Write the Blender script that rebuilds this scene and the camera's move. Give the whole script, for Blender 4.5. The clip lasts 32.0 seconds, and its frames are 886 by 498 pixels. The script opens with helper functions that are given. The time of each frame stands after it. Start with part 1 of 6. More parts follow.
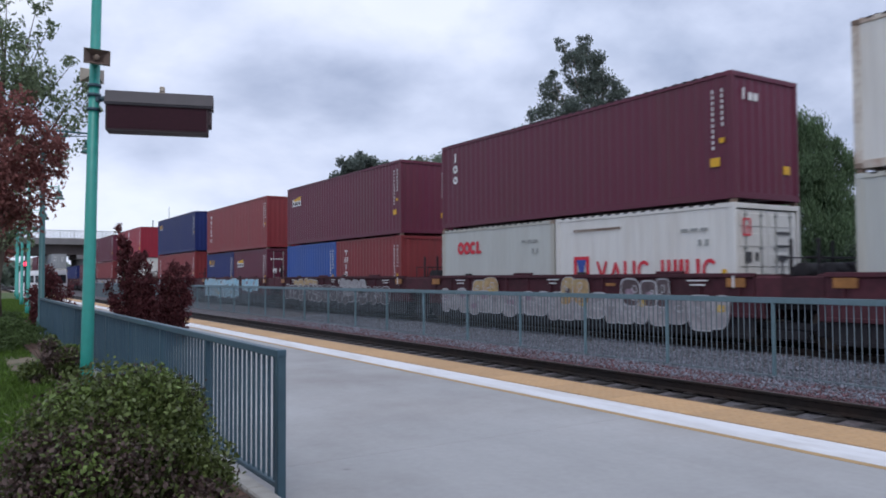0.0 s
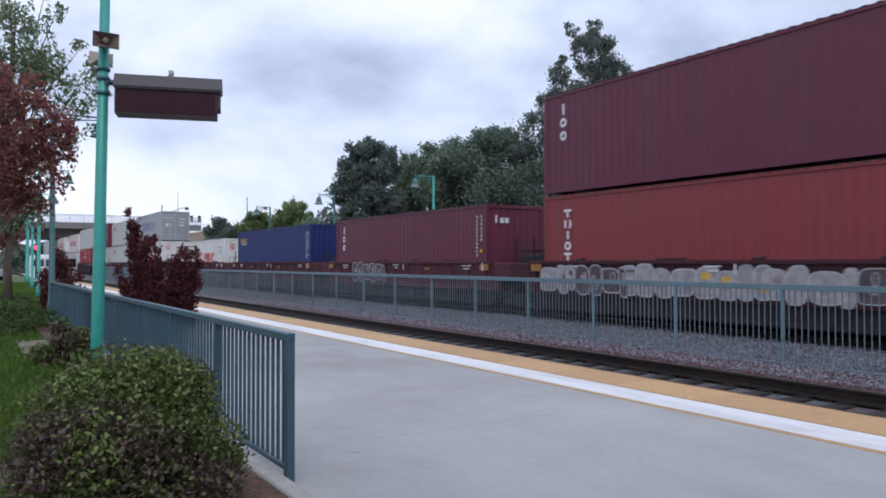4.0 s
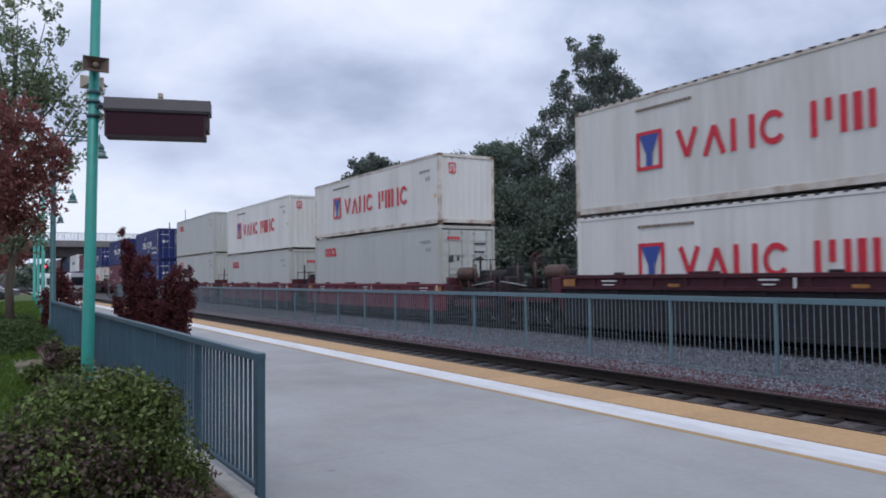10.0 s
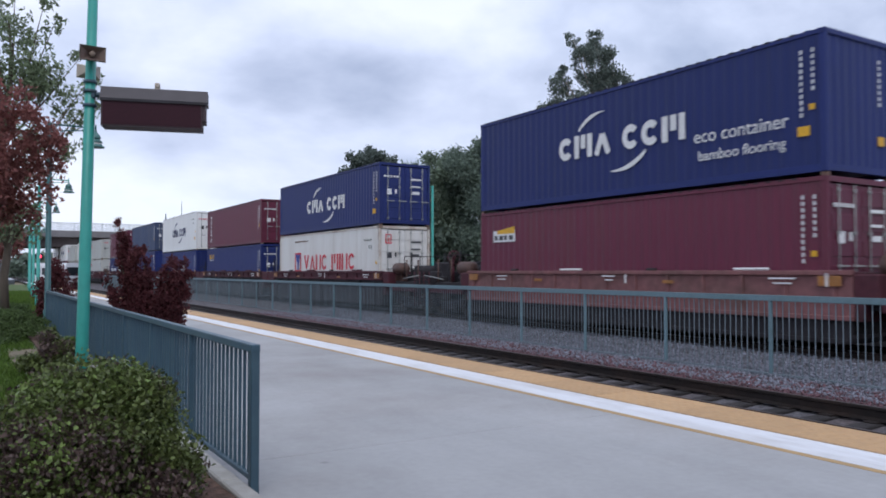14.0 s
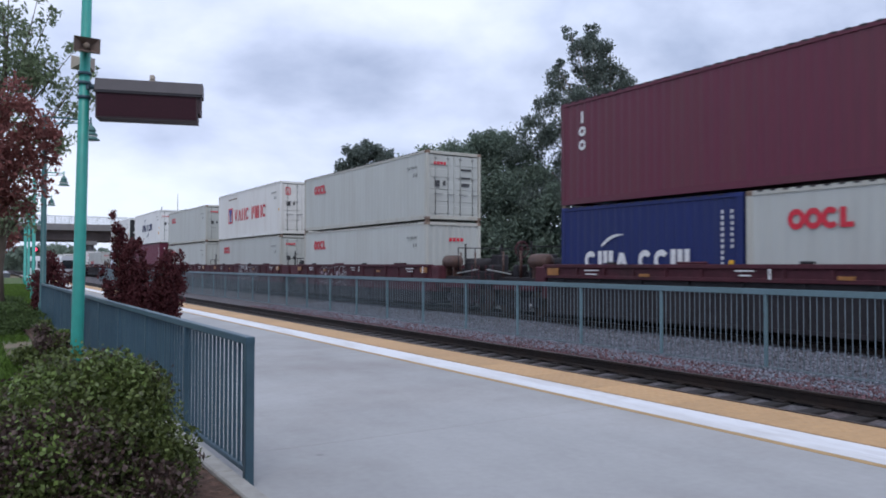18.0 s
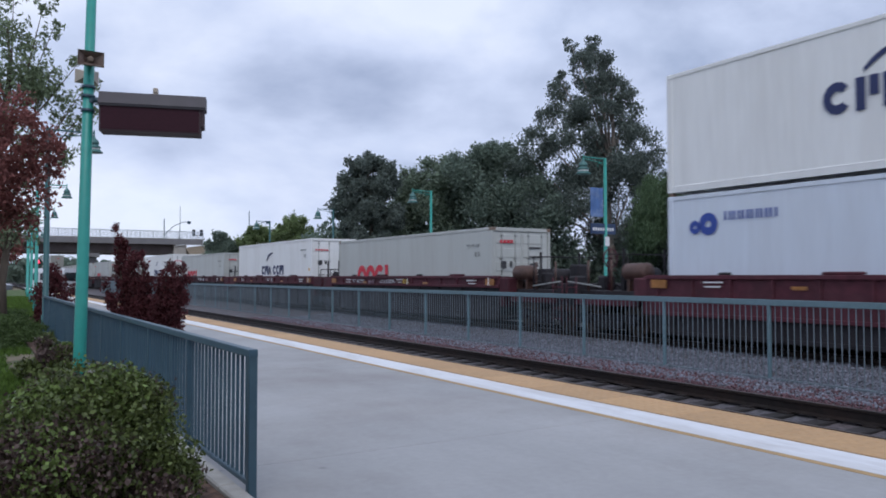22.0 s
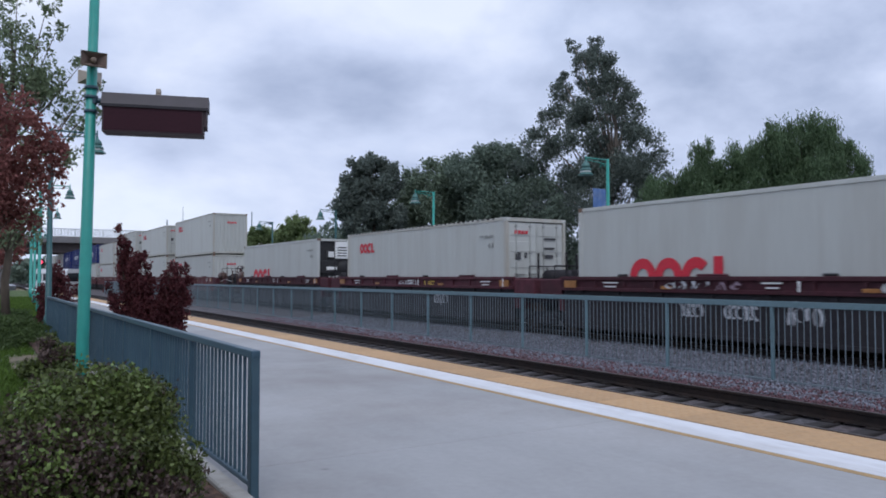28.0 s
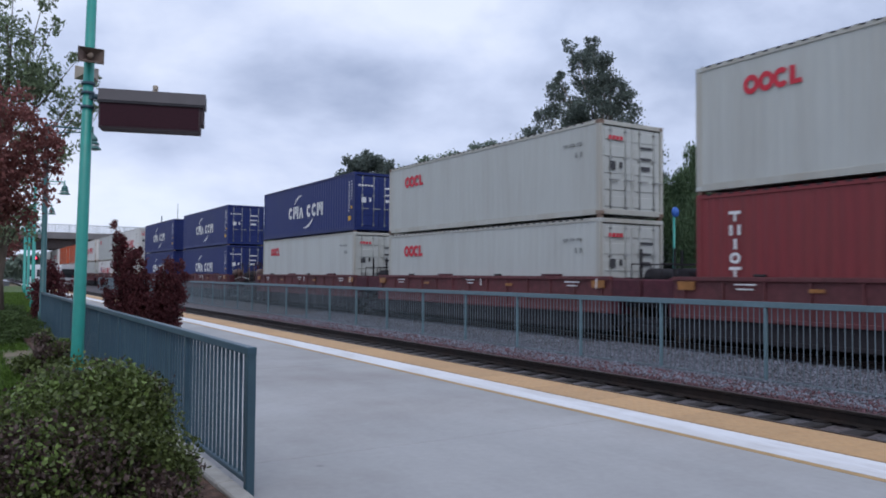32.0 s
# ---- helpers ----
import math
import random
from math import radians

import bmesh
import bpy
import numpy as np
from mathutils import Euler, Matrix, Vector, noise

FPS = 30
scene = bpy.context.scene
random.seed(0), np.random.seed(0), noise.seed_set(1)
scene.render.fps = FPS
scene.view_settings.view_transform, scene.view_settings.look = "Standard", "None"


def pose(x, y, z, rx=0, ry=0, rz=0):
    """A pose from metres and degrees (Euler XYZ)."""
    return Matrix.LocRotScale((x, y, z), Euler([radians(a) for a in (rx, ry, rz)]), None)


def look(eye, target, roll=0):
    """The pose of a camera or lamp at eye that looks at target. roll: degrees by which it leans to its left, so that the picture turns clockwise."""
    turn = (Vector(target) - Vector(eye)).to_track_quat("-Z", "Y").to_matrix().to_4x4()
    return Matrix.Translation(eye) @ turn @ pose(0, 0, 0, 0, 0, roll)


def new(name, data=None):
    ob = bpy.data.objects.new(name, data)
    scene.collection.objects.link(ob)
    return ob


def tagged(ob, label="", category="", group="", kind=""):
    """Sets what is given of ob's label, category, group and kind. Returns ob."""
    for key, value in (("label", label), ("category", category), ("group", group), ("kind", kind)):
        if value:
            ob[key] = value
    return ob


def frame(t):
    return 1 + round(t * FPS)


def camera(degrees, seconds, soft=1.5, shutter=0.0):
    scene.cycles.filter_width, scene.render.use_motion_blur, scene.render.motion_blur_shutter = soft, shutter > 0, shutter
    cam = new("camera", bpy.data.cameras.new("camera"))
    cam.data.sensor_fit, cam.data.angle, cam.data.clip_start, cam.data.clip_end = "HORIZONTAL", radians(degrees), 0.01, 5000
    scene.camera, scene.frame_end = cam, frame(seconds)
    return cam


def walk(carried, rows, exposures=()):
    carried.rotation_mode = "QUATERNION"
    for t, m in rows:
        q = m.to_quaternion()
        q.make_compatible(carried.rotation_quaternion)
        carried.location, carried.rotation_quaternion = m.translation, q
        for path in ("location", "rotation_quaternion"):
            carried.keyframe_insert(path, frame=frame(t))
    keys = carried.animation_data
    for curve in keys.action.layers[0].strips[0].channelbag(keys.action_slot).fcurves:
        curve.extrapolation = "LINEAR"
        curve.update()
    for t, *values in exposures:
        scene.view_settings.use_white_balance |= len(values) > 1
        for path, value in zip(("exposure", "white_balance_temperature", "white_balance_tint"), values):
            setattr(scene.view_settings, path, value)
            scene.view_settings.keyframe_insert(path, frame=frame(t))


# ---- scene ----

def cam_pose(x, y, z, yaw, pitch, roll):
    """Camera pose; yaw to the right of the track's direction (+Y)."""
    return pose(x, y, z, 0, 0, -yaw) @ pose(0, 0, 0, 90 + pitch) @ pose(0, 0, 0, 0, 0, roll)


cam = camera(60.07, 32.0, soft=1.8, shutter=0.12)
PATH = [
    (0, -0.166, 0.163, 1.494, 32.362, 2.063, -0.362),
    (0.5, -0.158, 0.154, 1.500, 32.513, 1.650, -0.126),
    (1, -0.148, 0.164, 1.496, 32.458, 1.529, -0.226),
    (1.5, -0.151, 0.165, 1.493, 32.487, 1.527, -0.231),
    (2, -0.156, 0.170, 1.496, 32.391, 1.340, -0.159),
    (2.5, -0.154, 0.168, 1.500, 32.313, 1.128, -0.128),
    (3, -0.157, 0.148, 1.502, 32.476, 0.940, 0.207),
    (3.5, -0.161, 0.178, 1.495, 32.001, 1.295, 0.240),
    (4, -0.166, 0.175, 1.485, 31.758, 0.997, -0.101),
    (4.5, -0.175, 0.173, 1.498, 31.369, 0.452, -0.328),
    (6.5, -0.179, 0.214, 1.492, 32.030, 0.769, -0.817),
    (7, -0.132, 0.196, 1.491, 31.857, 1.601, -0.099),
    (7.5, -0.021, 0.012, 1.515, 31.660, 1.400, 1.952),
    (8, 0.015, -0.041, 1.511, 31.703, 1.109, 1.328),
    (8.5, 0.018, -0.026, 1.509, 31.358, 1.053, 0.801),
    (9, 0.019, -0.030, 1.510, 31.109, 1.311, 0.332),
    (9.5, 0.016, -0.017, 1.520, 31.127, 2.245, -0.291),
    (10, 0.026, -0.033, 1.515, 31.183, 2.103, -0.613),
    (10.5, 0.022, -0.023, 1.519, 30.828, 1.929, -0.566),
    (11, 0.026, -0.041, 1.515, 31.274, 1.715, -0.439),
    (11.5, 0.029, -0.043, 1.511, 31.534, 1.655, -0.297),
    (12, 0.026, -0.050, 1.509, 31.791, 1.579, -0.252),
    (12.5, 0.030, -0.046, 1.510, 31.646, 1.372, -0.191),
    (13, 0.035, -0.038, 1.510, 31.416, 1.549, -0.173),
    (13.5, 0.033, -0.030, 1.509, 31.493, 1.568, 0.123),
    (14, 0.030, -0.036, 1.509, 31.445, 1.672, 0.005),
    (14.5, 0.030, -0.040, 1.510, 31.419, 1.589, 0.152),
    (16.5, 0.032, -0.033, 1.508, 31.528, 1.393, 0.190),
    (17, 0.033, -0.026, 1.505, 31.371, 1.486, 0.214),
    (17.5, 0.033, -0.031, 1.508, 31.509, 1.220, 0.053),
    (18, 0.042, -0.034, 1.500, 31.703, 1.209, 0.089),
    (18.5, 0.041, -0.047, 1.500, 31.852, 1.297, -0.040),
    (19, 0.038, -0.046, 1.499, 31.779, 1.151, 0.036),
    (19.5, 0.037, -0.039, 1.504, 31.649, 1.034, 0.084),
    (20, 0.037, -0.037, 1.506, 31.645, 1.289, -0.087),
    (20.5, 0.039, -0.037, 1.504, 31.543, 1.388, 0.129),
    (21, 0.043, -0.030, 1.512, 31.602, 2.179, -0.022),
    (21.5, 0.037, -0.030, 1.513, 31.446, 2.163, -0.064),
    (22, 0.036, -0.032, 1.506, 31.549, 2.049, -0.048),
    (22.5, 0.034, -0.024, 1.502, 31.364, 1.838, -0.113),
    (23, 0.028, -0.031, 1.504, 31.370, 1.769, -0.099),
    (23.5, 0.032, -0.032, 1.507, 31.690, 1.668, 0.194),
    (24, 0.041, -0.023, 1.505, 31.792, 1.977, 0.098),
    (24.5, 0.042, -0.032, 1.502, 31.646, 1.880, 0.031),
    (25, 0.034, -0.033, 1.504, 31.659, 1.995, 0.060),
    (25.5, 0.033, -0.040, 1.505, 31.468, 1.865, 0.080),
    (27.5, 0.037, -0.026, 1.506, 31.530, 2.225, 0.084),
    (28, 0.040, -0.022, 1.508, 31.365, 2.115, 0.016),
    (28.5, 0.038, -0.032, 1.503, 31.558, 1.999, 0.044),
    (29, 0.033, -0.024, 1.502, 31.415, 1.812, 0.049),
    (29.5, 0.028, -0.027, 1.505, 31.463, 1.989, 0.076),
    (30, 0.029, -0.038, 1.506, 31.807, 2.075, 0.200),
    (30.5, 0.024, -0.041, 1.505, 31.803, 2.140, 0.292),
    (31, 0.027, -0.046, 1.502, 31.841, 2.112, 0.316),
    (31.5, 0.023, -0.036, 1.508, 31.764, 2.234, 0.376),
    (32, 0.017, -0.043, 1.505, 31.736, 2.021, 0.427),
]
EXPOSURES = [(0, 0.36, 6500, 10), (1, 0.44, 6500, 10), (2, 0.5, 6500, 10), (4.5, 0.52, 6500, 10), (7, 0.34, 6500, 10), (8, 0.36, 6500, 10), (9, 0.44, 6500, 10), (10, 0.28, 6500, 10), (12, 0.26, 6500, 10), (13, 0.36, 6500, 10), (14.5, 0.48, 6500, 10), (17, 0.39, 6400, 10), (18, 0.46, 6400, 10), (20, 0.3, 6330, 10), (21, 0.37, 6330, 10), (22, 0.27, 6330, 10), (25, 0.29, 6330, 10), (28, 0.27, 6330, 10), (32, 0.28, 6330, 10)]
walk(cam, [(r[0], cam_pose(*r[1:])) for r in PATH], EXPOSURES)

# ---------------------------------------------------------------- light: an overcast sky, a veiled sun
world = bpy.data.worlds.new("world")
scene.world = world
world.use_nodes = True
wn, wl = world.node_tree.nodes, world.node_tree.links
wn.clear()
sky = wn.new("ShaderNodeTexSky")
sky.sky_type, sky.sun_disc = "NISHITA", False
sky.sun_elevation, sky.sun_rotation = radians(48), radians(200)
w_out = wn.new("ShaderNodeOutputWorld")
w_bg_sky, w_bg_cloud, w_mix = wn.new("ShaderNodeBackground"), wn.new("ShaderNodeBackground"), wn.new("ShaderNodeMixShader")
w_bg_sky.inputs["Strength"].default_value = 0.11
w_bg_cloud.inputs["Strength"].default_value = 1.0
w_tc, w_map = wn.new("ShaderNodeTexCoord"), wn.new("ShaderNodeMapping")
w_map.inputs["Scale"].default_value = (1.0, 1.0, 1.9)
w_map.inputs["Location"].default_value = (0.35, 1.1, 0.2)
w_map.inputs["Rotation"].default_value = (0, 0, radians(16))
w_n1, w_n2 = wn.new("ShaderNodeTexNoise"), wn.new("ShaderNodeTexNoise")
w_n1.inputs["Scale"].default_value, w_n1.inputs["Detail"].default_value, w_n1.inputs["Roughness"].default_value = 2.3, 7, 0.52
w_n2.inputs["Scale"].default_value, w_n2.inputs["Detail"].default_value = 3.2, 6
w_n1.inputs["Distortion"].default_value = 0.15
w_ramp, w_cover = wn.new("ShaderNodeValToRGB"), wn.new("ShaderNodeMapRange")
w_ramp.color_ramp.elements[0].position, w_ramp.color_ramp.elements[0].color = 0.37, (0.315, 0.375, 0.53, 1)
w_ramp.color_ramp.elements[1].position, w_ramp.color_ramp.elements[1].color = 0.63, (0.70, 0.75, 0.885, 1)
e = w_ramp.color_ramp.elements.new(0.5)
e.color = (0.515, 0.58, 0.755, 1)
w_cover.inputs["From Min"].default_value, w_cover.inputs["From Max"].default_value = 0.25, 0.5
w_cover.inputs["To Min"].default_value, w_cover.inputs["To Max"].default_value = 0.88, 1.0
wl.new(w_tc.outputs["Generated"], w_map.inputs["Vector"])
wl.new(w_map.outputs[0], w_n1.inputs["Vector"])
wl.new(w_map.outputs[0], w_n2.inputs["Vector"])
wl.new(w_n1.outputs["Fac"], w_ramp.inputs[0])
wl.new(w_ramp.outputs[0], w_bg_cloud.inputs["Color"])
wl.new(w_n2.outputs["Fac"], w_cover.inputs[0])
wl.new(sky.outputs[0], w_bg_sky.inputs["Color"])
wl.new(w_cover.outputs[0], w_mix.inputs[0])
wl.new(w_bg_sky.outputs[0], w_mix.inputs[1])
wl.new(w_bg_cloud.outputs[0], w_mix.inputs[2])
wl.new(w_mix.outputs[0], w_out.inputs[0])
sun = new("sun", bpy.data.lights.new("sun", "SUN"))
sun.data.energy, sun.data.angle, sun.data.color = 0.8, radians(25), (1.0, 0.98, 0.97)
sun.matrix_world = look((0, 0, 60), (20, 40, 0))

# ---------------------------------------------------------------- materials


def mat(name, color, rough=0.6, metal=0.0, var=0.12, grain=6.0, bump=0.0, bscale=40.0, stretch=(1, 1, 1), second=None, amount=0.35,
        big=0.8, rand=0.0, spec=0.5, island=False):
    """Procedural paint or surface: the colour varied by fine grain and by large blotches of a second colour (dirt, wear)."""
    m = bpy.data.materials.new(name)
    m.use_nodes = True
    n, l = m.node_tree.nodes, m.node_tree.links
    b = n["Principled BSDF"]
    b.inputs["Roughness"].default_value, b.inputs["Metallic"].default_value = rough, metal
    b.inputs["Specular IOR Level"].default_value = spec
    tc, mp = n.new("ShaderNodeTexCoord"), n.new("ShaderNodeMapping")
    mp.inputs["Scale"].default_value = stretch
    l.new(tc.outputs["Object"], mp.inputs[0])
    n1, n2 = n.new("ShaderNodeTexNoise"), n.new("ShaderNodeTexNoise")
    n1.inputs["Scale"].default_value, n1.inputs["Detail"].default_value = grain, 6
    n2.inputs["Scale"].default_value, n2.inputs["Detail"].default_value = big, 8
    n2.inputs["Roughness"].default_value = 0.65
    vec = mp.outputs[0]
    if rand or island:
        info = n.new("ShaderNodeObjectInfo")
        add = n.new("ShaderNodeVectorMath")
        add.operation = "ADD"
        sc = n.new("ShaderNodeMath")
        sc.operation, sc.inputs[1].default_value = "MULTIPLY", 37.0
        l.new(info.outputs["Random"], sc.inputs[0])
        l.new(mp.outputs[0], add.inputs[0])
        l.new(sc.outputs[0], add.inputs[1])
        vec = add.outputs[0]
    l.new(vec, n1.inputs["Vector"])
    l.new(vec, n2.inputs["Vector"])
    r1 = n.new("ShaderNodeMapRange")
    r1.inputs["From Min"].default_value, r1.inputs["From Max"].default_value = 0.3, 0.7
    r1.inputs["To Min"].default_value, r1.inputs["To Max"].default_value = 1 - var, 1 + var
    l.new(n1.outputs["Fac"], r1.inputs[0])
    r2 = n.new("ShaderNodeMapRange")
    r2.inputs["From Min"].default_value, r2.inputs["From Max"].default_value = 0.45, 0.75
    r2.inputs["To Min"].default_value, r2.inputs["To Max"].default_value = 0.0, amount
    l.new(n2.outputs["Fac"], r2.inputs[0])
    mix = n.new("ShaderNodeMix")
    mix.data_type = "RGBA"
    mix.inputs["A"].default_value = (*color, 1)
    sec = second or tuple(c * 0.6 for c in color)
    mix.inputs["B"].default_value = (*sec, 1)
    l.new(r2.outputs[0], mix.inputs["Factor"])
    last = r1.outputs[0]
    if rand or island:
        rr = n.new("ShaderNodeMapRange")
        k = rand or 0.25
        rr.inputs["To Min"].default_value, rr.inputs["To Max"].default_value = 1 - k, 1 + k
        if island:
            geo = n.new("ShaderNodeNewGeometry")
            l.new(geo.outputs["Random Per Island"], rr.inputs[0])
        else:
            l.new(info.outputs["Random"], rr.inputs[0])
        mu = n.new("ShaderNodeMath")
        mu.operation = "MULTIPLY"
        l.new(rr.outputs[0], mu.inputs[0])
        l.new(last, mu.inputs[1])
        last = mu.outputs[0]
    vm = n.new("ShaderNodeVectorMath")
    vm.operation = "SCALE"
    l.new(mix.outputs["Result"], vm.inputs[0])
    l.new(last, vm.inputs["Scale"])
    l.new(vm.outputs[0], b.inputs["Base Color"])
    if bump:
        nb, bp = n.new("ShaderNodeTexNoise"), n.new("ShaderNodeBump")
        nb.inputs["Scale"].default_value, nb.inputs["Detail"].default_value = bscale, 4
        l.new(vec, nb.inputs["Vector"])
        l.new(nb.outputs["Fac"], bp.inputs["Height"])
        bp.inputs["Strength"].default_value, bp.inputs["Distance"].default_value = bump, 0.02
        l.new(bp.outputs[0], b.inputs["Normal"])
    return m


def leaf_mat(name, color, k=0.45, rough=0.7, through_light=0.4):
    """Leaf: colour varied leaf by leaf, part of the light passes through the blade."""
    m = mat(name, color, rough, var=0.15, grain=3, island=True, rand=k, big=0.5, amount=0.4, second=tuple(c * 0.6 for c in color), spec=0.25)
    n, l = m.node_tree.nodes, m.node_tree.links
    b = n["Principled BSDF"]
    tr, mx = n.new("ShaderNodeBsdfTranslucent"), n.new("ShaderNodeMixShader")
    l.new(b.inputs["Base Color"].links[0].from_socket, tr.inputs["Color"])
    mx.inputs[0].default_value = through_light
    l.new(b.outputs[0], mx.inputs[1])
    l.new(tr.outputs[0], mx.inputs[2])
    l.new(mx.outputs[0], n["Material Output"].inputs["Surface"])
    return m


RUST = (0.13, 0.06, 0.035)
M = {}
M["maroon"] = mat("maroon_paint", (0.118, 0.013, 0.038), 0.5, var=0.06, grain=9, stretch=(1, 1, 0.15), second=(0.1, 0.035, 0.035), amount=0.5, rand=0.12)
M["brown"] = mat("brown_paint", (0.219, 0.025, 0.031), 0.5, var=0.06, grain=9, stretch=(1, 1, 0.15), second=(0.15, 0.04, 0.03), amount=0.5, rand=0.12)
M["orange"] = mat("orange_paint", (0.48, 0.09, 0.03), 0.5, var=0.06, grain=9, stretch=(1, 1, 0.15), second=(0.3, 0.07, 0.03), amount=0.5, rand=0.12)
M["red"] = mat("red_paint", (0.31, 0.012, 0.032), 0.45, var=0.05, grain=9, stretch=(1, 1, 0.15), second=(0.22, 0.02, 0.04), amount=0.5, rand=0.08)
M["navy"] = mat("navy_paint", (0.014, 0.026, 0.13), 0.5, spec=0.3, var=0.07, grain=9, stretch=(1, 1, 0.15), second=(0.022, 0.033, 0.105), amount=0.5, rand=0.12)
M["faded"] = mat("faded_blue_paint", (0.04, 0.065, 0.14), 0.65, var=0.12, grain=5, stretch=(1, 1, 0.12), second=(0.075, 0.085, 0.12), amount=0.9, rand=0.1)
M["azure"] = mat("azure_paint", (0.012, 0.075, 0.33), 0.45, var=0.07, grain=9, stretch=(1, 1, 0.15), second=(0.03, 0.07, 0.22), amount=0.5, rand=0.1)
M["grey"] = mat("pale_grey_paint", (0.495, 0.512, 0.485), 0.5, var=0.025, grain=8, stretch=(1, 1, 0.12), second=(0.38, 0.37, 0.335), amount=0.55, big=1.3, rand=0.06)
M["white"] = mat("white_paint", (0.70, 0.69, 0.66), 0.45, var=0.03, grain=8, stretch=(1, 1, 0.12), second=(0.50, 0.45, 0.39), amount=0.6, big=1.3, rand=0.05)
M["five"] = mat("steel_grey_paint", (0.34, 0.36, 0.38), 0.55, var=0.06, grain=8, stretch=(1, 1, 0.12), second=(0.27, 0.25, 0.23), amount=0.6, rand=0.05)
M["cool"] = mat("cool_white_paint", (0.66, 0.72, 0.80), 0.4, var=0.03, grain=8, stretch=(1, 1, 0.12), second=(0.55, 0.57, 0.6), amount=0.4, rand=0.03)
M["clean"] = mat("clean_white_paint", (0.82, 0.825, 0.81), 0.45, var=0.03, grain=8, stretch=(1, 1, 0.12), second=(0.66, 0.65, 0.62), amount=0.5, big=1.3, rand=0.03)
M["car"] = mat("railcar_red_oxide", (0.078, 0.021, 0.03), 0.7, var=0.2, grain=6, second=(0.05, 0.025, 0.028), amount=0.8, rand=0.25, spec=0.3)
M["car2"] = mat("rust_brown_railcar", (0.2, 0.084, 0.084), 0.75, var=0.2, grain=5, second=(0.12, 0.075, 0.06), amount=0.8, rand=0.1)
M["car3"] = mat("crimson_railcar_paint", (0.17, 0.022, 0.04), 0.6, var=0.15, grain=6, second=(0.09, 0.025, 0.035), amount=0.7, rand=0.1)
M["car4"] = mat("worn_red_oxide", (0.13, 0.036, 0.04), 0.7, var=0.2, grain=6, second=(0.08, 0.035, 0.035), amount=0.7, rand=0.12)
# dark steel; the shade low on the cars is put into its colour
M["under"] = mat("shaded_dark_steel", (0.017, 0.015, 0.019), 0.8, var=0.3, grain=8, second=(0.034, 0.029, 0.031), amount=0.6)
M["wheel"] = mat("wheel_steel", (0.09, 0.07, 0.06), 0.55, 0.7, var=0.2)
M["dark"] = mat("black_machinery", (0.02, 0.02, 0.022), 0.6, var=0.3, grain=10)
M["whitemark"] = mat("white_marking", (0.75, 0.75, 0.75), 0.5, var=0.08, grain=12)
M["redmark"] = mat("red_marking", (0.62, 0.02, 0.045), 0.5, var=0.08, grain=12)
M["navymark"] = mat("navy_marking", (0.016, 0.028, 0.11), 0.5, var=0.08, grain=12)
M["bluemark"] = mat("blue_marking", (0.03, 0.07, 0.33), 0.5, var=0.1, grain=12)
M["yellow"] = mat("yellow_marking", (0.72, 0.40, 0.02), 0.5, var=0.12, grain=12)
M["reflector"] = mat("amber_reflector", (0.33, 0.14, 0.035), 0.4, var=0.25, grain=8)
M["greymark"] = mat("grey_marking", (0.30, 0.31, 0.30), 0.6, var=0.15, grain=8)
M["tagdark"] = mat("dark_spray_fill", (0.075, 0.05, 0.055), 0.6, var=0.3, grain=5, second=(0.16, 0.13, 0.14), amount=0.8)
M["palerim"] = mat("pale_spray_rim", (0.45, 0.45, 0.47), 0.6, var=0.25, grain=8)
M["tagtan"] = mat("faded_tan_spray", (0.42, 0.30, 0.14), 0.6, var=0.3, grain=5, second=(0.3, 0.12, 0.08), amount=0.8)
M["tagyellow"] = mat("yellow_spray", (0.55, 0.36, 0.06), 0.6, var=0.25, grain=5)
M["tagmauve"] = mat("mauve_spray", (0.28, 0.2, 0.25), 0.6, var=0.25, grain=5)
M["darkmark"] = mat("dark_marking", (0.05, 0.05, 0.055), 0.6, var=0.15, grain=8)
M["graffiti"] = mat("spray_paint_silver", (0.34, 0.32, 0.33), 0.5, var=0.25, grain=4, second=(0.2, 0.18, 0.2), amount=0.8)
M["graffiti2"] = mat("spray_paint_blue", (0.28, 0.55, 0.68), 0.5, var=0.25, grain=4, second=(0.6, 0.65, 0.68), amount=0.8)
M["tagpale"] = mat("pale_spray_tag", (0.5, 0.52, 0.55), 0.55, var=0.3, grain=9, second=(0.3, 0.3, 0.33), amount=0.7, big=3)
M["rusty"] = mat("rusted_steel", (0.19, 0.12, 0.085), 0.75, var=0.25, grain=8, second=(0.28, 0.25, 0.21), amount=0.8, rand=0.15)
M["rusty_dark"] = mat("brown_painted_tank", (0.085, 0.045, 0.035), 0.55, var=0.25, grain=8, second=(0.12, 0.06, 0.04), amount=0.8)
M["teal"] = mat("teal_painted_steel", (0.03, 0.30, 0.25), 0.4, var=0.06, grain=10, second=(0.05, 0.25, 0.21), amount=0.5, bump=0.05)
M["slate"] = mat("slate_green_painted_steel", (0.036, 0.077, 0.11), 0.45, var=0.08, grain=10, second=(0.08, 0.14, 0.15), amount=0.5, rand=0.08)
M["fencepale"] = mat("pale_green_painted_steel", (0.135, 0.215, 0.25), 0.5, var=0.08, grain=10, second=(0.10, 0.17, 0.17), amount=0.5, rand=0.08)
M["picketgrey"] = mat("weathered_picket_paint", (0.15, 0.187, 0.213), 0.5, var=0.1, grain=10, second=(0.11, 0.15, 0.165), amount=0.5, rand=0.1)
M["concrete"] = mat("platform_concrete", (0.375, 0.377, 0.382), 0.8, var=0.04, grain=14, second=(0.27, 0.252, 0.243), amount=0.9, big=0.3, bump=0.12, bscale=60)
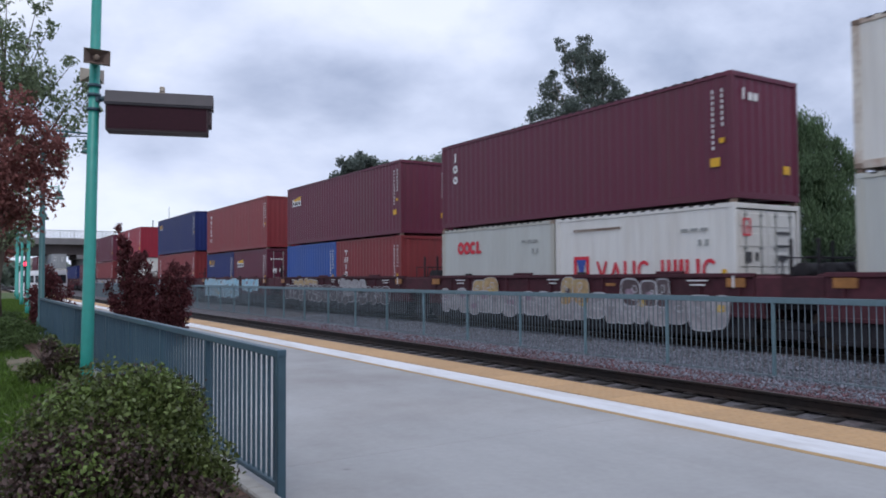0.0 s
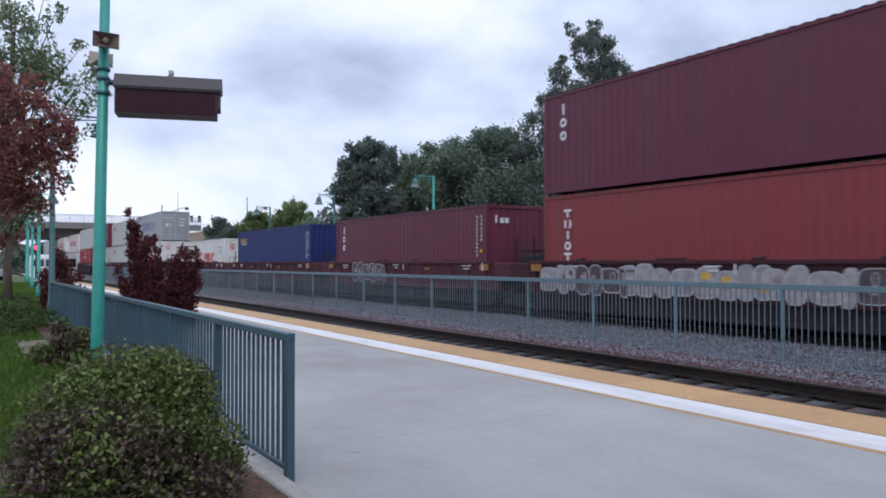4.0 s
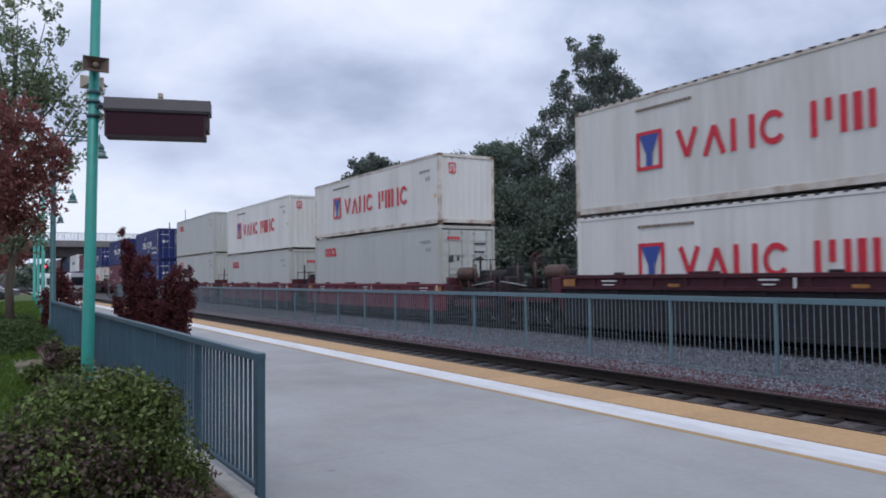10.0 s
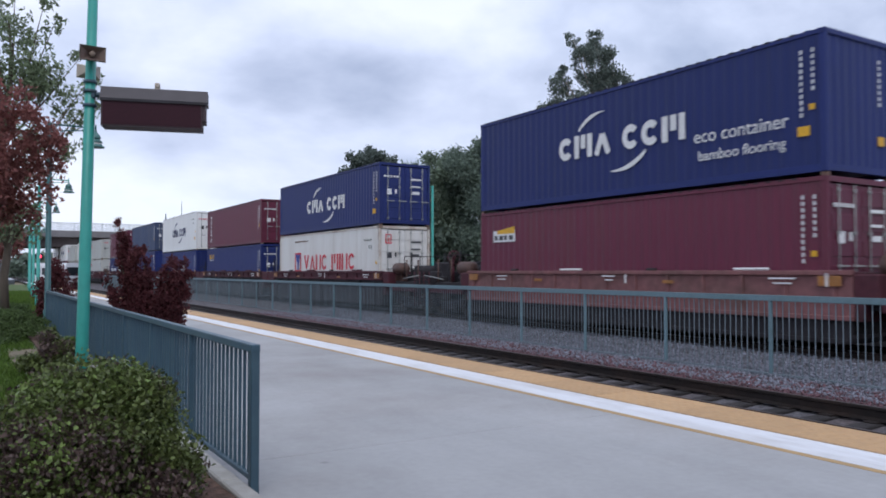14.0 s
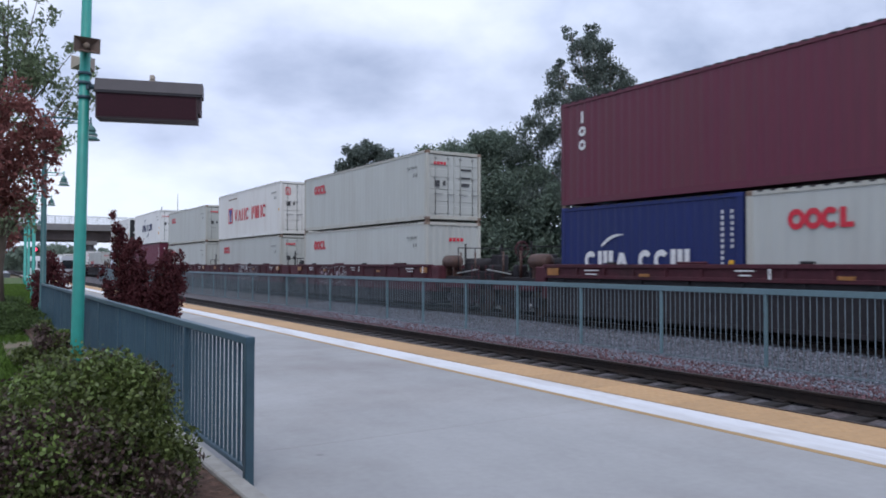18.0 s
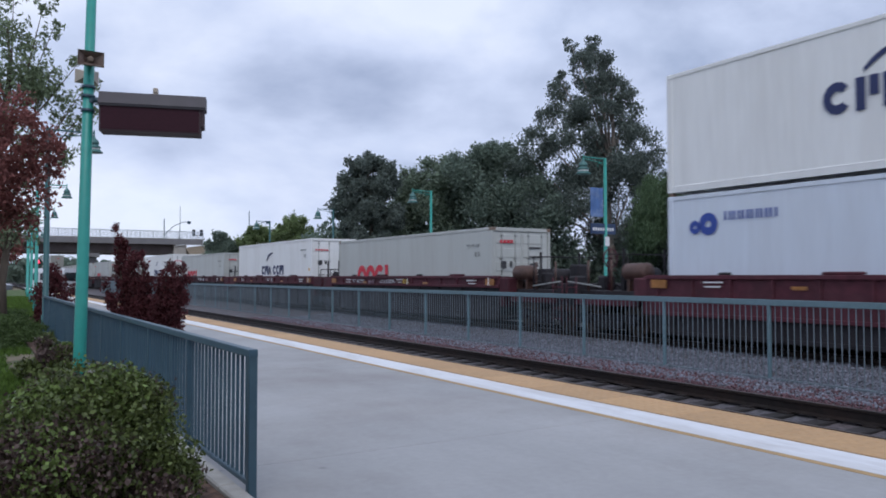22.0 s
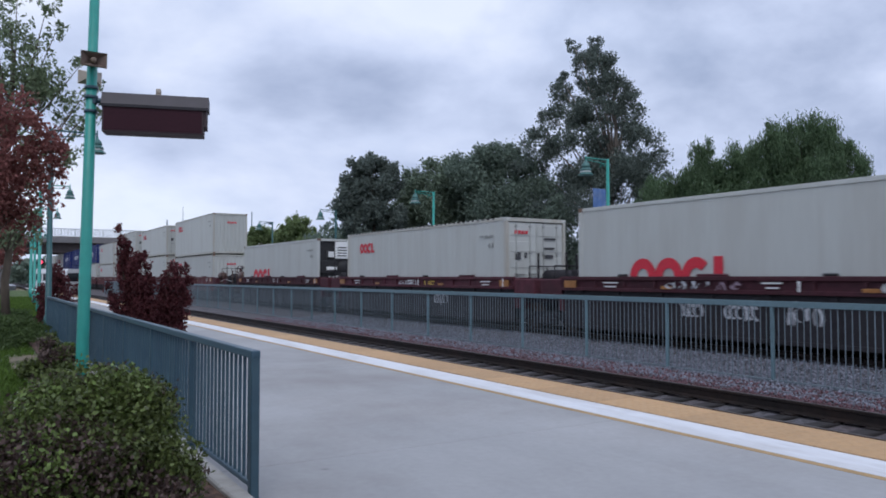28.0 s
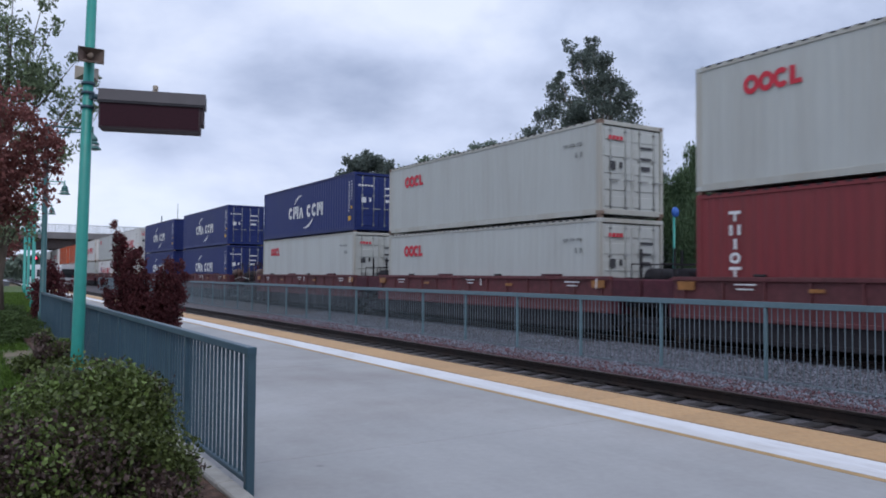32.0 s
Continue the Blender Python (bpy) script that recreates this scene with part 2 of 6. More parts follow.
def weathered(m):
    """Adds soft tonal patches, trodden streaks and small dark spots to a paving material."""
    n, l = m.node_tree.nodes, m.node_tree.links
    b = n["Principled BSDF"]
    src = b.inputs["Base Color"].links[0].from_socket
    tc = n.new("ShaderNodeTexCoord")
    for scale, stretch, lo, hi, k0, k1 in ((0.22, (1, 1, 1), 0.38, 0.64, 0.88, 1.07), (0.9, (1.0, 0.28, 1), 0.4, 0.7, 1.03, 0.90)):
        mp, nz, mr = n.new("ShaderNodeMapping"), n.new("ShaderNodeTexNoise"), n.new("ShaderNodeMapRange")
        mp.inputs["Scale"].default_value = stretch
        mp.inputs["Location"].default_value = (3.1, 1.7, 0)
        nz.inputs["Scale"].default_value, nz.inputs["Detail"].default_value, nz.inputs["Roughness"].default_value = scale, 7, 0.6
        mr.inputs["From Min"].default_value, mr.inputs["From Max"].default_value = lo, hi
        mr.inputs["To Min"].default_value, mr.inputs["To Max"].default_value = k0, k1
        sc = n.new("ShaderNodeVectorMath")
        sc.operation = "SCALE"
        l.new(tc.outputs["Object"], mp.inputs[0])
        l.new(mp.outputs[0], nz.inputs["Vector"])
        l.new(nz.outputs["Fac"], mr.inputs[0])
        l.new(src, sc.inputs[0])
        l.new(mr.outputs[0], sc.inputs["Scale"])
        src = sc.outputs[0]
    vo, mr, sc = n.new("ShaderNodeTexVoronoi"), n.new("ShaderNodeMapRange"), n.new("ShaderNodeVectorMath")
    vo.inputs["Scale"].default_value = 1.1
    mr.inputs["From Min"].default_value, mr.inputs["From Max"].default_value = 0.02, 0.05
    mr.inputs["To Min"].default_value, mr.inputs["To Max"].default_value = 0.72, 1.0
    sc.operation = "SCALE"
    l.new(tc.outputs["Object"], vo.inputs["Vector"])
    l.new(vo.outputs["Distance"], mr.inputs[0])
    l.new(src, sc.inputs[0])
    l.new(mr.outputs[0], sc.inputs["Scale"])
    l.new(sc.outputs[0], b.inputs["Base Color"])


weathered(M["concrete"])
M["curb"] = mat("curb_concrete", (0.36, 0.35, 0.33), 0.9, var=0.1, grain=12, second=(0.2, 0.19, 0.17), amount=0.7, bump=0.2)
M["stripe"] = mat("white_edge_paint", (0.74, 0.75, 0.78), 0.6, var=0.06, grain=10, second=(0.46, 0.44, 0.43), amount=0.75, big=1.1, stretch=(2.2, 0.5, 1))
M["tactile"] = mat("yellow_tactile_tile", (0.50, 0.31, 0.155), 0.7, var=0.08, grain=12, second=(0.42, 0.27, 0.14), amount=0.7, big=0.9, rand=0.09)
M["tanline"] = mat("tan_sealant", (0.45, 0.30, 0.14), 0.8, var=0.1)
M["blackline"] = mat("dark_joint", (0.04, 0.035, 0.03), 0.9)
M["rail"] = mat("rail_steel", (0.026, 0.02, 0.018), 0.6, 0.5, var=0.25, grain=10, second=(0.06, 0.032, 0.022), amount=0.6)
M["railtop"] = mat("worn_rail_head", (0.10, 0.085, 0.08), 0.5, 0.6, var=0.1)
M["tie"] = mat("weathered_tie", (0.020, 0.017, 0.017), 0.9, var=0.3, grain=8, second=(0.036, 0.030, 0.030), amount=0.6, bump=0.3, rand=0.25)
M["ballast"] = mat("ballast_bed", (0.105, 0.1, 0.11), 0.95, var=0.55, grain=16, second=(0.09, 0.06, 0.055), amount=0.7, big=1.2, bump=1.0, bscale=22)
M["stone"] = mat("ballast_stone", (0.19, 0.2, 0.24), 0.9, var=0.15, grain=20, island=True, rand=0.42)
M["redstone"] = mat("rust_stained_stone", (0.135, 0.07, 0.082), 0.9, var=0.15, grain=20, island=True, rand=0.45)
M["lawn"] = mat("lawn_turf", (0.07, 0.115, 0.028), 0.95, var=0.45, grain=14, second=(0.05, 0.062, 0.025), amount=0.8, bump=0.5)
M["grassblade"] = leaf_mat("grass_blade", (0.095, 0.16, 0.029), 0.4, 0.6)
M["mulch"] = mat("bark_mulch", (0.085, 0.045, 0.032), 0.95, var=0.5, grain=20, second=(0.14, 0.09, 0.065), amount=0.7, big=3, bump=0.8, bscale=30)
M["earth"] = mat("dry_earth", (0.20, 0.16, 0.11), 0.95, var=0.25, grain=3, second=(0.12, 0.11, 0.06), amount=0.8, big=0.1, bump=0.4)
M["asphalt"] = mat("asphalt", (0.055, 0.055, 0.058), 0.9, var=0.2, grain=12, second=(0.08, 0.08, 0.08), amount=0.5, bump=0.2)
# these two greens are lightened; haze over the far trees is in the colour
M["leaf_euc"] = leaf_mat("eucalyptus_leaf", (0.16, 0.195, 0.17), 0.22)
M["leaf_dark"] = leaf_mat("dark_green_leaf", (0.185, 0.24, 0.19), 0.22)
M["greyframe"] = mat("cream_grey_paint", (0.475, 0.475, 0.43), 0.55, var=0.06, grain=8, stretch=(1, 1, 0.12), second=(0.34, 0.28, 0.21), amount=0.6, big=2, rand=0.06)
M["leaf_pepper"] = leaf_mat("pepper_tree_leaf", (0.125, 0.19, 0.1), 0.38)
M["leaf_light"] = leaf_mat("light_green_leaf", (0.19, 0.25, 0.11), 0.3)
# lightened likewise, with haze put into the leaf colour
M["leaf_left"] = leaf_mat("grey_green_leaf", (0.2, 0.255, 0.185), 0.22)
M["leaf_purple"] = leaf_mat("purple_plum_leaf", (0.26, 0.105, 0.095), 0.35)
# brighter copy of the shrub leaf, a painted highlight
M["leaf_bright"] = leaf_mat("highlight_shrub_leaf", (0.15, 0.21, 0.06), 0.4, 0.35, 0.25)
M["leaf_tall"] = leaf_mat("loose_crown_leaf", (0.2, 0.25, 0.15), 0.35)
M["leaf_shrub"] = leaf_mat("shrub_leaf", (0.106, 0.134, 0.044), 0.6, 0.35, 0.25)
M["leaf_wine"] = leaf_mat("wine_red_leaf", (0.128, 0.04, 0.045), 0.5)
# purplish copy of the shrub leaf, coloured as the shade between leaves
M["leaf_shade"] = leaf_mat("shaded_purplish_leaf", (0.1, 0.068, 0.06), 0.5, 0.45, 0.2)
M["leaf_hedge"] = leaf_mat("low_hedge_leaf", (0.08, 0.12, 0.042), 0.4)
M["bark"] = mat("bark", (0.11, 0.085, 0.065), 0.9, var=0.3, grain=6, stretch=(1, 1, 0.3), bump=0.6)
M["palebark"] = mat("pale_bark", (0.26, 0.22, 0.19), 0.9, var=0.2, grain=4, stretch=(1, 1, 0.3), bump=0.3)
M["signbox"] = mat("bronze_sign_case", (0.05, 0.028, 0.034), 0.6, 0.0, var=0.08)
M["signroof"] = mat("grey_sign_hood", (0.048, 0.042, 0.05), 0.5, 0.2, var=0.1)
M["led"] = mat("dark_led_face", (0.034, 0.005, 0.012), 0.5, var=0.2, grain=60, spec=0.25)
M["lampdark"] = mat("dark_slate_lamp_paint", (0.022, 0.095, 0.10), 0.45, var=0.1, grain=10)
M["beige"] = mat("beige_horn", (0.42, 0.36, 0.30), 0.6, var=0.1)
M["hornin"] = mat("horn_throat", (0.17, 0.12, 0.10), 0.7, var=0.1)
M["bridge"] = mat("overpass_concrete", (0.2, 0.195, 0.2), 0.9, var=0.08, grain=1, second=(0.17, 0.155, 0.15), amount=0.6, big=0.15)
M["girder"] = mat("dark_girder", (0.085, 0.07, 0.068), 0.9, var=0.1, grain=1, second=(0.06, 0.045, 0.042), amount=0.7, big=0.2)
M["abut"] = mat("pale_abutment_concrete", (0.42, 0.39, 0.35), 0.9, var=0.1, grain=1, second=(0.3, 0.27, 0.23), amount=0.7, big=0.3)
M["bridgerail"] = mat("overpass_fence", (0.32, 0.37, 0.43), 0.7, var=0.1, grain=1)
M["lamp_metal"] = mat("patina_lamp", (0.07, 0.17, 0.16), 0.5, 0.2, var=0.2)
M["lampglass"] = mat("frosted_lamp_glass", (0.55, 0.58, 0.56), 0.35, var=0.05)
M["bannerblue"] = mat("blue_banner", (0.08, 0.16, 0.36), 0.7, var=0.2, grain=3, second=(0.4, 0.45, 0.5), amount=0.5, big=2)
M["signblue"] = mat("blue_sign", (0.03, 0.13, 0.50), 0.5, var=0.1)
M["boardnavy"] = mat("navy_station_board", (0.03, 0.055, 0.12), 0.5, var=0.15)
M["signwhite"] = mat("white_sign", (0.75, 0.75, 0.75), 0.5, var=0.1)
M["whiterust"] = mat("rust_streaked_white_paint", (0.62, 0.58, 0.52), 0.55, var=0.1, grain=9, second=(0.24, 0.11, 0.05), amount=1.0, big=1.6, rand=0.05)
M["carwhite"] = mat("white_car_paint", (0.65, 0.66, 0.68), 0.25, var=0.05)
M["carsilver"] = mat("silver_car_paint", (0.32, 0.33, 0.35), 0.25, 0.5, var=0.05)
M["cardark"] = mat("dark_car_paint", (0.03, 0.04, 0.06), 0.2, var=0.05)
M["glass"] = mat("car_glass", (0.02, 0.025, 0.03), 0.05, var=0.02)
M["tyre"] = mat("tyre_rubber", (0.02, 0.02, 0.02), 0.85, var=0.2)
M["siglight"] = mat("red_signal_lens", (0.6, 0.02, 0.05), 0.3, var=0.05)
_em = M["siglight"].node_tree.nodes["Principled BSDF"]
_em.inputs["Emission Color"].default_value, _em.inputs["Emission Strength"].default_value = (1, 0.05, 0.12, 1), 1.5

# ---------------------------------------------------------------- mesh helpers


class Shape:
    """Collects vertices and faces of one part."""

    def __init__(self):
        self.v, self.f, self.s, self.mi = [], [], [], []

    def add(self, verts, faces, smooth=False, mi=0):
        k = len(self.v)
        self.v += [tuple(p) for p in verts]
        self.f += [tuple(i + k for i in q) for q in faces]
        self.s += [smooth] * len(faces)
        self.mi += [mi] * len(faces)
        return self

    def box(self, x0, y0, z0, x1, y1, z1, b=0.0, mi=0, m=None):
        x0, x1, y0, y1, z0, z1 = min(x0, x1), max(x0, x1), min(y0, y1), max(y0, y1), min(z0, z1), max(z0, z1)
        if not b:
            v = [(x, y, z) for x in (x0, x1) for y in (y0, y1) for z in (z0, z1)]
            f = [(0, 1, 3, 2), (4, 6, 7, 5), (0, 4, 5, 1), (2, 3, 7, 6), (0, 2, 6, 4), (1, 5, 7, 3)]
        else:
            b = min(b, (x1 - x0) / 2.01, (y1 - y0) / 2.01, (z1 - z0) / 2.01)
            v, idx = [], {}
            for i in (0, 1):
                for j in (0, 1):
                    for k in (0, 1):
                        p = ((x0, x1)[i], (y0, y1)[j], (z0, z1)[k])
                        s = (1 - 2 * i, 1 - 2 * j, 1 - 2 * k)
                        for a in range(3):
                            q = [p[c] + (0 if c == a else s[c] * b) for c in range(3)]
                            idx[i, j, k, a] = len(v)
                            v.append(tuple(q))
            f = []
            for i in (0, 1):
                f.append([idx[i, 0, 0, 0], idx[i, 1, 0, 0], idx[i, 1, 1, 0], idx[i, 0, 1, 0]])
                f.append([idx[0, i, 0, 1], idx[1, i, 0, 1], idx[1, i, 1, 1], idx[0, i, 1, 1]])
                f.append([idx[0, 0, i, 2], idx[1, 0, i, 2], idx[1, 1, i, 2], idx[0, 1, i, 2]])
                for j in (0, 1):
                    f.append([idx[i, j, 0, 0], idx[i, j, 1, 0], idx[i, j, 1, 1], idx[i, j, 0, 1]])
                    f.append([idx[i, 0, j, 0], idx[i, 1, j, 0], idx[i, 1, j, 2], idx[i, 0, j, 2]])
                    f.append([idx[0, i, j, 1], idx[1, i, j, 1], idx[1, i, j, 2], idx[0, i, j, 2]])
                    for k in (0, 1):
                        f.append([idx[i, j, k, 0], idx[i, j, k, 1], idx[i, j, k, 2]])
            c = Vector(((x0 + x1) / 2, (y0 + y1) / 2, (z0 + z1) / 2))
            g = []
            for q in f:
                p = [Vector(v[i]) for i in q]
                nn = (p[1] - p[0]).cross(p[2] - p[0])
                g.append(q if nn.dot(sum(p, Vector()) / len(p) - c) > 0 else q[::-1])
            f = g
        if m is not None:
            v = [m @ Vector(p) for p in v]
        return self.add(v, f, False, mi)

    def tube(self, pts, radii, n=8, cap=True, mi=0, smooth=True):
        """A tube through points, of radius or radii."""
        pts = [Vector(p) for p in pts]
        if not isinstance(radii, (list, tuple)):
            radii = [radii] * len(pts)
        v, f = [], []
        up = None
        for i, p in enumerate(pts):
            d = (pts[min(i + 1, len(pts) - 1)] - pts[max(i - 1, 0)]).normalized()
            if up is None:
                up = Vector((0, 0, 1)) if abs(d.z) < 0.9 else Vector((1, 0, 0))
            a = d.cross(up).normalized()
            up = a.cross(d).normalized()
            for k in range(n):
                t = 2 * math.pi * k / n
                v.append(p + (a * math.cos(t) + up * math.sin(t)) * radii[i])
        for i in range(len(pts) - 1):
            for k in range(n):
                f.append((i * n + k, i * n + (k + 1) % n, (i + 1) * n + (k + 1) % n, (i + 1) * n + k))
        self.add(v, f, smooth, mi)
        if cap:
            k = len(self.v) - len(v)
            self.f += [tuple(k + i for i in range(n))[::-1], tuple(k + (len(pts) - 1) * n + i for i in range(n))]
            self.s += [False, False]
            self.mi += [mi, mi]
        return self

    def lathe(self, prof, c=(0, 0, 0), n=14, axis="z", mi=0):
        """Revolves (radius, height) pairs about an axis through c."""
        v, f = [], []
        for r, h in prof:
            for k in range(n):
                t = 2 * math.pi * k / n
                p = (r * math.cos(t), r * math.sin(t), h)
                if axis == "x":
                    p = (p[2], p[0], p[1])
                elif axis == "y":
                    p = (p[1], p[2], p[0])
                v.append((c[0] + p[0], c[1] + p[1], c[2] + p[2]))
        for i in range(len(prof) - 1):
            for k in range(n):
                f.append((i * n + k, i * n + (k + 1) % n, (i + 1) * n + (k + 1) % n, (i + 1) * n + k))
        return self.add(v, f, True, mi)

    def mesh(self, name, *mats):
        me = bpy.data.meshes.new(name)
        me.from_pydata(self.v, [], self.f)
        me.polygons.foreach_set("use_smooth", self.s)
        if len(mats) > 1:
            me.polygons.foreach_set("material_index", self.mi)
        for q in mats:
            me.materials.append(q)
        me.update()
        return me


def put(name, shape_or_mesh, material=None, parent=None, label="", m=None):
    """One mesh object, under a thing or part where given."""
    me = shape_or_mesh
    if isinstance(me, Shape):
        me = me.mesh(name, material)
    ob = new(name, me)
    if m is not None:
        ob.matrix_basis = m
    if parent is not None:
        ob.parent = parent
    if label:
        ob["label"] = label
    return ob


def thing(name, label, category, m=None, group="", kind=""):
    ob = new(name)
    ob.empty_display_size = 0.2
    if m is not None:
        ob.matrix_basis = m
    return tagged(ob, label, category, group, kind)


def leaves(clumps, n, size, seed, flat=0.0, aspect=2.0, droop=0.0, fuzz=0.0):
    """A mesh of n small pointed leaves scattered in clumps (centre, radii)."""
    rng = np.random.default_rng(seed)
    c = np.array([k[0] for k in clumps], float)
    r = np.array([k[1] if hasattr(k[1], "__len__") else (k[1],) * 3 for k in clumps], float)
    w = (r[:, 0] * r[:, 1] * r[:, 2]) ** 0.67
    pick = rng.choice(len(c), n, p=w / w.sum())
    d = rng.normal(size=(n, 3))
    d /= np.linalg.norm(d, axis=1)[:, None]
    rad = rng.random(n) ** 0.4 * (1 + fuzz * rng.normal(size=n))
    pos = c[pick] + d * rad[:, None] * r[pick]
    a = rng.normal(size=(n, 3))
    a[:, 2] = a[:, 2] * (1 - flat) - droop
    a /= np.linalg.norm(a, axis=1)[:, None]
    b = np.cross(a, rng.normal(size=(n, 3)))
    b /= np.linalg.norm(b, axis=1)[:, None]
    s = size * rng.uniform(0.6, 1.4, n)[:, None]
    a, b = a * s * aspect / 2, b * s / 2
    nrm = np.cross(a, b)
    nrm /= np.linalg.norm(nrm, axis=1)[:, None]
    v = np.stack([pos - a, pos + b + nrm * s * 0.12, pos + a, pos - b + nrm * s * 0.12], 1).reshape(-1, 3)
    me = bpy.data.meshes.new("leaves")
    me.vertices.add(len(v))
    me.vertices.foreach_set("co", v.ravel())
    me.loops.add(4 * n)
    me.loops.foreach_set("vertex_index", np.arange(4 * n, dtype=np.int32))
    me.polygons.add(n)
    me.polygons.foreach_set("loop_start", np.arange(0, 4 * n, 4, dtype=np.int32))
    me.polygons.foreach_set("loop_total", np.full(n, 4, dtype=np.int32))
    me.update(calc_edges=True)
    me.validate()
    return me


def stones(n, size, seed, place):
    """Small broken stones as one mesh; place(rng, n) gives their places."""
    rng = np.random.default_rng(seed)
    base = np.array([(1, 0, -0.2), (-0.2, 1, 0), (-1, -0.1, 0.1), (0.1, -1, -0.1), (0.1, 0.1, 0.8), (0, 0, -0.8)], float)
    tri = np.array([(0, 1, 4), (1, 2, 4), (2, 3, 4), (3, 0, 4), (1, 0, 5), (2, 1, 5), (3, 2, 5), (0, 3, 5)], np.int32)
    p = place(rng, n)
    q = rng.normal(size=(n, 4))
    q /= np.linalg.norm(q, axis=1)[:, None]
    w, x, y, z = q.T
    R = np.stack([np.stack([1 - 2 * (y * y + z * z), 2 * (x * y - z * w), 2 * (x * z + y * w)], -1),
                  np.stack([2 * (x * y + z * w), 1 - 2 * (x * x + z * z), 2 * (y * z - x * w)], -1),
                  np.stack([2 * (x * z - y * w), 2 * (y * z + x * w), 1 - 2 * (x * x + y * y)], -1)], 1)
    b = base[None] * rng.uniform(0.7, 1.3, (n, 6, 1)) * (size * rng.uniform(0.6, 1.4, n))[:, None, None]
    v = (np.einsum("nij,nkj->nki", R, b) + p[:, None]).reshape(-1, 3)
    f = (tri[None] + 6 * np.arange(n, dtype=np.int32)[:, None, None]).reshape(-1)
    me = bpy.data.meshes.new("stones")
    me.vertices.add(len(v))
    me.vertices.foreach_set("co", v.ravel())
    me.loops.add(len(f))
    me.loops.foreach_set("vertex_index", f)
    me.polygons.add(len(f) // 3)
    me.polygons.foreach_set("loop_start", np.arange(0, len(f), 3, dtype=np.int32))
    me.polygons.foreach_set("loop_total", np.full(len(f) // 3, 3, dtype=np.int32))
    me.update(calc_edges=True)
    return me


def quad_strip(x0, x1, y0, y1, z, nx=1, ny=1, h=None):
    s = Shape()
    v, f = [], []
    for i in range(nx + 1):
        for j in range(ny + 1):
            x, y = x0 + (x1 - x0) * i / nx, y0 + (y1 - y0) * j / ny
            v.append((x, y, z + (h(x, y) if h else 0)))
    for i in range(nx):
        for j in range(ny):
            a = i * (ny + 1) + j
            f.append((a, a + ny + 1, a + ny + 2, a + 1))
    return s.add(v, f)

# ---------------------------------------------------------------- the setting: ground, platform, tracks
PX = 7.2          # platform edge
TRACK1, TRACK2 = 9.02, 15.66
RAIL1, RAIL2 = -0.2, -0.08
ground = put("ground", quad_strip(-900, 900, -900, 1500, -0.62, 6, 6), M["earth"])
tagged(ground, "dry bare earth running out to the distance", "ground", kind="structure")

platform = thing("platform", "pale grey concrete station platform with a yellow edge", "platform", kind="structure")
for j in range(24):
    ya = -24 + j * 6.0
    xa = 1.55 if ya < 23 else 2.05 + 0.045 * (ya - 22)
    put("slab", Shape().box(xa, ya, -0.45, 5.84, ya + 5.988, 0, 0.006), M["concrete"], platform)
put("edge_beam", Shape().box(5.84, -24, -0.5, 7.17, 120, -0.012), M["curb"], platform)
put("white_stripe", Shape().box(5.93, -24, -0.02, 6.43, 120, 0.003), M["stripe"], platform, "worn white edge stripe")
put("sealant_line", Shape().box(5.845, -24, -0.02, 5.925, 120, 0.001), M["tanline"], platform)
put("joint_line", Shape().box(6.435, -24, -0.02, 6.465, 120, -0.004), M["blackline"], platform)
tile = Shape().box(0, 0, -0.05, 0.73, 1.215, 0.006, 0.005)
for i in range(6):
    for j in range(10):
        cx, cy = 0.06 + i * 0.122, 0.06 + j * 0.121
        tile.add([(cx - 0.02, cy - 0.02, 0.006), (cx + 0.02, cy - 0.02, 0.006), (cx + 0.02, cy + 0.02, 0.006), (cx - 0.02, cy + 0.02, 0.006), (cx, cy, 0.013)],
                 [(0, 1, 4), (1, 2, 4), (2, 3, 4), (3, 0, 4)])
tile_mesh = tile.mesh("tactile_tile", M["tactile"])
for j in range(72):
    put("tactile_tile", tile_mesh, None, platform, m=pose(6.47, -4 + j * 1.22, 0))

bed = put("ballast_bed", quad_strip(7.17, 17.4, -40, 700, -0.36, 60, 60,
          lambda x, y: 0.16 * math.exp(-((x - TRACK2) / 1.7) ** 4) - 0.065 * math.exp(-((x - TRACK1) / 1.0) ** 6) + 0.03 * noise.noise((x * 1.3, y * 0.7, 0))), M["ballast"])
tagged(bed, "grey crushed stone ballast, rust-stained beside the near track", "ballast", kind="stuff")


def bed_z(x):
    return -0.36 + 0.16 * np.exp(-((x - TRACK2) / 1.7) ** 4) - 0.065 * np.exp(-((x - TRACK1) / 1.0) ** 6)


def scatter(x0, x1, y0, y1, far=1.0):
    def place(rng, n):
        x = rng.uniform(x0, x1, n)
        y = y0 + (y1 - y0) * rng.random(n) ** far
        return np.stack([x, y, bed_z(x) + rng.uniform(-0.02, 0.03, n)], 1)
    return place


grey_stones = put("ballast_stones", stones(52000, 0.026, 3, scatter(10.9, 14.6, -2, 34, 1.6)))
grey_stones.data.materials.append(M["stone"])
tagged(grey_stones, "loose grey broken ballast stones", "ballast", kind="stuff")
red_stones = put("ballast_stones", stones(26000, 0.024, 4, scatter(9.95, 11.9, -2, 34, 1.6)))
red_stones.data.materials.append(M["redstone"])
tagged(red_stones, "rust-stained ballast stones beside the near rails", "ballast", kind="stuff")


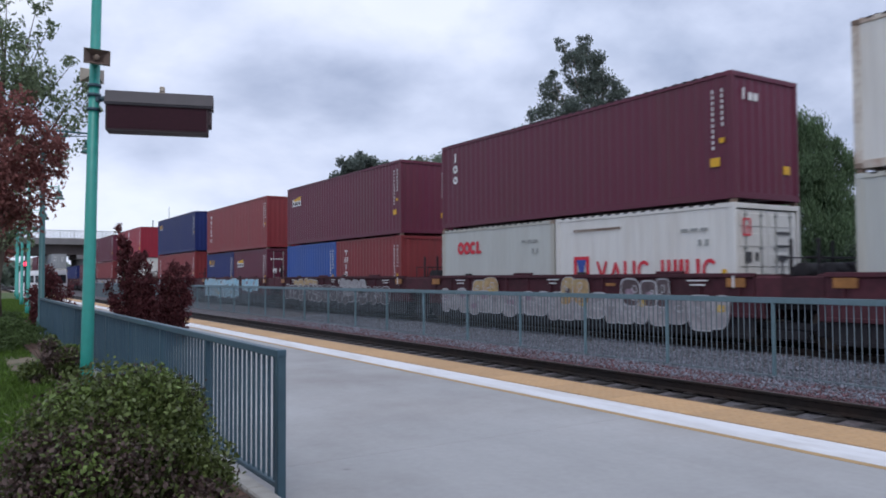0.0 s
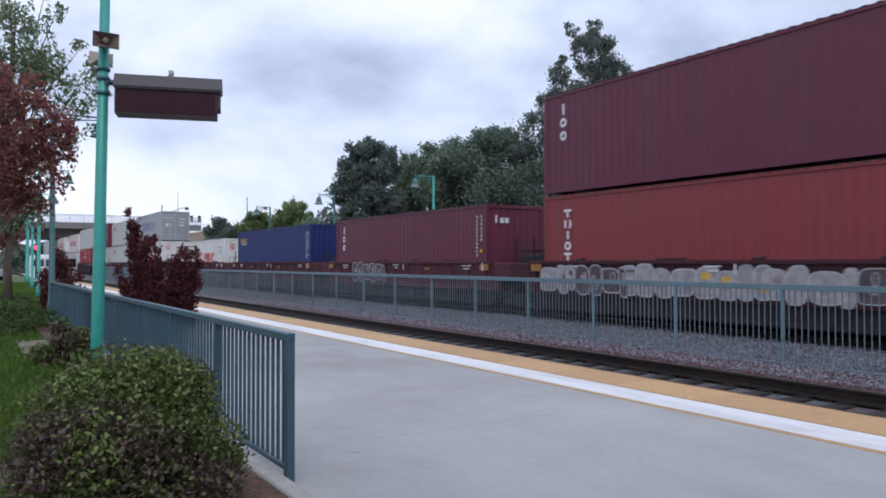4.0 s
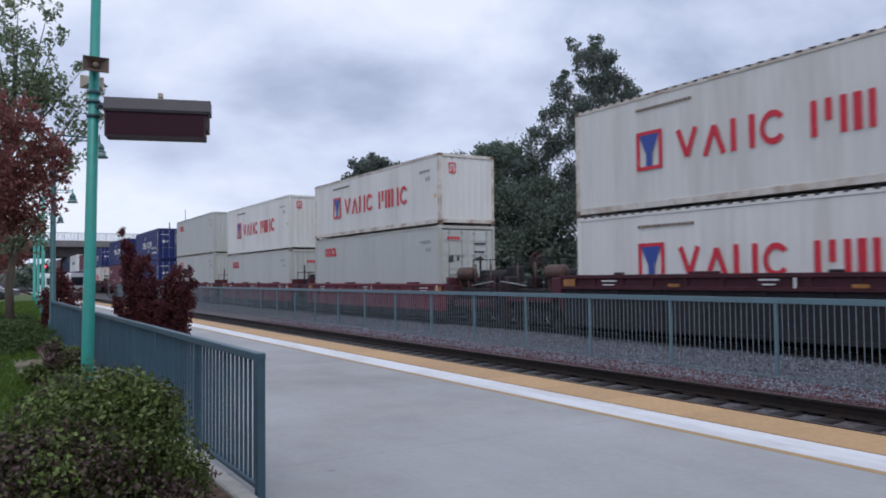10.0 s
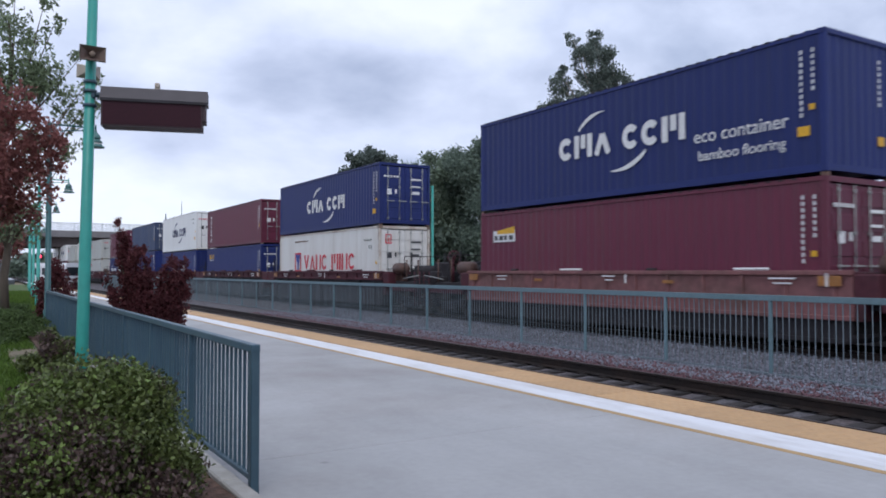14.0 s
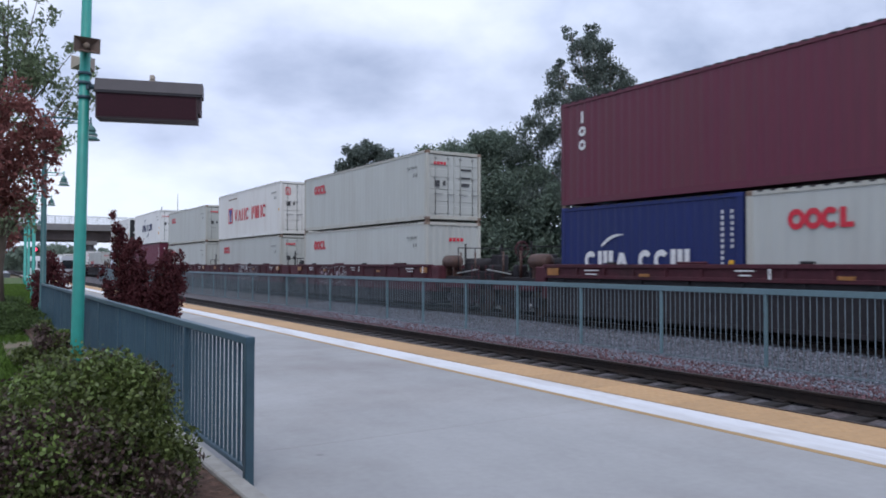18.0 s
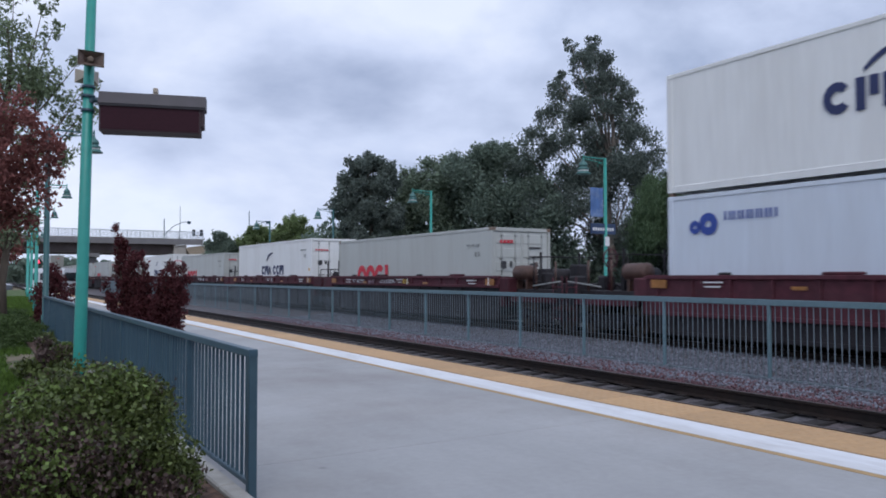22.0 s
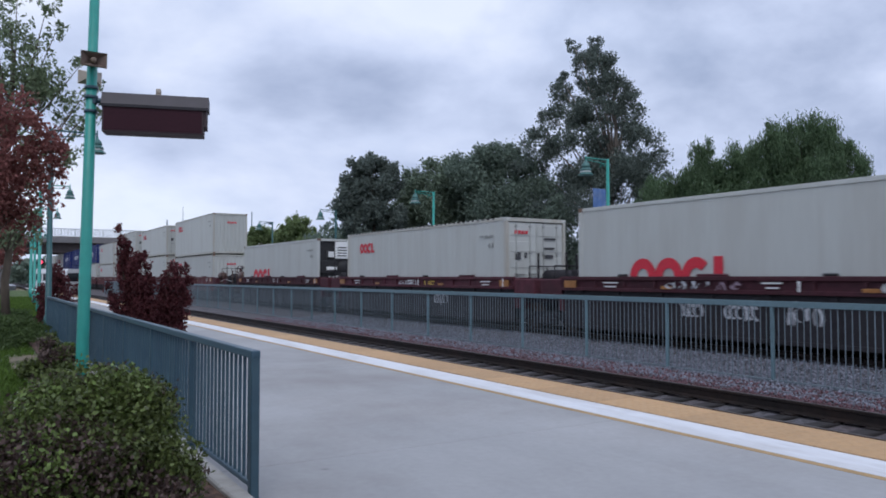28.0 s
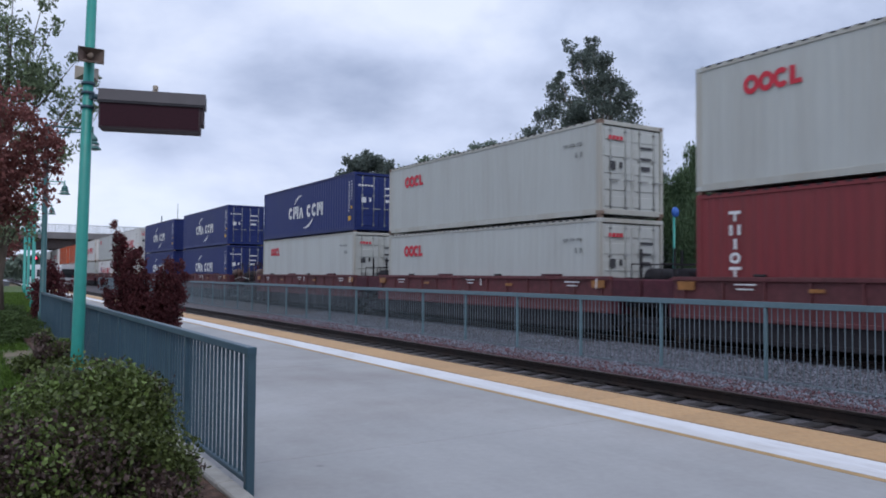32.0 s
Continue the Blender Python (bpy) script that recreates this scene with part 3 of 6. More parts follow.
def rail_shape(y0, y1):
    s = Shape()
    prof = [(-0.07, 0), (0.07, 0), (0.07, 0.012), (0.012, 0.035), (0.012, 0.125), (0.036, 0.138), (0.036, 0.168), (0.028, 0.176),
            (-0.028, 0.176), (-0.036, 0.168), (-0.036, 0.138), (-0.012, 0.125), (-0.012, 0.035), (-0.07, 0.012)]
    n = len(prof)
    v = [(x, y, z) for y in (y0, y1) for x, z in prof]
    f = [(i, (i + 1) % n, n + (i + 1) % n, n + i) for i in range(n)] + [tuple(range(n))[::-1], tuple(range(n, 2 * n))]
    s.add(v, f)
    s.mi = [1 if i == 7 else 0 for i in range(len(f))]
    return s.mesh("rail", M["rail"], M["railtop"])


tie_mesh = Shape().box(-1.28, -0.115, -0.16, 1.28, 0.115, 0, 0.015).mesh("tie", M["tie"])
plate_mesh = Shape().box(-0.17, -0.09, 0, 0.17, 0.09, 0.02, 0.006).mesh("tie_plate", M["rail"])
rail_mesh = rail_shape(-60, 700)
for cx, top, y_end, lab in ((TRACK1, RAIL1, 62, "near railway track with dark ties and rusty rails"), (TRACK2, RAIL2, 40, "far railway track under the passing train")):
    tr = thing("railway_track", lab, "railway track", kind="structure")
    for g in (-0.753, 0.753):
        put("rail", rail_mesh, None, tr, m=pose(cx + g, 0, top - 0.176))
    y = -6.0
    while y < y_end:
        put("tie", tie_mesh, None, tr, m=pose(cx + random.uniform(-0.03, 0.03), y, top - 0.19, 0, 0, random.uniform(-0.6, 0.6)))
        y += 0.6
    rest = Shape()
    while y < 220:
        rest.box(cx - 1.28, y - 0.115, top - 0.35, cx + 1.28, y + 0.115, top - 0.19)
        y += 0.6
    tagged(put("far_ties", rest, M["tie"], tr), kind="stuff")
    if cx == TRACK1:
        for j in range(60):
            for g in (-0.753, 0.753):
                put("tie_plate", plate_mesh, None, tr, m=pose(cx + g, -6 + j * 0.6, top - 0.19))

far_platform = thing("platform", "far concrete station platform beyond the train", "platform", kind="structure")
put("slab", Shape().box(17.35, -60, -0.62, 23.5, 130, 0, 0.02), M["concrete"], far_platform)
parking = put("parking_lot", Shape().box(24.5, -60, -0.62, 62, 90, -0.3), M["asphalt"])
tagged(parking, "dark asphalt parking lot behind the far platform", "parking lot", kind="structure")

planter = put("lawn_bed", quad_strip(-40, 1.5, -12, 62, 0.03, 50, 60, lambda x, y: 0.05 * noise.noise((x * 0.5, y * 0.5, 3)) + 0.02), M["lawn"])
tagged(planter, "planted strip of green lawn beside the platform", "lawn", kind="structure")
verge = Shape()
pts = [24.0 + k * 2.4 for k in range(31)]
verge.add([(x, y, 0.05) for y in pts for x in (1.4, 2.05 + 0.045 * (y - 18))], [(2 * k, 2 * k + 1, 2 * k + 3, 2 * k + 2) for k in range(30)])
verge.add([(x, y, z) for y in pts for x, z in ((2.05 + 0.045 * (y - 18), 0.05), (2.05 + 0.045 * (y - 18), -0.4))], [(2 * k, 2 * k + 1, 2 * k + 3, 2 * k + 2) for k in range(30)])
tagged(put("lawn_verge", verge, M["lawn"]), "strip of lawn along the platform beyond the railing", "lawn", kind="structure")
mulch = put("mulch_bed", quad_strip(1.06, 1.5, 1.5, 24, 0.075, 6, 60, lambda x, y: 0.03 * noise.noise((x * 3, y * 3, 5))), M["mulch"])
tagged(mulch, "reddish-brown bark mulch along the railing", "mulch", kind="structure")
front_soil = put("bare_soil", quad_strip(-1.2, 1.08, 1.0, 6.3, 0.078, 20, 40, lambda x, y: 0.03 * noise.noise((x * 3, y * 3, 9))), M["mulch"])
tagged(front_soil, "dark mulched soil under the bush", "soil", kind="structure")
bare = put("bare_soil", quad_strip(0.55, 1.04, 13.0, 16.0, 0.082, 10, 16, lambda x, y: 0.03 * noise.noise((x * 3, y * 3, 7))), M["earth"])
tagged(bare, "bare trodden patch of soil in the lawn", "soil", kind="structure")
curb = thing("curb", "low concrete curb between planting and platform", "curb", kind="structure")
for j in range(12):
    put("curb_stone", Shape().box(1.47, 1.2 + j * 2.0, -0.1, 1.6, 3.19 + j * 2.0, 0.1, 0.012), M["curb"], curb)


def grass(n, seed, far=False):
    rng = np.random.default_rng(seed)
    if far:
        y = 24 + 40 * rng.random(n) ** 1.3
        x = 2.0 + 0.045 * (y - 18) - rng.random(n) * 0.16 * y
    else:
        y = 6.5 + 26 * rng.random(n) ** 1.5
        x = 1.0 - rng.random(n) * (1.6 + 0.2 * y)
    keep = ~((np.abs(x - 0.8) < 0.22) & (y > 13.2) & (y < 15.8))
    x, y = x[keep], y[keep]
    n = len(x)
    h, w = rng.uniform(0.05, 0.11, n), rng.uniform(0.006, 0.012, n) * (1 + y / 14)
    t = rng.uniform(0, 6.28, n)
    p = np.stack([x, y, np.full(n, 0.04)], 1)
    a = np.stack([np.cos(t), np.sin(t), np.zeros(n)], 1) * w[:, None]
    up = np.stack([rng.normal(0, 0.4, n), rng.normal(0, 0.4, n), np.ones(n)], 1) * h[:, None]
    v = np.stack([p - a, p + a, p + up], 1).reshape(-1, 3)
    me = bpy.data.meshes.new("grass")
    me.vertices.add(3 * n)
    me.vertices.foreach_set("co", v.ravel())
    me.loops.add(3 * n)
    me.loops.foreach_set("vertex_index", np.arange(3 * n, dtype=np.int32))
    me.polygons.add(n)
    me.polygons.foreach_set("loop_start", np.arange(0, 3 * n, 3, dtype=np.int32))
    me.polygons.foreach_set("loop_total", np.full(n, 3, dtype=np.int32))
    me.update(calc_edges=True)
    me.materials.append(M["grassblade"])
    return me


tagged(put("grass", grass(90000, 8)), "short green mown lawn grass", "grass", kind="stuff")
tagged(put("grass", grass(50000, 9, True)), "green lawn grass beyond the railing", "grass", kind="stuff")

# ---------------------------------------------------------------- railings


def railing(name, label, x, y0, y1, step, z0, top, mat_post, mat_bar, pick, pitch, near_limit, bar=0.016, rail_h=0.085, foot=0.1):
    f = thing(name, label, "railing")
    s = Shape().box(-0.03, -0.03, 0, 0.03, 0.03, top - z0 + 0.0, 0.006).mesh("post", mat_post)
    ys = []
    y = y0
    while y < y1 + 0.01:
        ys.append(y)
        y += step
    for y in ys:
        put("post", s, None, f, m=pose(x, y, z0))
    put("top_rail", Shape().box(x - 0.032, y0 - 0.03, top - 0.02, x + 0.032, ys[-1] + 0.03, top + rail_h, 0.005), mat_post, f)
    put("bottom_rail", Shape().box(x - 0.02, y0, z0 + foot, x + 0.02, ys[-1], z0 + foot + 0.04, 0.006), mat_bar, f)
    bm = Shape().box(-bar / 2, -bar / 2, 0, bar / 2, bar / 2, top - z0 - foot - 0.02, 0.002).mesh("picket", mat_bar)
    rest = Shape()
    n = 0
    for a in ys[:-1]:
        k = int(round(step / pitch))
        for i in range(1, k):
            y = a + step * i / k
            if n < 290 and near_limit[0] < y < near_limit[1]:
                put("picket", bm, None, f, m=pose(x, y, z0 + foot + 0.02))
                n += 1
            else:
                rest.box(x - bar / 2, y - bar / 2, z0 + foot + 0.02, x + bar / 2, y + bar / 2, top)
    if rest.v:
        tagged(put("far_pickets", rest, mat_bar, f), kind="stuff")
    return f


railing("intertrack_fence", "grey-green steel picket fence between the tracks", 12.2, 8.63 - 2.44 * 5, 8.63 + 2.44 * 34, 2.44, -0.32, 1.0,
        M["fencepale"], M["picketgrey"], 0, 0.122, (3.0, 38.0), foot=-0.02)
railing("platform_railing", "slate-green steel picket railing beside the platform", 1.65, 5.05, 5.05 + 1.72 * 10, 1.72, 0.0, 0.985,
        M["slate"], M["slate"], 0, 0.105, (5.0, 33.0), 0.02, 0.032)

# ---------------------------------------------------------------- the train: containers and well cars
XT = 14.44        # near face of the containers
SPEED = 21.5424
FLOOR = 0.53
L40, L20, CW = 12.192, 6.058, 2.438
HS = {"h": 2.896, "s": 2.591}
MOVING = []
_cache = {}


def cached(key, build):
    if key not in _cache:
        _cache[key] = build()
    return _cache[key]


def corrugated(s, p0, du, length, dv, height, depth, pitch=0.278):
    """A corrugated panel from p0 along du; waves go in along depth."""
    p0, du, dv, depth = Vector(p0), Vector(du), Vector(dv), Vector(depth)
    n = max(1, int(length / pitch))
    q = length / n
    us = []
    for i in range(n):
        us += [(i * q, 0), (i * q + 0.28 * q, 0), (i * q + 0.5 * q, 1), (i * q + 0.78 * q, 1)]
    us.append((length, 0))
    v = []
    for u, d in us:
        b = p0 + du * u + depth * d
        v += [b, b + dv * height]
    s.add(v, [(2 * i, 2 * i + 2, 2 * i + 3, 2 * i + 1) for i in range(len(us) - 1)])


def panel_mesh(which, L, H, color):
    """side (near or far), end (far or near), roof, floor, or a smooth insulated body."""
    def build():
        s = Shape()
        e, z0, z1 = 0.14, 0.16, H - 0.1
        dep = 0.022 if which == "end1" else 0.004 if color == "clean" else 0.007 if color in ("grey", "white", "five") else 0.017
        if which == "body":
            s.box(0.02, -L + 0.06, 0.14, CW - 0.02, -0.06, H - 0.04, 0.01)
        elif which == "reefbody":
            s.box(0.02, -L + 0.21, 0.14, CW - 0.02, -0.06, H - 0.04, 0.01)
        elif which == "side0":
            corrugated(s, (0.018, -e, z0), (0, -1, 0), L - 2 * e, (0, 0, 1), z1 - z0, (dep, 0, 0))
        elif which == "side1":
            corrugated(s, (CW - 0.02, -e, z0), (0, -1, 0), L - 2 * e, (0, 0, 1), z1 - z0, (-dep, 0, 0))
        elif which == "end0":
            corrugated(s, (0.1, -0.03, z0), (1, 0, 0), CW - 0.2, (0, 0, 1), z1 - z0, (0, -dep, 0))
        elif which == "end1":
            corrugated(s, (0.1, -L + 0.03, z0), (1, 0, 0), CW - 0.2, (0, 0, 1), z1 - z0, (0, dep, 0))
        elif which == "roof":
            corrugated(s, (0.006, -e, H + 0.014), (0, -1, 0), L - 2 * e, (1, 0, 0), CW - 0.012, (0, 0, -0.032), 0.30)
        else:
            s.box(0.12, -L + 0.12, 0.1, CW - 0.12, -0.12, 0.16)
        return s.mesh(which.rstrip("01"), M[color])
    return cached(("panel", which, L, H, color), build)


def frame_mesh(L, H, color):
    def build():
        s = Shape()
        for x in (0, CW - 0.1):
            for y in (-0.16, -L):
                s.box(x, y, 0.1, x + 0.1, y + 0.16, H - 0.1, 0.01)
            s.box(x + (0 if x == 0 else 0.04), -L + 0.16, 0.0, x + (0.06 if x == 0 else 0.1), -0.16, 0.16, 0.006)
            s.box(x + (0 if x == 0 else 0.04), -L + 0.16, H - 0.1, x + (0.06 if x == 0 else 0.1), -0.16, H - 0.005, 0.006)
        for y in (-0.1, -L):
            s.box(0.1, y, 0.02, CW - 0.1, y + 0.1, 0.16, 0.006)
            s.box(0.1, y, H - 0.12, CW - 0.1, y + 0.1, H - 0.005, 0.006)
        return s.mesh("frame", M[color])
    return cached(("frame", L, H, color), build)


def rib_shade_mesh(L, H):
    def build():
        s = Shape()
        n = int((L - 0.5) / 0.3)
        for k in range(n):
            y = -0.3 - k * 0.3
            # dark blocks on the top rail stand for shade below the roof ribs
            s.box(-0.003, y - 0.13, H - 0.035, 0.02, y, H + 0.002)
        return s.mesh("roof_edge_gap", M["under"])
    return cached(("ribshade", L, H), build)


def door_mesh(H, color):
    def build():
        s = Shape().box(0, 0, 0, 1.1, 0.05, H - 0.3, 0.008)
        hh = H - 0.3
        for k in range(5):
            z = hh * (k + 0.5) / 5
            s.box(0.06, -0.018, z - hh * 0.065, 1.04, 0.0, z + hh * 0.065, 0.01)
        return s.mesh("door", M[color])
    return cached(("door", H, color), build)


def rod_mesh(H):
    def build():
        s = Shape().tube([(0, 0, 0.02), (0, 0, H - 0.3)], 0.017, 6)
        for z in (0.1, (H - 0.3) * 0.36, (H - 0.3) * 0.62, H - 0.42):
            s.box(-0.045, -0.02, z - 0.03, 0.045, 0.03, z + 0.03, 0.006)
        s.box(-0.02, -0.045, (H - 0.3) * 0.36 - 0.02, 0.3, -0.02, (H - 0.3) * 0.36 + 0.02, 0.006)
        return s.mesh("locking_bar", M["greymark"])
    return cached(("rod", H), build)


def casting_mesh(color):
    def build():
        return Shape().box(-0.004, -0.003, 0, 0.166, 0.178, 0.118, 0.014).mesh("corner_casting", M[color])
    return cached(("cast", color), build)


def disc(s, cx, cz, r0, r1, a0=0, a1=360, x=-0.02, n=20, tx=1.0):
    """A flat ring or arc on the near side: u runs to the near end, from the far end."""
    v, f = [], []
    for k in range(n + 1):
        t = radians(a0 + (a1 - a0) * k / n)
        v += [(x, -(cx + r0 * tx * math.cos(t)), cz + r0 * math.sin(t)), (x, -(cx + r1 * tx * math.cos(t)), cz + r1 * math.sin(t))]
    for k in range(n):
        f.append((2 * k, 2 * k + 1, 2 * k + 3, 2 * k + 2))
    s.add(v, f)


def slab_mark(s, u0, z0, u1, z1, x=-0.012, t=0.012):
    s.box(x, -u0, z0, x + t, -u1, z1)


def stroke_quad(s, a, b, w, x=-0.008):
    """A flat bar from a to b, (u, z) pairs on the near side."""
    d = Vector((b[0] - a[0], b[1] - a[1])).normalized() * (w / 2)
    s.add([(x, -(a[0] - d.y), a[1] + d.x), (x, -(a[0] + d.y), a[1] - d.x), (x, -(b[0] + d.y), b[1] - d.x), (x, -(b[0] - d.y), b[1] + d.x)], [(0, 1, 2, 3)])


def word(s, u, z, h, widths, gap, stroke, forms="p"):
    """A word-long row of plain shapes that spell nothing: hollow wedges, rings, open rings and groups of upright bars."""
    k = 0
    for w in widths:
        if w <= 0:
            u -= w
            continue
        form = forms[k % len(forms)]
        k += 1
        x = -0.008
        q = stroke / 2
        if form == "i" or w < 2.2 * stroke:
            slab_mark(s, u, z, u + w, z + h)
        elif form == "v":
            stroke_quad(s, (u + q, z + h), (u + w / 2, z + q), stroke)
            stroke_quad(s, (u + w - q, z + h), (u + w / 2, z + q), stroke, x - 0.001)
        elif form == "t":
            stroke_quad(s, (u + q, z), (u + w / 2, z + h - q), stroke)
            stroke_quad(s, (u + w - q, z), (u + w / 2, z + h - q), stroke, x - 0.001)
        elif form == "o":
            disc(s, u + w / 2, z + h / 2, h / 2 - stroke, h / 2, x=x, n=18, tx=w / h)
        elif form == "c":
            disc(s, u + w / 2, z + h / 2, h / 2 - stroke, h / 2, 38, 322, x=x, n=18, tx=w / h)
        elif form == "m":
            for p, lo in ((0, 0), (w / 2 - q, 0.4 * h), (w - stroke, 0)):
                slab_mark(s, u + p, z + lo, u + p + stroke, z + h)
        else:
            slab_mark(s, u, z, u + stroke, z + h)
            slab_mark(s, u + w - stroke, z, u + w, z + h)
        u += w + gap
    return u


def crescent(s, p0, p1, bulge, width, x=-0.006):
    """A tapered curved stroke from p0 to p1, (u, z) pairs, bowed sideways by bulge."""
    p0, p1 = Vector(p0), Vector(p1)
    d = p1 - p0
    side = Vector((-d.y, d.x)).normalized()
    n, v = 14, []
    for k in range(n + 1):
        t = k / n
        c = p0 + d * t + side * bulge * 4 * t * (1 - t)
        w = width * (0.1 + 0.9 * math.sin(math.pi * min(1, 0.12 + 0.85 * t) ** 0.8))
        for q in (-w / 2, w / 2):
            v.append((x, -(c.x + side.x * q), c.y + side.y * q))
    s.add(v, [(2 * k, 2 * k + 1, 2 * k + 3, 2 * k + 2) for k in range(n)])


def text_mesh(body, size, material):
    def build():
        cu = bpy.data.curves.new("lettering", "FONT")
        cu.body, cu.size, cu.extrude = body, size, 0.004
        tmp = bpy.data.objects.new("lettering", cu)
        scene.collection.objects.link(tmp)
        me = bpy.data.meshes.new_from_object(tmp.evaluated_get(bpy.context.evaluated_depsgraph_get()))
        bpy.data.objects.remove(tmp)
        me.materials.append(M[material])
        return me
    return cached(("text", body, size, material), build)


def logos(style, L, H, color):
    """The marks on the near side: list of (part name, mesh, matrix)."""
    def build():
        out = []
        pale = color in ("grey", "white", "clean", "five", "cool")
        if style == "rings":
            s = Shape()
            z, h = H - 0.9, 0.46
            for k in range(2):
                disc(s, (1.5 if L > 7 else 1.2) + k * 0.37, z + h / 2, 0.095, 0.215, x=-0.006 - 0.001 * k, tx=0.9)
            disc(s, 2.23 if L > 7 else 1.93, z + h / 2, 0.095, 0.215, 42, 318, x=-0.006, tx=0.9)
            o = 0.0 if L > 7 else -0.3
            slab_mark(s, 2.43 + o, z + 0.03, 2.55 + o, z + h - 0.03)
            slab_mark(s, 2.55 + o, z + 0.03, 2.7 + o, z + 0.13)
            out.append(("logo", s.mesh("logo", M["redmark"])))
        elif style == "rings_low":
            s = Shape()
            for k in range(2):
                disc(s, 2.42 + k * 0.84, 1.0, 0.2, 0.46, 0, 360, x=-0.006 - 0.001 * k, tx=0.95)
            disc(s, 4.1, 1.0, 0.2, 0.46, 42, 318, x=-0.006, tx=0.95)
            slab_mark(s, 4.6, 0.55, 4.86, 1.46)
            slab_mark(s, 4.86, 0.55, 5.18, 0.78)
            out.append(("logo", s.mesh("logo", M["redmark"])))
        elif style == "emblem":
            s, b = Shape(), Shape()
            u0, z, w = (2.35, H / 2 - 0.49, 0.85) if L > 7 else (0.78, 0.74, 0.6)
            h = 0.98 if L > 7 else 0.75
            for a in ((0, 0, w, 0.09), (0, h - 0.09, w, h), (0, 0.09, 0.1, h - 0.09), (w - 0.1, 0.09, w, h - 0.09)):
                slab_mark(s, u0 + a[0], z + a[1], u0 + a[2], z + a[3])
            v = [(-0.008, -(u0 + 0.1), z + h - 0.09), (-0.008, -(u0 + w - 0.1), z + h - 0.09), (-0.008, -(u0 + w / 2 + 0.1), z + 0.4), (-0.008, -(u0 + w / 2 + 0.1), z + 0.09),
                 (-0.008, -(u0 + w / 2 - 0.1), z + 0.09), (-0.008, -(u0 + w / 2 - 0.1), z + 0.4)]
            b.add(v, [tuple(range(6))])
            k = 1.0 if L > 7 else 0.64
            word(s, u0 + w + 0.45 * k, z + 0.1, 0.74 if L > 7 else 0.5, [0.66 * k, 0.66 * k, 0.62 * k, 0.64 * k, -0.42 * k, 0.76 * k, 0.17 * k, 0.62 * k, 0.64 * k], 0.13 * k, 0.135 * k, "vtncmi" + "nc")
            out += [("logo", s.mesh("logo", M["redmark"])), ("logo_emblem", b.mesh("logo_emblem", M["bluemark"]))]
            d = Shape()
            for i in range(14):
                slab_mark(d, u0 + i * 0.13, H - 0.42, u0 + i * 0.13 + 0.09, H - 0.35)
            out.append(("marking", d.mesh("marking", M["rusty"])))
        elif style in ("arc", "arc_eco"):
            s = Shape()
            u0, z, h, k = (4.04, 1.16 if H > 2.7 else 0.9, 0.64, 1.0) if L > 7 else (1.0, 0.82, 0.54, 0.78)
            word(s, u0, z, h, [0.58 * k, 0.71 * k, 0.65 * k, -0.34 * k, 0.58 * k, 0.60 * k, 0.72 * k], 0.085 * k, 0.185 * k, "cmtccm")
            wd = 4.35 * k
            crescent(s, (u0 + 0.19 * wd, z + h + 0.12), (u0 + 0.43 * wd, z + h + 0.52 * k), 0.12 * k, 0.11 * k)
            crescent(s, (u0 + 0.77 * wd, z - 0.1), (u0 + 0.48 * wd, z - 0.5 * k), 0.14 * k, 0.13 * k)
            out.append(("logo", s.mesh("logo", M["whitemark" if not pale else "navymark"])))
            if style == "arc_eco":
                for q, (txt, sz) in enumerate((("eco container", 0.44), ("bamboo flooring", 0.34))):
                    out.append(("lettering", text_mesh(txt, sz, "whitemark"), pose(-0.004, -8.9 - 0.12 * q, 1.0 - 0.43 * q, 90, 0, -90)))
        elif style == "arc_low":
            s = Shape()
            word(s, 4.5, 1.08, 0.52, [0.48, 0.58, 0.54, -0.22, 0.48, 0.48, 0.6], 0.055, 0.135, "cmtccm")
            crescent(s, (5.35, 1.85), (6.45, 2.28), 0.16, 0.13)
            out.append(("logo", s.mesh("logo", M["navymark"])))
        elif style == "five":
            s = Shape()
            for k in range(5):
                disc(s, 3.85 + k * 1.14, 1.45, 0.23, 0.38, 40 if k in (0, 3) else 0, 320 if k in (0, 3) else 360, tx=0.82, x=-0.006)
            for k in range(4):
                slab_mark(s, 1.75 + k * 0.24, 2.22, 1.93 + k * 0.24, 2.42)
            slab_mark(s, 0.92, 2.05, 1.5, 2.1)
            slab_mark(s, 1.16, 2.1, 1.22, 2.45)
            out.append(("logo", s.mesh("logo", M["bluemark"])))
        elif style == "vertical":      # a white name down the far edge
            s = Shape()
            for k in range(6 if L > 7 else 5):
                z = H - 0.66 - k * 0.31
                if k % 4 == 0:
                    slab_mark(s, 0.92, z + 0.16, 1.22, z + 0.23)
                    slab_mark(s, 1.04, z, 1.10, z + 0.16)
                elif k == 2:
                    slab_mark(s, 1.04, z, 1.11, z + 0.23)
                elif k == 3:
                    disc(s, 1.07, z + 0.115, 0.06, 0.125, x=-0.01, tx=1.15)
                else:
                    slab_mark(s, 0.93, z, 1.00, z + 0.23)
                    slab_mark(s, 1.14, z, 1.21, z + 0.23)
            out.append(("logo", s.mesh("logo", M["whitemark"])))
        elif style == "triple":
            s = Shape()
            for k in range(3):
                z = H - 0.62 - k * 0.38
                if k == 0:
                    slab_mark(s, 0.86, z - 0.04, 0.94, z + 0.28)
                else:
                    disc(s, 0.9, z + 0.11, 0.06, 0.14, x=-0.01)
            out.append(("logo", s.mesh("logo", M["whitemark"])))
        elif style == "badge":
            s, y = Shape(), Shape()
            slab_mark(s, 0.75, H - 0.98, 1.9, H - 0.62)
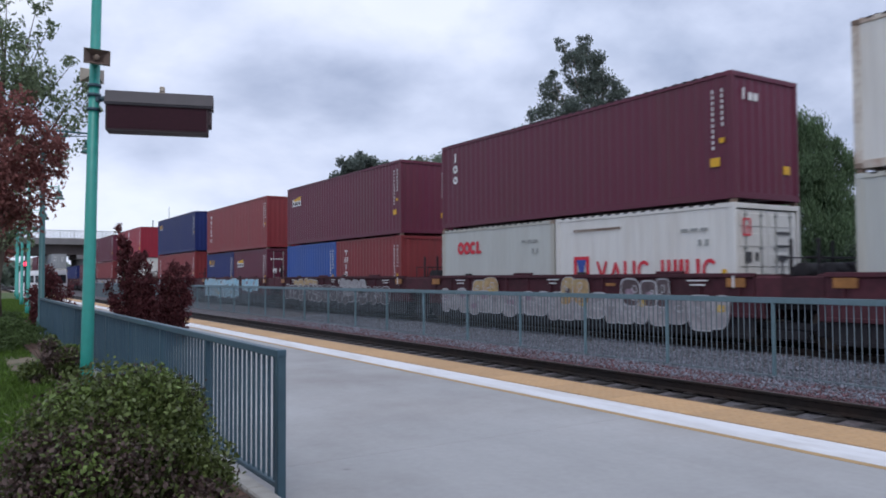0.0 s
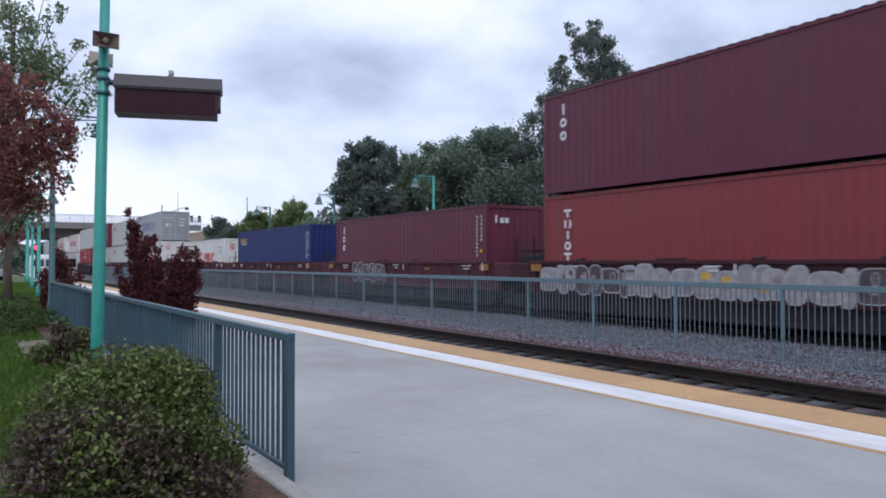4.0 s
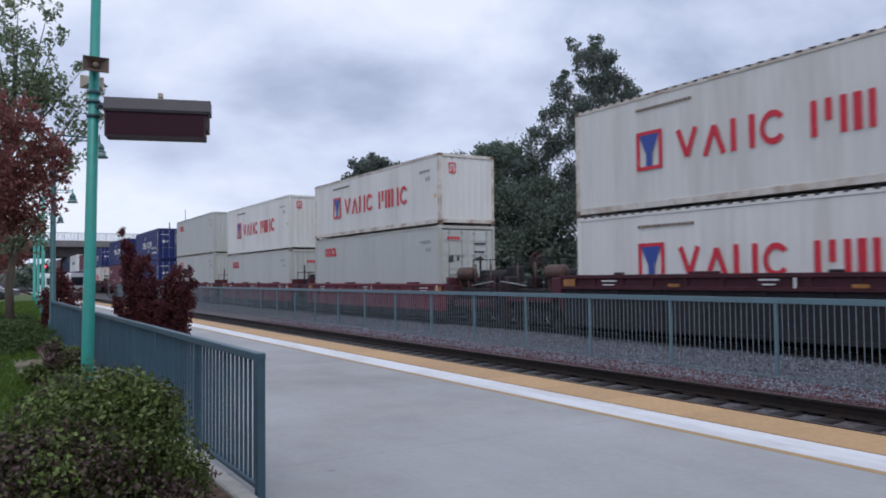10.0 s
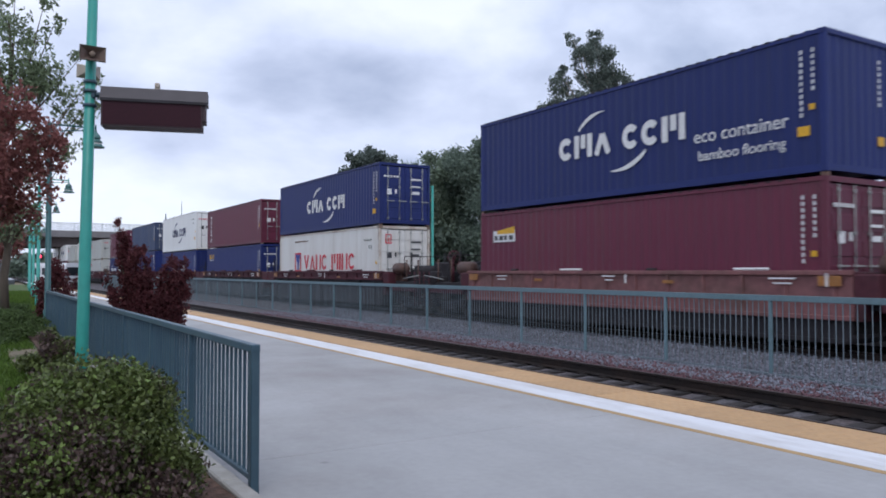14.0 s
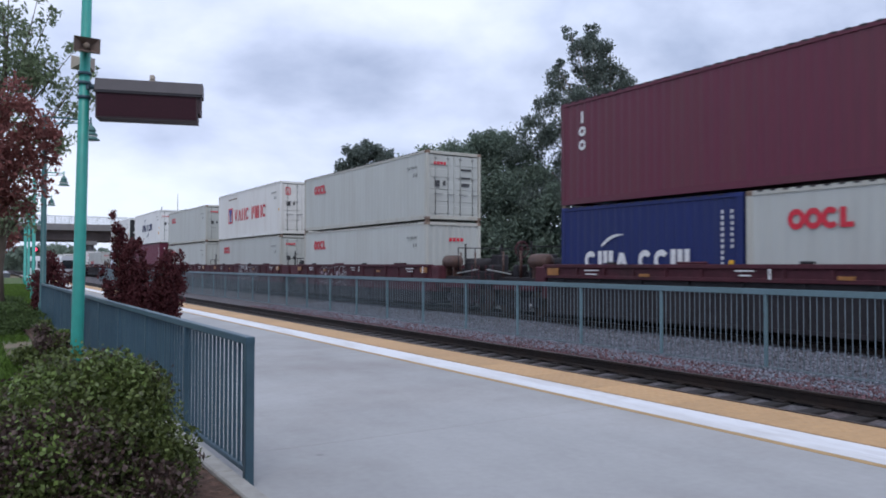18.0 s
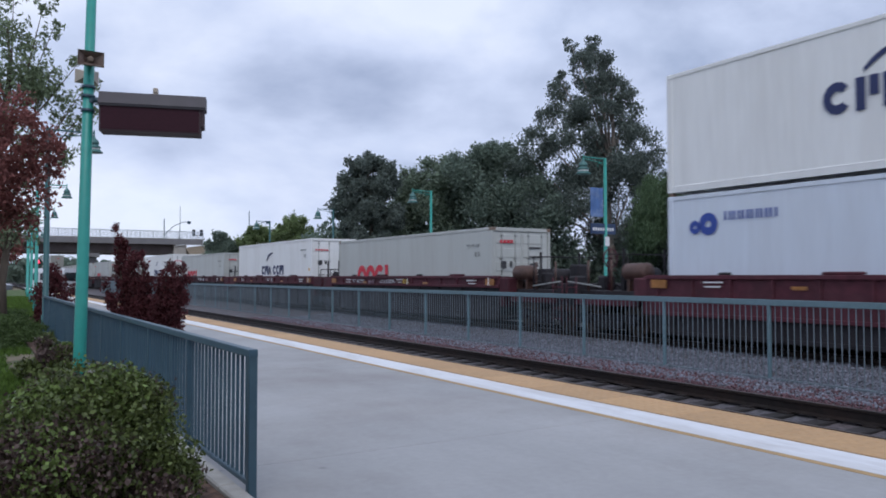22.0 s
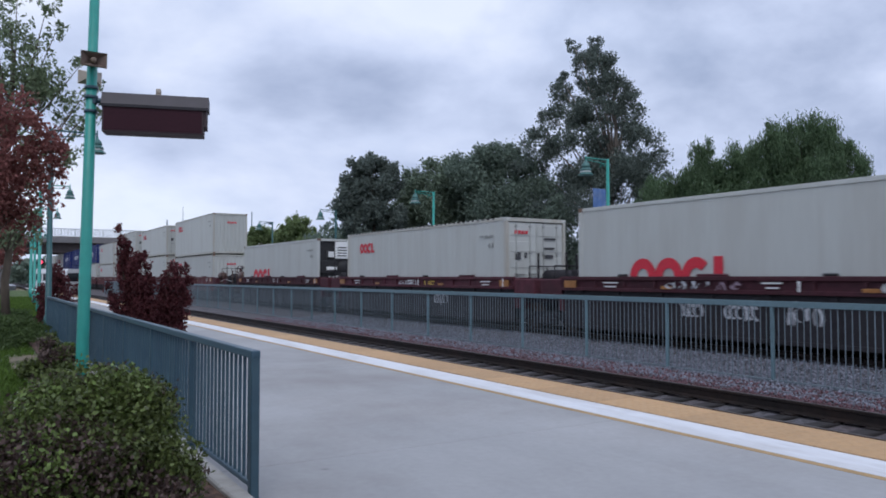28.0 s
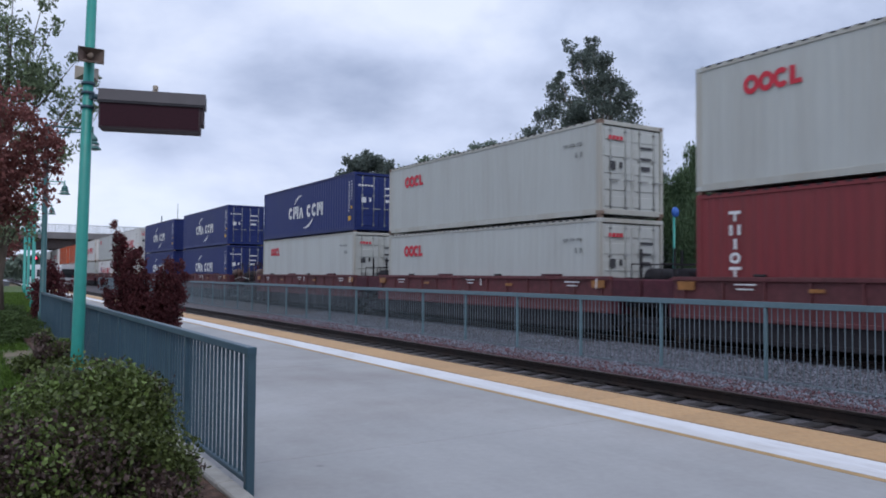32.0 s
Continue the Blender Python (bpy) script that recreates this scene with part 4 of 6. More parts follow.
            y.add([(-0.016, -0.95, H - 0.62), (-0.016, -1.88, H - 0.5), (-0.016, -1.88, H - 0.72), (-0.016, -0.95, H - 0.72)], [(0, 1, 2, 3)])
            d = Shape()
            for k, w in enumerate((0.16, 0.2, 0.14, 0.2)):
                slab_mark(d, 0.82 + k * 0.26, H - 0.92, 0.82 + k * 0.26 + w, H - 0.78, x=-0.018, t=0.003)
            out += [("logo", s.mesh("logo", M["whitemark"])), ("logo_emblem", y.mesh("logo_emblem", M["yellow"])), ("marking", d.mesh("marking", M["darkmark"]))]
        elif style == "plate":
            s, w = Shape(), Shape()
            word(s, 0.72, H - 0.74, 0.3, [0.19] * 5, 0.045, 0.07, "nctco")
            slab_mark(w, 0.8, H - 0.84, 1.75, H - 0.79)
            out += [("logo", s.mesh("logo", M["yellow"])), ("marking", w.mesh("marking", M["whitemark"]))]
        elif style == "globe":
            s = Shape()
            disc(s, 6.3, H - 0.5, 0.07, 0.29, x=-0.006)
            word(s, 5.4, H - 1.24, 0.3, [0.26, 0.18, 0.18, 0.16, 0.1, 0.1, 0.18, 0.2], 0.05, 0.05, "mtcni")
            out.append(("logo", s.mesh("logo", M["whitemark"])))
        elif style == "crest":
            s = Shape()
            disc(s, 1.2, H - 0.72, 0.08, 0.26, x=-0.006)
            disc(s, 0.82, H - 0.78, 0.04, 0.16, x=-0.006)
            word(s, 1.65, H - 0.66, 0.2, [0.17] * 6, 0.06, 0.04)
            out.append(("logo", s.mesh("logo", M["bluemark"])))
        # the number column at the near end, and its plates
        s, y = Shape(), Shape()
        for col in range(2):
            for k in range(11 if col == 0 else 7):
                z = H - 0.45 - k * 0.13
                slab_mark(s, L - 0.56 + col * 0.26, z, L - 0.51 + col * 0.26, z + 0.08)
        if pale:
            s = Shape()
            for k in range(3):
                slab_mark(s, L - 1.5 + k * 0.28, H - 0.6, L - 1.3 + k * 0.28, H - 0.53)
            for k in range(2):
                slab_mark(s, L - 1.0 + k * 0.2, H - 0.95, L - 0.92 + k * 0.2, H - 0.8)
        out.append(("marking", s.mesh("marking", M["greymark" if pale else "whitemark"])))
        if style not in ("rings", "rings_low", "crest"):
            slab_mark(y, L - 0.36, H - 1.62, L - 0.24, H - 1.5)
            if style in ("globe", "badge", "arc_eco", "triple", "arc"):
                slab_mark(y, L - 0.62, H - 2.14, L - 0.36, H - 1.94)
            out.append(("placard", y.mesh("placard", M["yellow"])))
        return out
    return cached(("logo", style, L, H, color), build)


def door_marks(style, H, color):
    def build():
        s, d = Shape(), Shape()
        pale = color in ("grey", "white", "clean", "cool")
        if style.startswith("rings"):
            for k in range(4):
                s.box(0.32 + k * 0.14, -0.03, H - 0.52, 0.42 + k * 0.14, -0.022, H - 0.41)
        elif style == "emblem":
            for a in ((0.28, 0.35, 0.56, 0.39), (0.28, 0.71, 0.56, 0.75), (0.28, 0.39, 0.32, 0.71), (0.52, 0.39, 0.56, 0.71), (0.39, 0.5, 0.45, 0.71)):
                s.box(a[0], -0.03, H - a[3], a[2], -0.022, H - a[1])
        else:
            for k in range(5):
                s.box(0.2 + k * 0.15, -0.03, H - 0.62, 0.3 + k * 0.15, -0.022, H - 0.54)
        for x, z, w, h in ((0.35, H - 1.35, 0.22, 0.24), (0.72, H - 1.3, 0.1, 0.18), (1.5, H - 0.7, 0.5, 0.07), (1.5, H - 1.0, 0.45, 0.06), (1.55, H - 1.3, 0.35, 0.12)):
            d.box(x, -0.03, z, x + w, -0.022, z + h)
        return s.mesh("logo", M["redmark" if pale else "whitemark"]), d.mesh("marking", M["darkmark" if pale else "whitemark"])
    return cached(("dm", style.split("_")[0], H, color), build)


def end_marks(style, H, color):
    def build():
        s = Shape()
        if style == "triple":
            for k, (lo, w) in enumerate(((0.0, 0.07), (0.0, 0.15), (0.0, 0.15))):
                s.box(0.38 + k * 0.2, -0.012, H - 0.62 + lo, 0.38 + k * 0.2 + w, -0.004, H - 0.36 - (0.08 if k else 0))
        elif style.startswith("rings"):
            for k in range(4):
                s.box(1.0 + k * 0.17, -0.012, H - 0.72, 1.12 + k * 0.17, -0.004, H - 0.59)
        elif style == "emblem":
            for a in ((0.42, 0.34, 0.72, 0.38), (0.42, 0.68, 0.72, 0.72), (0.42, 0.38, 0.46, 0.68), (0.68, 0.38, 0.72, 0.68), (0.54, 0.48, 0.6, 0.68)):
                s.box(a[0], -0.012, H - a[3], a[2], -0.004, H - a[1])
        else:
            for k in range(8):
                s.box(1.9, -0.012, H - 0.5 - k * 0.13, 1.97, -0.004, H - 0.42 - k * 0.13)
        return s.mesh("logo", M["redmark" if color in ("grey", "white", "clean") else "whitemark"])
    return cached(("em", style.split("_")[0], H, color), build)


def reefer_end(parent, L, H):
    """Recessed machinery bay: louvred condenser cover above, fan and compressor below, pipes, control box."""
    def bay():
        s = Shape().box(0.12, -L + 0.12, 0.15, CW - 0.12, -L + 0.2, H - 0.12, 0.01)
        s.box(0.16, -L + 0.02, H * 0.40, 0.95, -L + 0.14, H * 0.62, 0.03)
        s.box(0.2, -L + 0.0, 0.3, 0.75, -L + 0.14, 0.85, 0.05)
        s.lathe([(0.0, -0.05), (0.34, -0.05), (0.4, 0.02), (0.4, 0.12)], (1.45, -L + 0.1, H * 0.5), 16, "y")
        for x in (0.3, 0.62, 2.1):
            s.tube([(x, -L + 0.05, 0.3), (x, -L + 0.03, H * 0.35), (x + 0.16, -L + 0.05, H * 0.58), (x + 0.16, -L + 0.08, H * 0.8)], 0.028, 6)
        return s.mesh("cooling_unit", M["dark"])

    def cover():
        s = Shape().box(0.92, -L + 0.0, H * 0.655, CW - 0.16, -L + 0.1, H - 0.14, 0.03)
        return s.mesh("unit_cover", M["clean"])

    def slots():
        s = Shape()
        for c in (1.02, 1.68):
            for k in range(4):
                s.box(c, -L - 0.006, H * 0.70 + k * 0.135, c + 0.5, -L + 0.0, H * 0.70 + k * 0.135 + 0.055)
        return s.mesh("louvre", M["dark"])

    def frame_low():
        s = Shape()
        for x in (0.55, 1.95):
            s.box(x, -L + 0.0, 0.18, x + 0.12, -L + 0.1, H * 0.36, 0.02)
        s.tube([(0.6, -L + 0.03, 0.85), (0.95, -L - 0.02, 1.0), (1.6, -L - 0.02, 1.0), (2.0, -L + 0.03, 0.85)], 0.07, 8)
        s.box(0.7, -L + 0.02, 0.2, 1.95, -L + 0.12, 0.62, 0.03)
        return s.mesh("compressor_frame", M["greymark"])

    def panel():
        return Shape().box(0.45, -L - 0.02, H * 0.46, 1.0, -L + 0.04, H * 0.52, 0.015).box(0.55, -L - 0.01, H * 0.68, 0.85, -L + 0.06, H * 0.78, 0.015).mesh("control_box", M["clean"])
    put("cooling_unit", cached(("reef", L, H), bay), None, parent, "dark refrigeration machinery")
    cv = put("unit_cover", cached(("reef2", L, H), cover), None, parent, "white louvred condenser cover")
    put("louvre", cached(("reef3", L, H), slots), None, cv, "dark louvre slots")
    put("compressor_frame", cached(("reef4", L, H), frame_low), None, parent)
    put("control_box", cached(("reef5", L, H), panel), None, parent, "pale control box")


COLOR_WORDS = dict(maroon="dark maroon", brown="reddish-brown", red="bright red", navy="navy blue", faded="faded weathered blue", azure="bright blue",
                   grey="pale grey", white="off-white", clean="clean white", five="steel grey", cool="cool white", orange="orange-red")


def container(size, color, style, near, L, off, z, lead=0.0):
    """near: d doors, w plain end wall, r refrigeration unit, at the end that leads."""
    H = HS[size]
    smooth = style in ("rings_low", "arc_low", "crest") or near == "r" or (color == "cool")
    word_end = {"d": "with doors leading", "w": "with a ribbed end wall leading", "r": "with a dark refrigeration unit"}[near]
    name = "refrigerated_container" if near == "r" else "shipping_container"
    c = thing(name, "%s %s-foot steel container %s" % (COLOR_WORDS[color], "40" if L > 7 else "20", word_end), "container", group="containers on the train")
    if smooth:
        put("insulated_body", panel_mesh("reefbody" if near == "r" else "body", L, H, color), None, c)
    else:
        for nm, which in (("side_panel", "side0"), ("side_panel", "side1"), ("end_wall", "end0"), ("roof_panel", "roof"), ("floor", "floor")):
            put(nm, panel_mesh(which, L, H, color), None, c)
        if near == "w":
            put("end_wall", panel_mesh("end1", L, H, color), None, c)
    if not smooth:
        tagged(put("roof_edge_gap", rib_shade_mesh(L, H), None, c, "dark blocks for the shade under the roof ribs"), kind="stuff")
    cc = "rusty" if color in ("white", "grey", "five") and random.random() < 0.6 else color
    put("frame", frame_mesh(L, H, "whiterust" if cc == "rusty" and color == "white" else "greyframe" if color == "grey" and not smooth else color), None, c)
    for x in (0, CW - 0.162):
        for y in (-0.175, -L):
            for zz in (0, H - 0.118):
                put("corner_casting", casting_mesh(cc), None, c, m=pose(x, y, zz))
    if near == "d":
        for k in (0, 1):
            dm = put("door", door_mesh(H, color), None, c, m=pose(0.115 + k * 1.11, -L + 0.04, 0.15))
            for q in (0.28, 0.84):
                put("locking_bar", rod_mesh(H), None, dm, m=pose(q, -0.035, 0))
        for nm, me in zip(("logo", "marking"), door_marks(style, H, color)):
            tagged(put(nm, me, None, c, m=pose(0, -L + 0.02, 0)), kind="stuff")
    elif near == "w":
        put("logo", end_marks(style, H, color), None, c, m=pose(0, -L + 0.02, 0))
        if style in ("triple", "badge", "globe", "arc_eco"):
            put("placard", cached(("endplac", H), lambda: Shape().box(1.86, -0.012, H - 2.25, 2.1, -0.004, H - 2.05).mesh("placard", M["yellow"])), None, c, m=pose(0, -L + 0.02, 0))
    else:
        reefer_end(c, L, H)
    for item in logos(style, L, H, color):
        ob = put(item[0], item[1], None, c, m=item[2] if len(item) > 2 else None)
        if item[0] in ("marking", "placard", "lettering"):
            tagged(ob, kind="stuff")
    if z > FLOOR:
        for x in (0.02, CW - 0.16):
            for y in (-0.16, -L + 0.02):
                put("interbox_connector", cached("ibc", lambda: Shape().box(0, 0, -0.087, 0.14, 0.14, 0.002, 0.012).mesh("interbox_connector", M["rusty"])), None, c, m=pose(x, y, 0))
    MOVING.append((c, XT, off, z))
    return c


GRAF = ["tagdark", "graffiti", "graffiti2", "graffiti", "tagtan"]
ACCENT = ["tagyellow", "tagmauve", "tagdark"]


def graffiti_mesh(seed, length):
    """Sprayed block shapes with pale outlines, no letters: fill, outline and accent meshes."""
    def build():
        rng = random.Random(seed)
        fill, line, accent = Shape(), Shape(), Shape()

        def loop(cu, cz, w, h, lean, k):
            return [(cu + w / 2 * math.copysign(abs(math.cos(t)) ** k, math.cos(t)) + lean * math.sin(t), cz + h / 2 * math.copysign(abs(math.sin(t)) ** k, math.sin(t))) for t in (2 * math.pi * i / 22 for i in range(22))]

        def ring(sh, pts, x, th):
            c = (sum(p[0] for p in pts) / len(pts), sum(p[1] for p in pts) / len(pts))
            v = []
            for u, z in pts:
                r = math.hypot(u - c[0], z - c[1])
                q = max(0.2, 1 - th / max(r, 0.05))
                v += [(x, -u, z), (x, -(c[0] + (u - c[0]) * q), c[1] + (z - c[1]) * q)]
            m = len(pts)
            sh.add(v, [(2 * i, 2 * i + 1, (2 * i + 3) % (2 * m), (2 * i + 2) % (2 * m)) for i in range(m)])
        u, n = 0.0, 0
        while u < length - 0.25:
            w = min(rng.uniform(0.45, 0.85), length - u)
            h, cz, lean, k = rng.uniform(0.68, 0.9), 0.46 + rng.uniform(-0.05, 0.05), rng.uniform(-0.08, 0.1), rng.uniform(0.4, 0.75)
            cu = u + w / 2
            pts = loop(cu, cz, w * 1.04, h, lean, k)
            x = -0.0015 * (n % 3)
            fill.add([(x, -a, b) for a, b in pts], [tuple(range(len(pts)))])
            ring(line, pts, x - 0.003, rng.uniform(0.015, 0.045))
            for _ in range(rng.choice((1, 2, 2))):
                ring(line, loop(cu + rng.uniform(-0.22, 0.22) * w, cz + rng.uniform(-0.2, 0.22) * h, w * rng.uniform(0.2, 0.4), h * rng.uniform(0.16, 0.4), 0, 0.8), x - 0.004, 0.025)
            if rng.random() < 0.45:
                accent.add([(x - 0.0035, -a, b) for a, b in loop(cu + rng.uniform(-0.1, 0.1) * w, cz + rng.uniform(-0.15, 0.25) * h, w * 0.45, h * 0.22, 0, 0.6)], [tuple(range(22))])
            u += w * rng.uniform(0.86, 1.0)
            n += 1
        return fill.mesh("graffiti", M[GRAF[seed % 5]]), line.mesh("graffiti_outline", M["palerim"]), accent.mesh("graffiti_accent", M[ACCENT[seed % 3]]) if accent.v else None
    return cached(("graf", seed, length), build)


def tag_mesh(seed, w, h, paint):
    """A quick sprayed tag: loose upright and slanting strokes and hooks, no letters."""
    def build():
        rng = random.Random(seed)
        s = Shape()
        u = 0.0
        while u < w:
            lean, lo, hi = rng.uniform(-0.16, 0.16), rng.uniform(0, 0.25) * h, rng.uniform(0.7, 1.0) * h
            b = rng.uniform(-0.1, 0.1)
            pts = [(u + lean * q + b * math.sin(3.1 * q), lo + (hi - lo) * q) for q in (k / 6 for k in range(7))]
            if rng.random() < 0.4:
                pts = [(u + 0.13 * math.cos(t), h * 0.45 + 0.3 * h * math.sin(t)) for t in (0.5 + k * 0.6 for k in range(9))]
            th = rng.uniform(0.018, 0.045)
            x = -0.001 * rng.randrange(4)
            v = [(x, -(a + d), z + d * 0.4) for a, z in pts for d in (-th, th)]
            s.add(v, [(2 * k, 2 * k + 1, 2 * k + 3, 2 * k + 2) for k in range(len(pts) - 1)])
            u += rng.uniform(0.09, 0.2)
        return s.mesh("graffiti", M[paint])
    return cached(("tag", seed, w, h, paint), build)


def truck_meshes():
    def build():
        s = Shape()
        for x in (-1.0, 1.0):
            s.box(x - 0.07, -1.15, 0.40, x + 0.07, 1.15, 0.56, 0.03)
            s.box(x - 0.07, -0.55, 0.18, x + 0.07, 0.55, 0.40, 0.04)
            for y in (-0.89, 0.89):
                s.box(x - 0.1, y - 0.16, 0.30, x + 0.1, y + 0.16, 0.60, 0.03)
            for y in (-0.25, 0, 0.25):
                s.lathe([(0.06, 0.2), (0.06, 0.42)], (x, y, 0), 8)
        s.box(-1.05, -0.2, 0.38, 1.05, 0.2, 0.58, 0.03)
        a = s.mesh("truck_frame", M["under"])
        w = Shape()
        for x in (-0.75, 0.75):
            sg = 1 if x > 0 else -1
            w.lathe([(0.06, 0.08 * sg), (0.40, 0.06 * sg), (0.455, 0.05 * sg), (0.455, -0.05 * sg), (0.48, -0.07 * sg), (0.40, -0.07 * sg), (0.06, -0.08 * sg)], (x, 0, 0), 20, "x")
        w.lathe([(0.08, -1.0), (0.08, 1.0)], (0, 0, 0), 10, "x")
        return a, w.mesh("wheelset", M["wheel"])
    return cached("truck", build)


PLATED = set(range(0, 10)) | {15, 16, 17, 18, 19} | set(range(25, 30)) | set(range(40, 60))
PINK = {18, 19}
LOW = {15, 16, 17}


def sill_mesh(plated, paint):
    def build():
        s = Shape()
        lo = 0.62 if plated else 1.2
        s.box(0, -12.75, lo, 0.07, 0.55, 1.46, 0.01)
        s.box(-0.06, -12.75, 1.43, 0.10, 0.55, 1.53, 0.012)
        s.box(-0.05, -12.75, lo - 0.06, 0.10, 0.55, lo + 0.03, 0.01)
        n = 13
        for k in range(n):
            y = 0.2 - 12.6 * k / (n - 1)
            s.box(-0.05, y - 0.035, lo, 0.0, y + 0.035, 1.43, 0.006)
        return s.mesh("side_sill", M[paint])
    return cached(("sill", plated, paint), build)


def skirt_mesh(plated):
    def build():
        s = Shape().box(0.05, -12.7, 0.15, 0.1, 0.5, 0.64 if plated else 1.16, 0.01)
        for k in range(9):
            y = -0.2 - 11.8 * k / 8
            s.box(0.0, y - 0.05, 0.15, 0.06, y + 0.05, 0.64 if plated else 1.16, 0.008)
        # near-black colour carries the shade below the sill
        return s.mesh("well_skirt", M["under"])
    return cached(("skirt", plated), build)


def put_tag(c, seed, u, w, h, paint, x, z):
    tagged(put("graffiti", tag_mesh(seed, w, h, paint), None, c, "quickly sprayed tag", pose(x, -u, z)), kind="stuff")


def well_car(off, first, last, idx):
    """One well unit; the origin lies at the far end of its containers. first/last: ends of the coupled set."""
    rng = random.Random(900 + idx)
    c = thing("well_car", "red-oxide steel well car with low sides, grimy and graffiti-marked", "railcar", group="cars of the train")
    pl, paint, dz = idx in PLATED, "car2" if idx in PINK else "car3" if idx in LOW else "car4" if idx >= 40 else "car", -0.25 if idx in LOW else 0.0
    put("side_sill", sill_mesh(pl, paint), None, c, m=pose(-0.14, 0, dz))
    put("side_sill", sill_mesh(pl, paint), None, c, m=pose(CW + 0.16, 0, dz) @ Matrix.Diagonal((-1, 1, 1, 1)))
    put("well_skirt", skirt_mesh(pl), None, c, m=pose(-0.14, 0, dz * 0.5))
    put("well_skirt", skirt_mesh(pl), None, c, m=pose(CW + 0.16, 0, dz * 0.5) @ Matrix.Diagonal((-1, 1, 1, 1)))
    put("floor", cached("wfloor", lambda: Shape().box(-0.1, -12.6, 0.10, CW + 0.1, 0.4, 0.2, 0.01).mesh("floor", M["under"])), None, c)
    for near in (0, 1):
        yb = 0.55 if not near else -12.75
        sg = 1 if not near else -1
        end = last if not near else first
        ln = 3.1 if end else 1.1

        def build(ln=ln, end=end):
            s = Shape()
            s.box(0.2, 0, 0.75, CW - 0.2, ln, 1.12, 0.02)
            s.box(0.9, 0, 0.35, CW - 0.9, ln, 0.75, 0.02)
            if end:
                s.box(-0.1, ln - 0.3, 0.7, CW + 0.1, ln, 1.3, 0.02)
                s.box(CW / 2 - 0.12, ln, 0.62, CW / 2 + 0.12, ln + 0.55, 0.86, 0.03)
            return s.mesh("end_platform", M["under"])
        fm = pose(0, yb, 0) @ Matrix.Diagonal((1, sg, 1, 1))
        put("end_platform", cached(("endp", end), build), None, c, m=fm)
        put("valve_box", cached(("vbox", end), lambda: Shape().box(0.5, 0.3, 1.11, 1.0, min(0.95, ln), 1.38, 0.05).mesh("valve_box", M["under"])), None, c, m=fm)
        put("relay_box", cached("rbox", lambda: Shape().box(1.2, 0.25, 1.11, 2.1, 0.5, 1.75, 0.04).mesh("relay_box", M["under"])), None, c, m=fm)
        put("brake_cylinder", cached(("bcyl", end), lambda: Shape().lathe([(0.0, -0.02), (0.2, 0.0), (0.25, 0.06), (0.25, 0.9), (0.2, 0.96), (0.0, 0.98)], (0.75, ln * 0.45, 1.5), 14, "x")
            .box(0.9, ln * 0.45 - 0.06, 1.1, 1.5, ln * 0.45 + 0.06, 1.35).mesh("brake_cylinder", M["under"])), None, c, m=fm)
        for x in (0.45, 2.0):
            put("end_post", cached(("epost", end), lambda: Shape().box(-0.03, ln * 0.45 - 0.03, 1.1, 0.03, ln * 0.45 + 0.03, 2.25, 0.01).mesh("end_post", M["under"])), None, c, m=fm @ pose(x, 0, 0))

        def wing(ln=ln, end=end):
            if end:
                return Shape().box(-0.13, 0.0, 0.95, 0.3, 0.5, 1.46, 0.03).box(-0.08, 0.5, 0.72, 0.2, ln * 0.9, 0.98, 0.03).mesh("end_sill", M["car"])
            return Shape().box(-0.13, 0.0, 0.95, 0.3, ln * 0.92, 1.46, 0.03).mesh("end_sill", M["car"])

        def bulk():
            return Shape().box(-0.1, 0.0, 0.55, CW + 0.1, 0.2, 1.5, 0.02).mesh("end_bulkhead", M["car"])
        put("end_sill", cached(("wing", ln), wing), None, c, m=fm @ pose(0, 0, dz))
        put("end_sill", cached(("wing", ln), wing), None, c, m=fm @ pose(CW - 0.17, 0, dz))
        put("end_bulkhead", cached("bulk", bulk), None, c, m=fm)

        def rails(ln=ln, end=end):
            s = Shape()
            hh = 2.1 if end else 1.85
            for x in (0.05, 0.75):
                s.tube([(x, ln * 0.5, 1.3), (x, ln * 0.5, hh)], 0.018, 6)
            s.tube([(0.05, ln * 0.5, hh), (CW - 0.05, ln * 0.5, hh)], 0.018, 6)
            return s.mesh("handrail", M["under"])

        def ladder(ln=ln):
            s = Shape()
            for k in range(4):
                s.tube([(-0.12, ln - 0.45, 0.3 + k * 0.3), (-0.12, ln - 0.05, 0.3 + k * 0.3)], 0.014, 6)
            s.tube([(-0.12, ln - 0.45, 0.2), (-0.12, ln - 0.45, 1.5)], 0.016, 6)
            s.tube([(-0.12, ln - 0.05, 0.2), (-0.12, ln - 0.05, 1.5)], 0.016, 6)
            return s.mesh("ladder", M["car"])
        put("handrail", cached(("hand", end), rails), None, c, m=fm)
        if end:
            put("ladder", cached("ladder", ladder), None, c, m=fm)
            put("air_reservoir", cached("airres", lambda: Shape().lathe([(0.0, 0.0), (0.17, 0.02), (0.23, 0.09), (0.23, 0.78), (0.17, 0.86), (0.0, 0.88)], (0.32, 0.32, 1.62), 16, "y")
                .box(0.2, 0.45, 1.1, 0.44, 0.52, 1.45).box(0.2, 0.95, 1.1, 0.44, 1.02, 1.45).mesh("air_reservoir", M["rusty_dark"])), None, c, "dark brown air tank", fm)
            for y in (1.55, 2.45):
                put("stanchion", cached("stan", lambda: Shape().tube([(0, 0, 1.1), (0, 0, 1.95)], 0.03, 8).mesh("stanchion", M["rusty_dark"])), None, c, m=fm @ pose(0.15, y, 0))
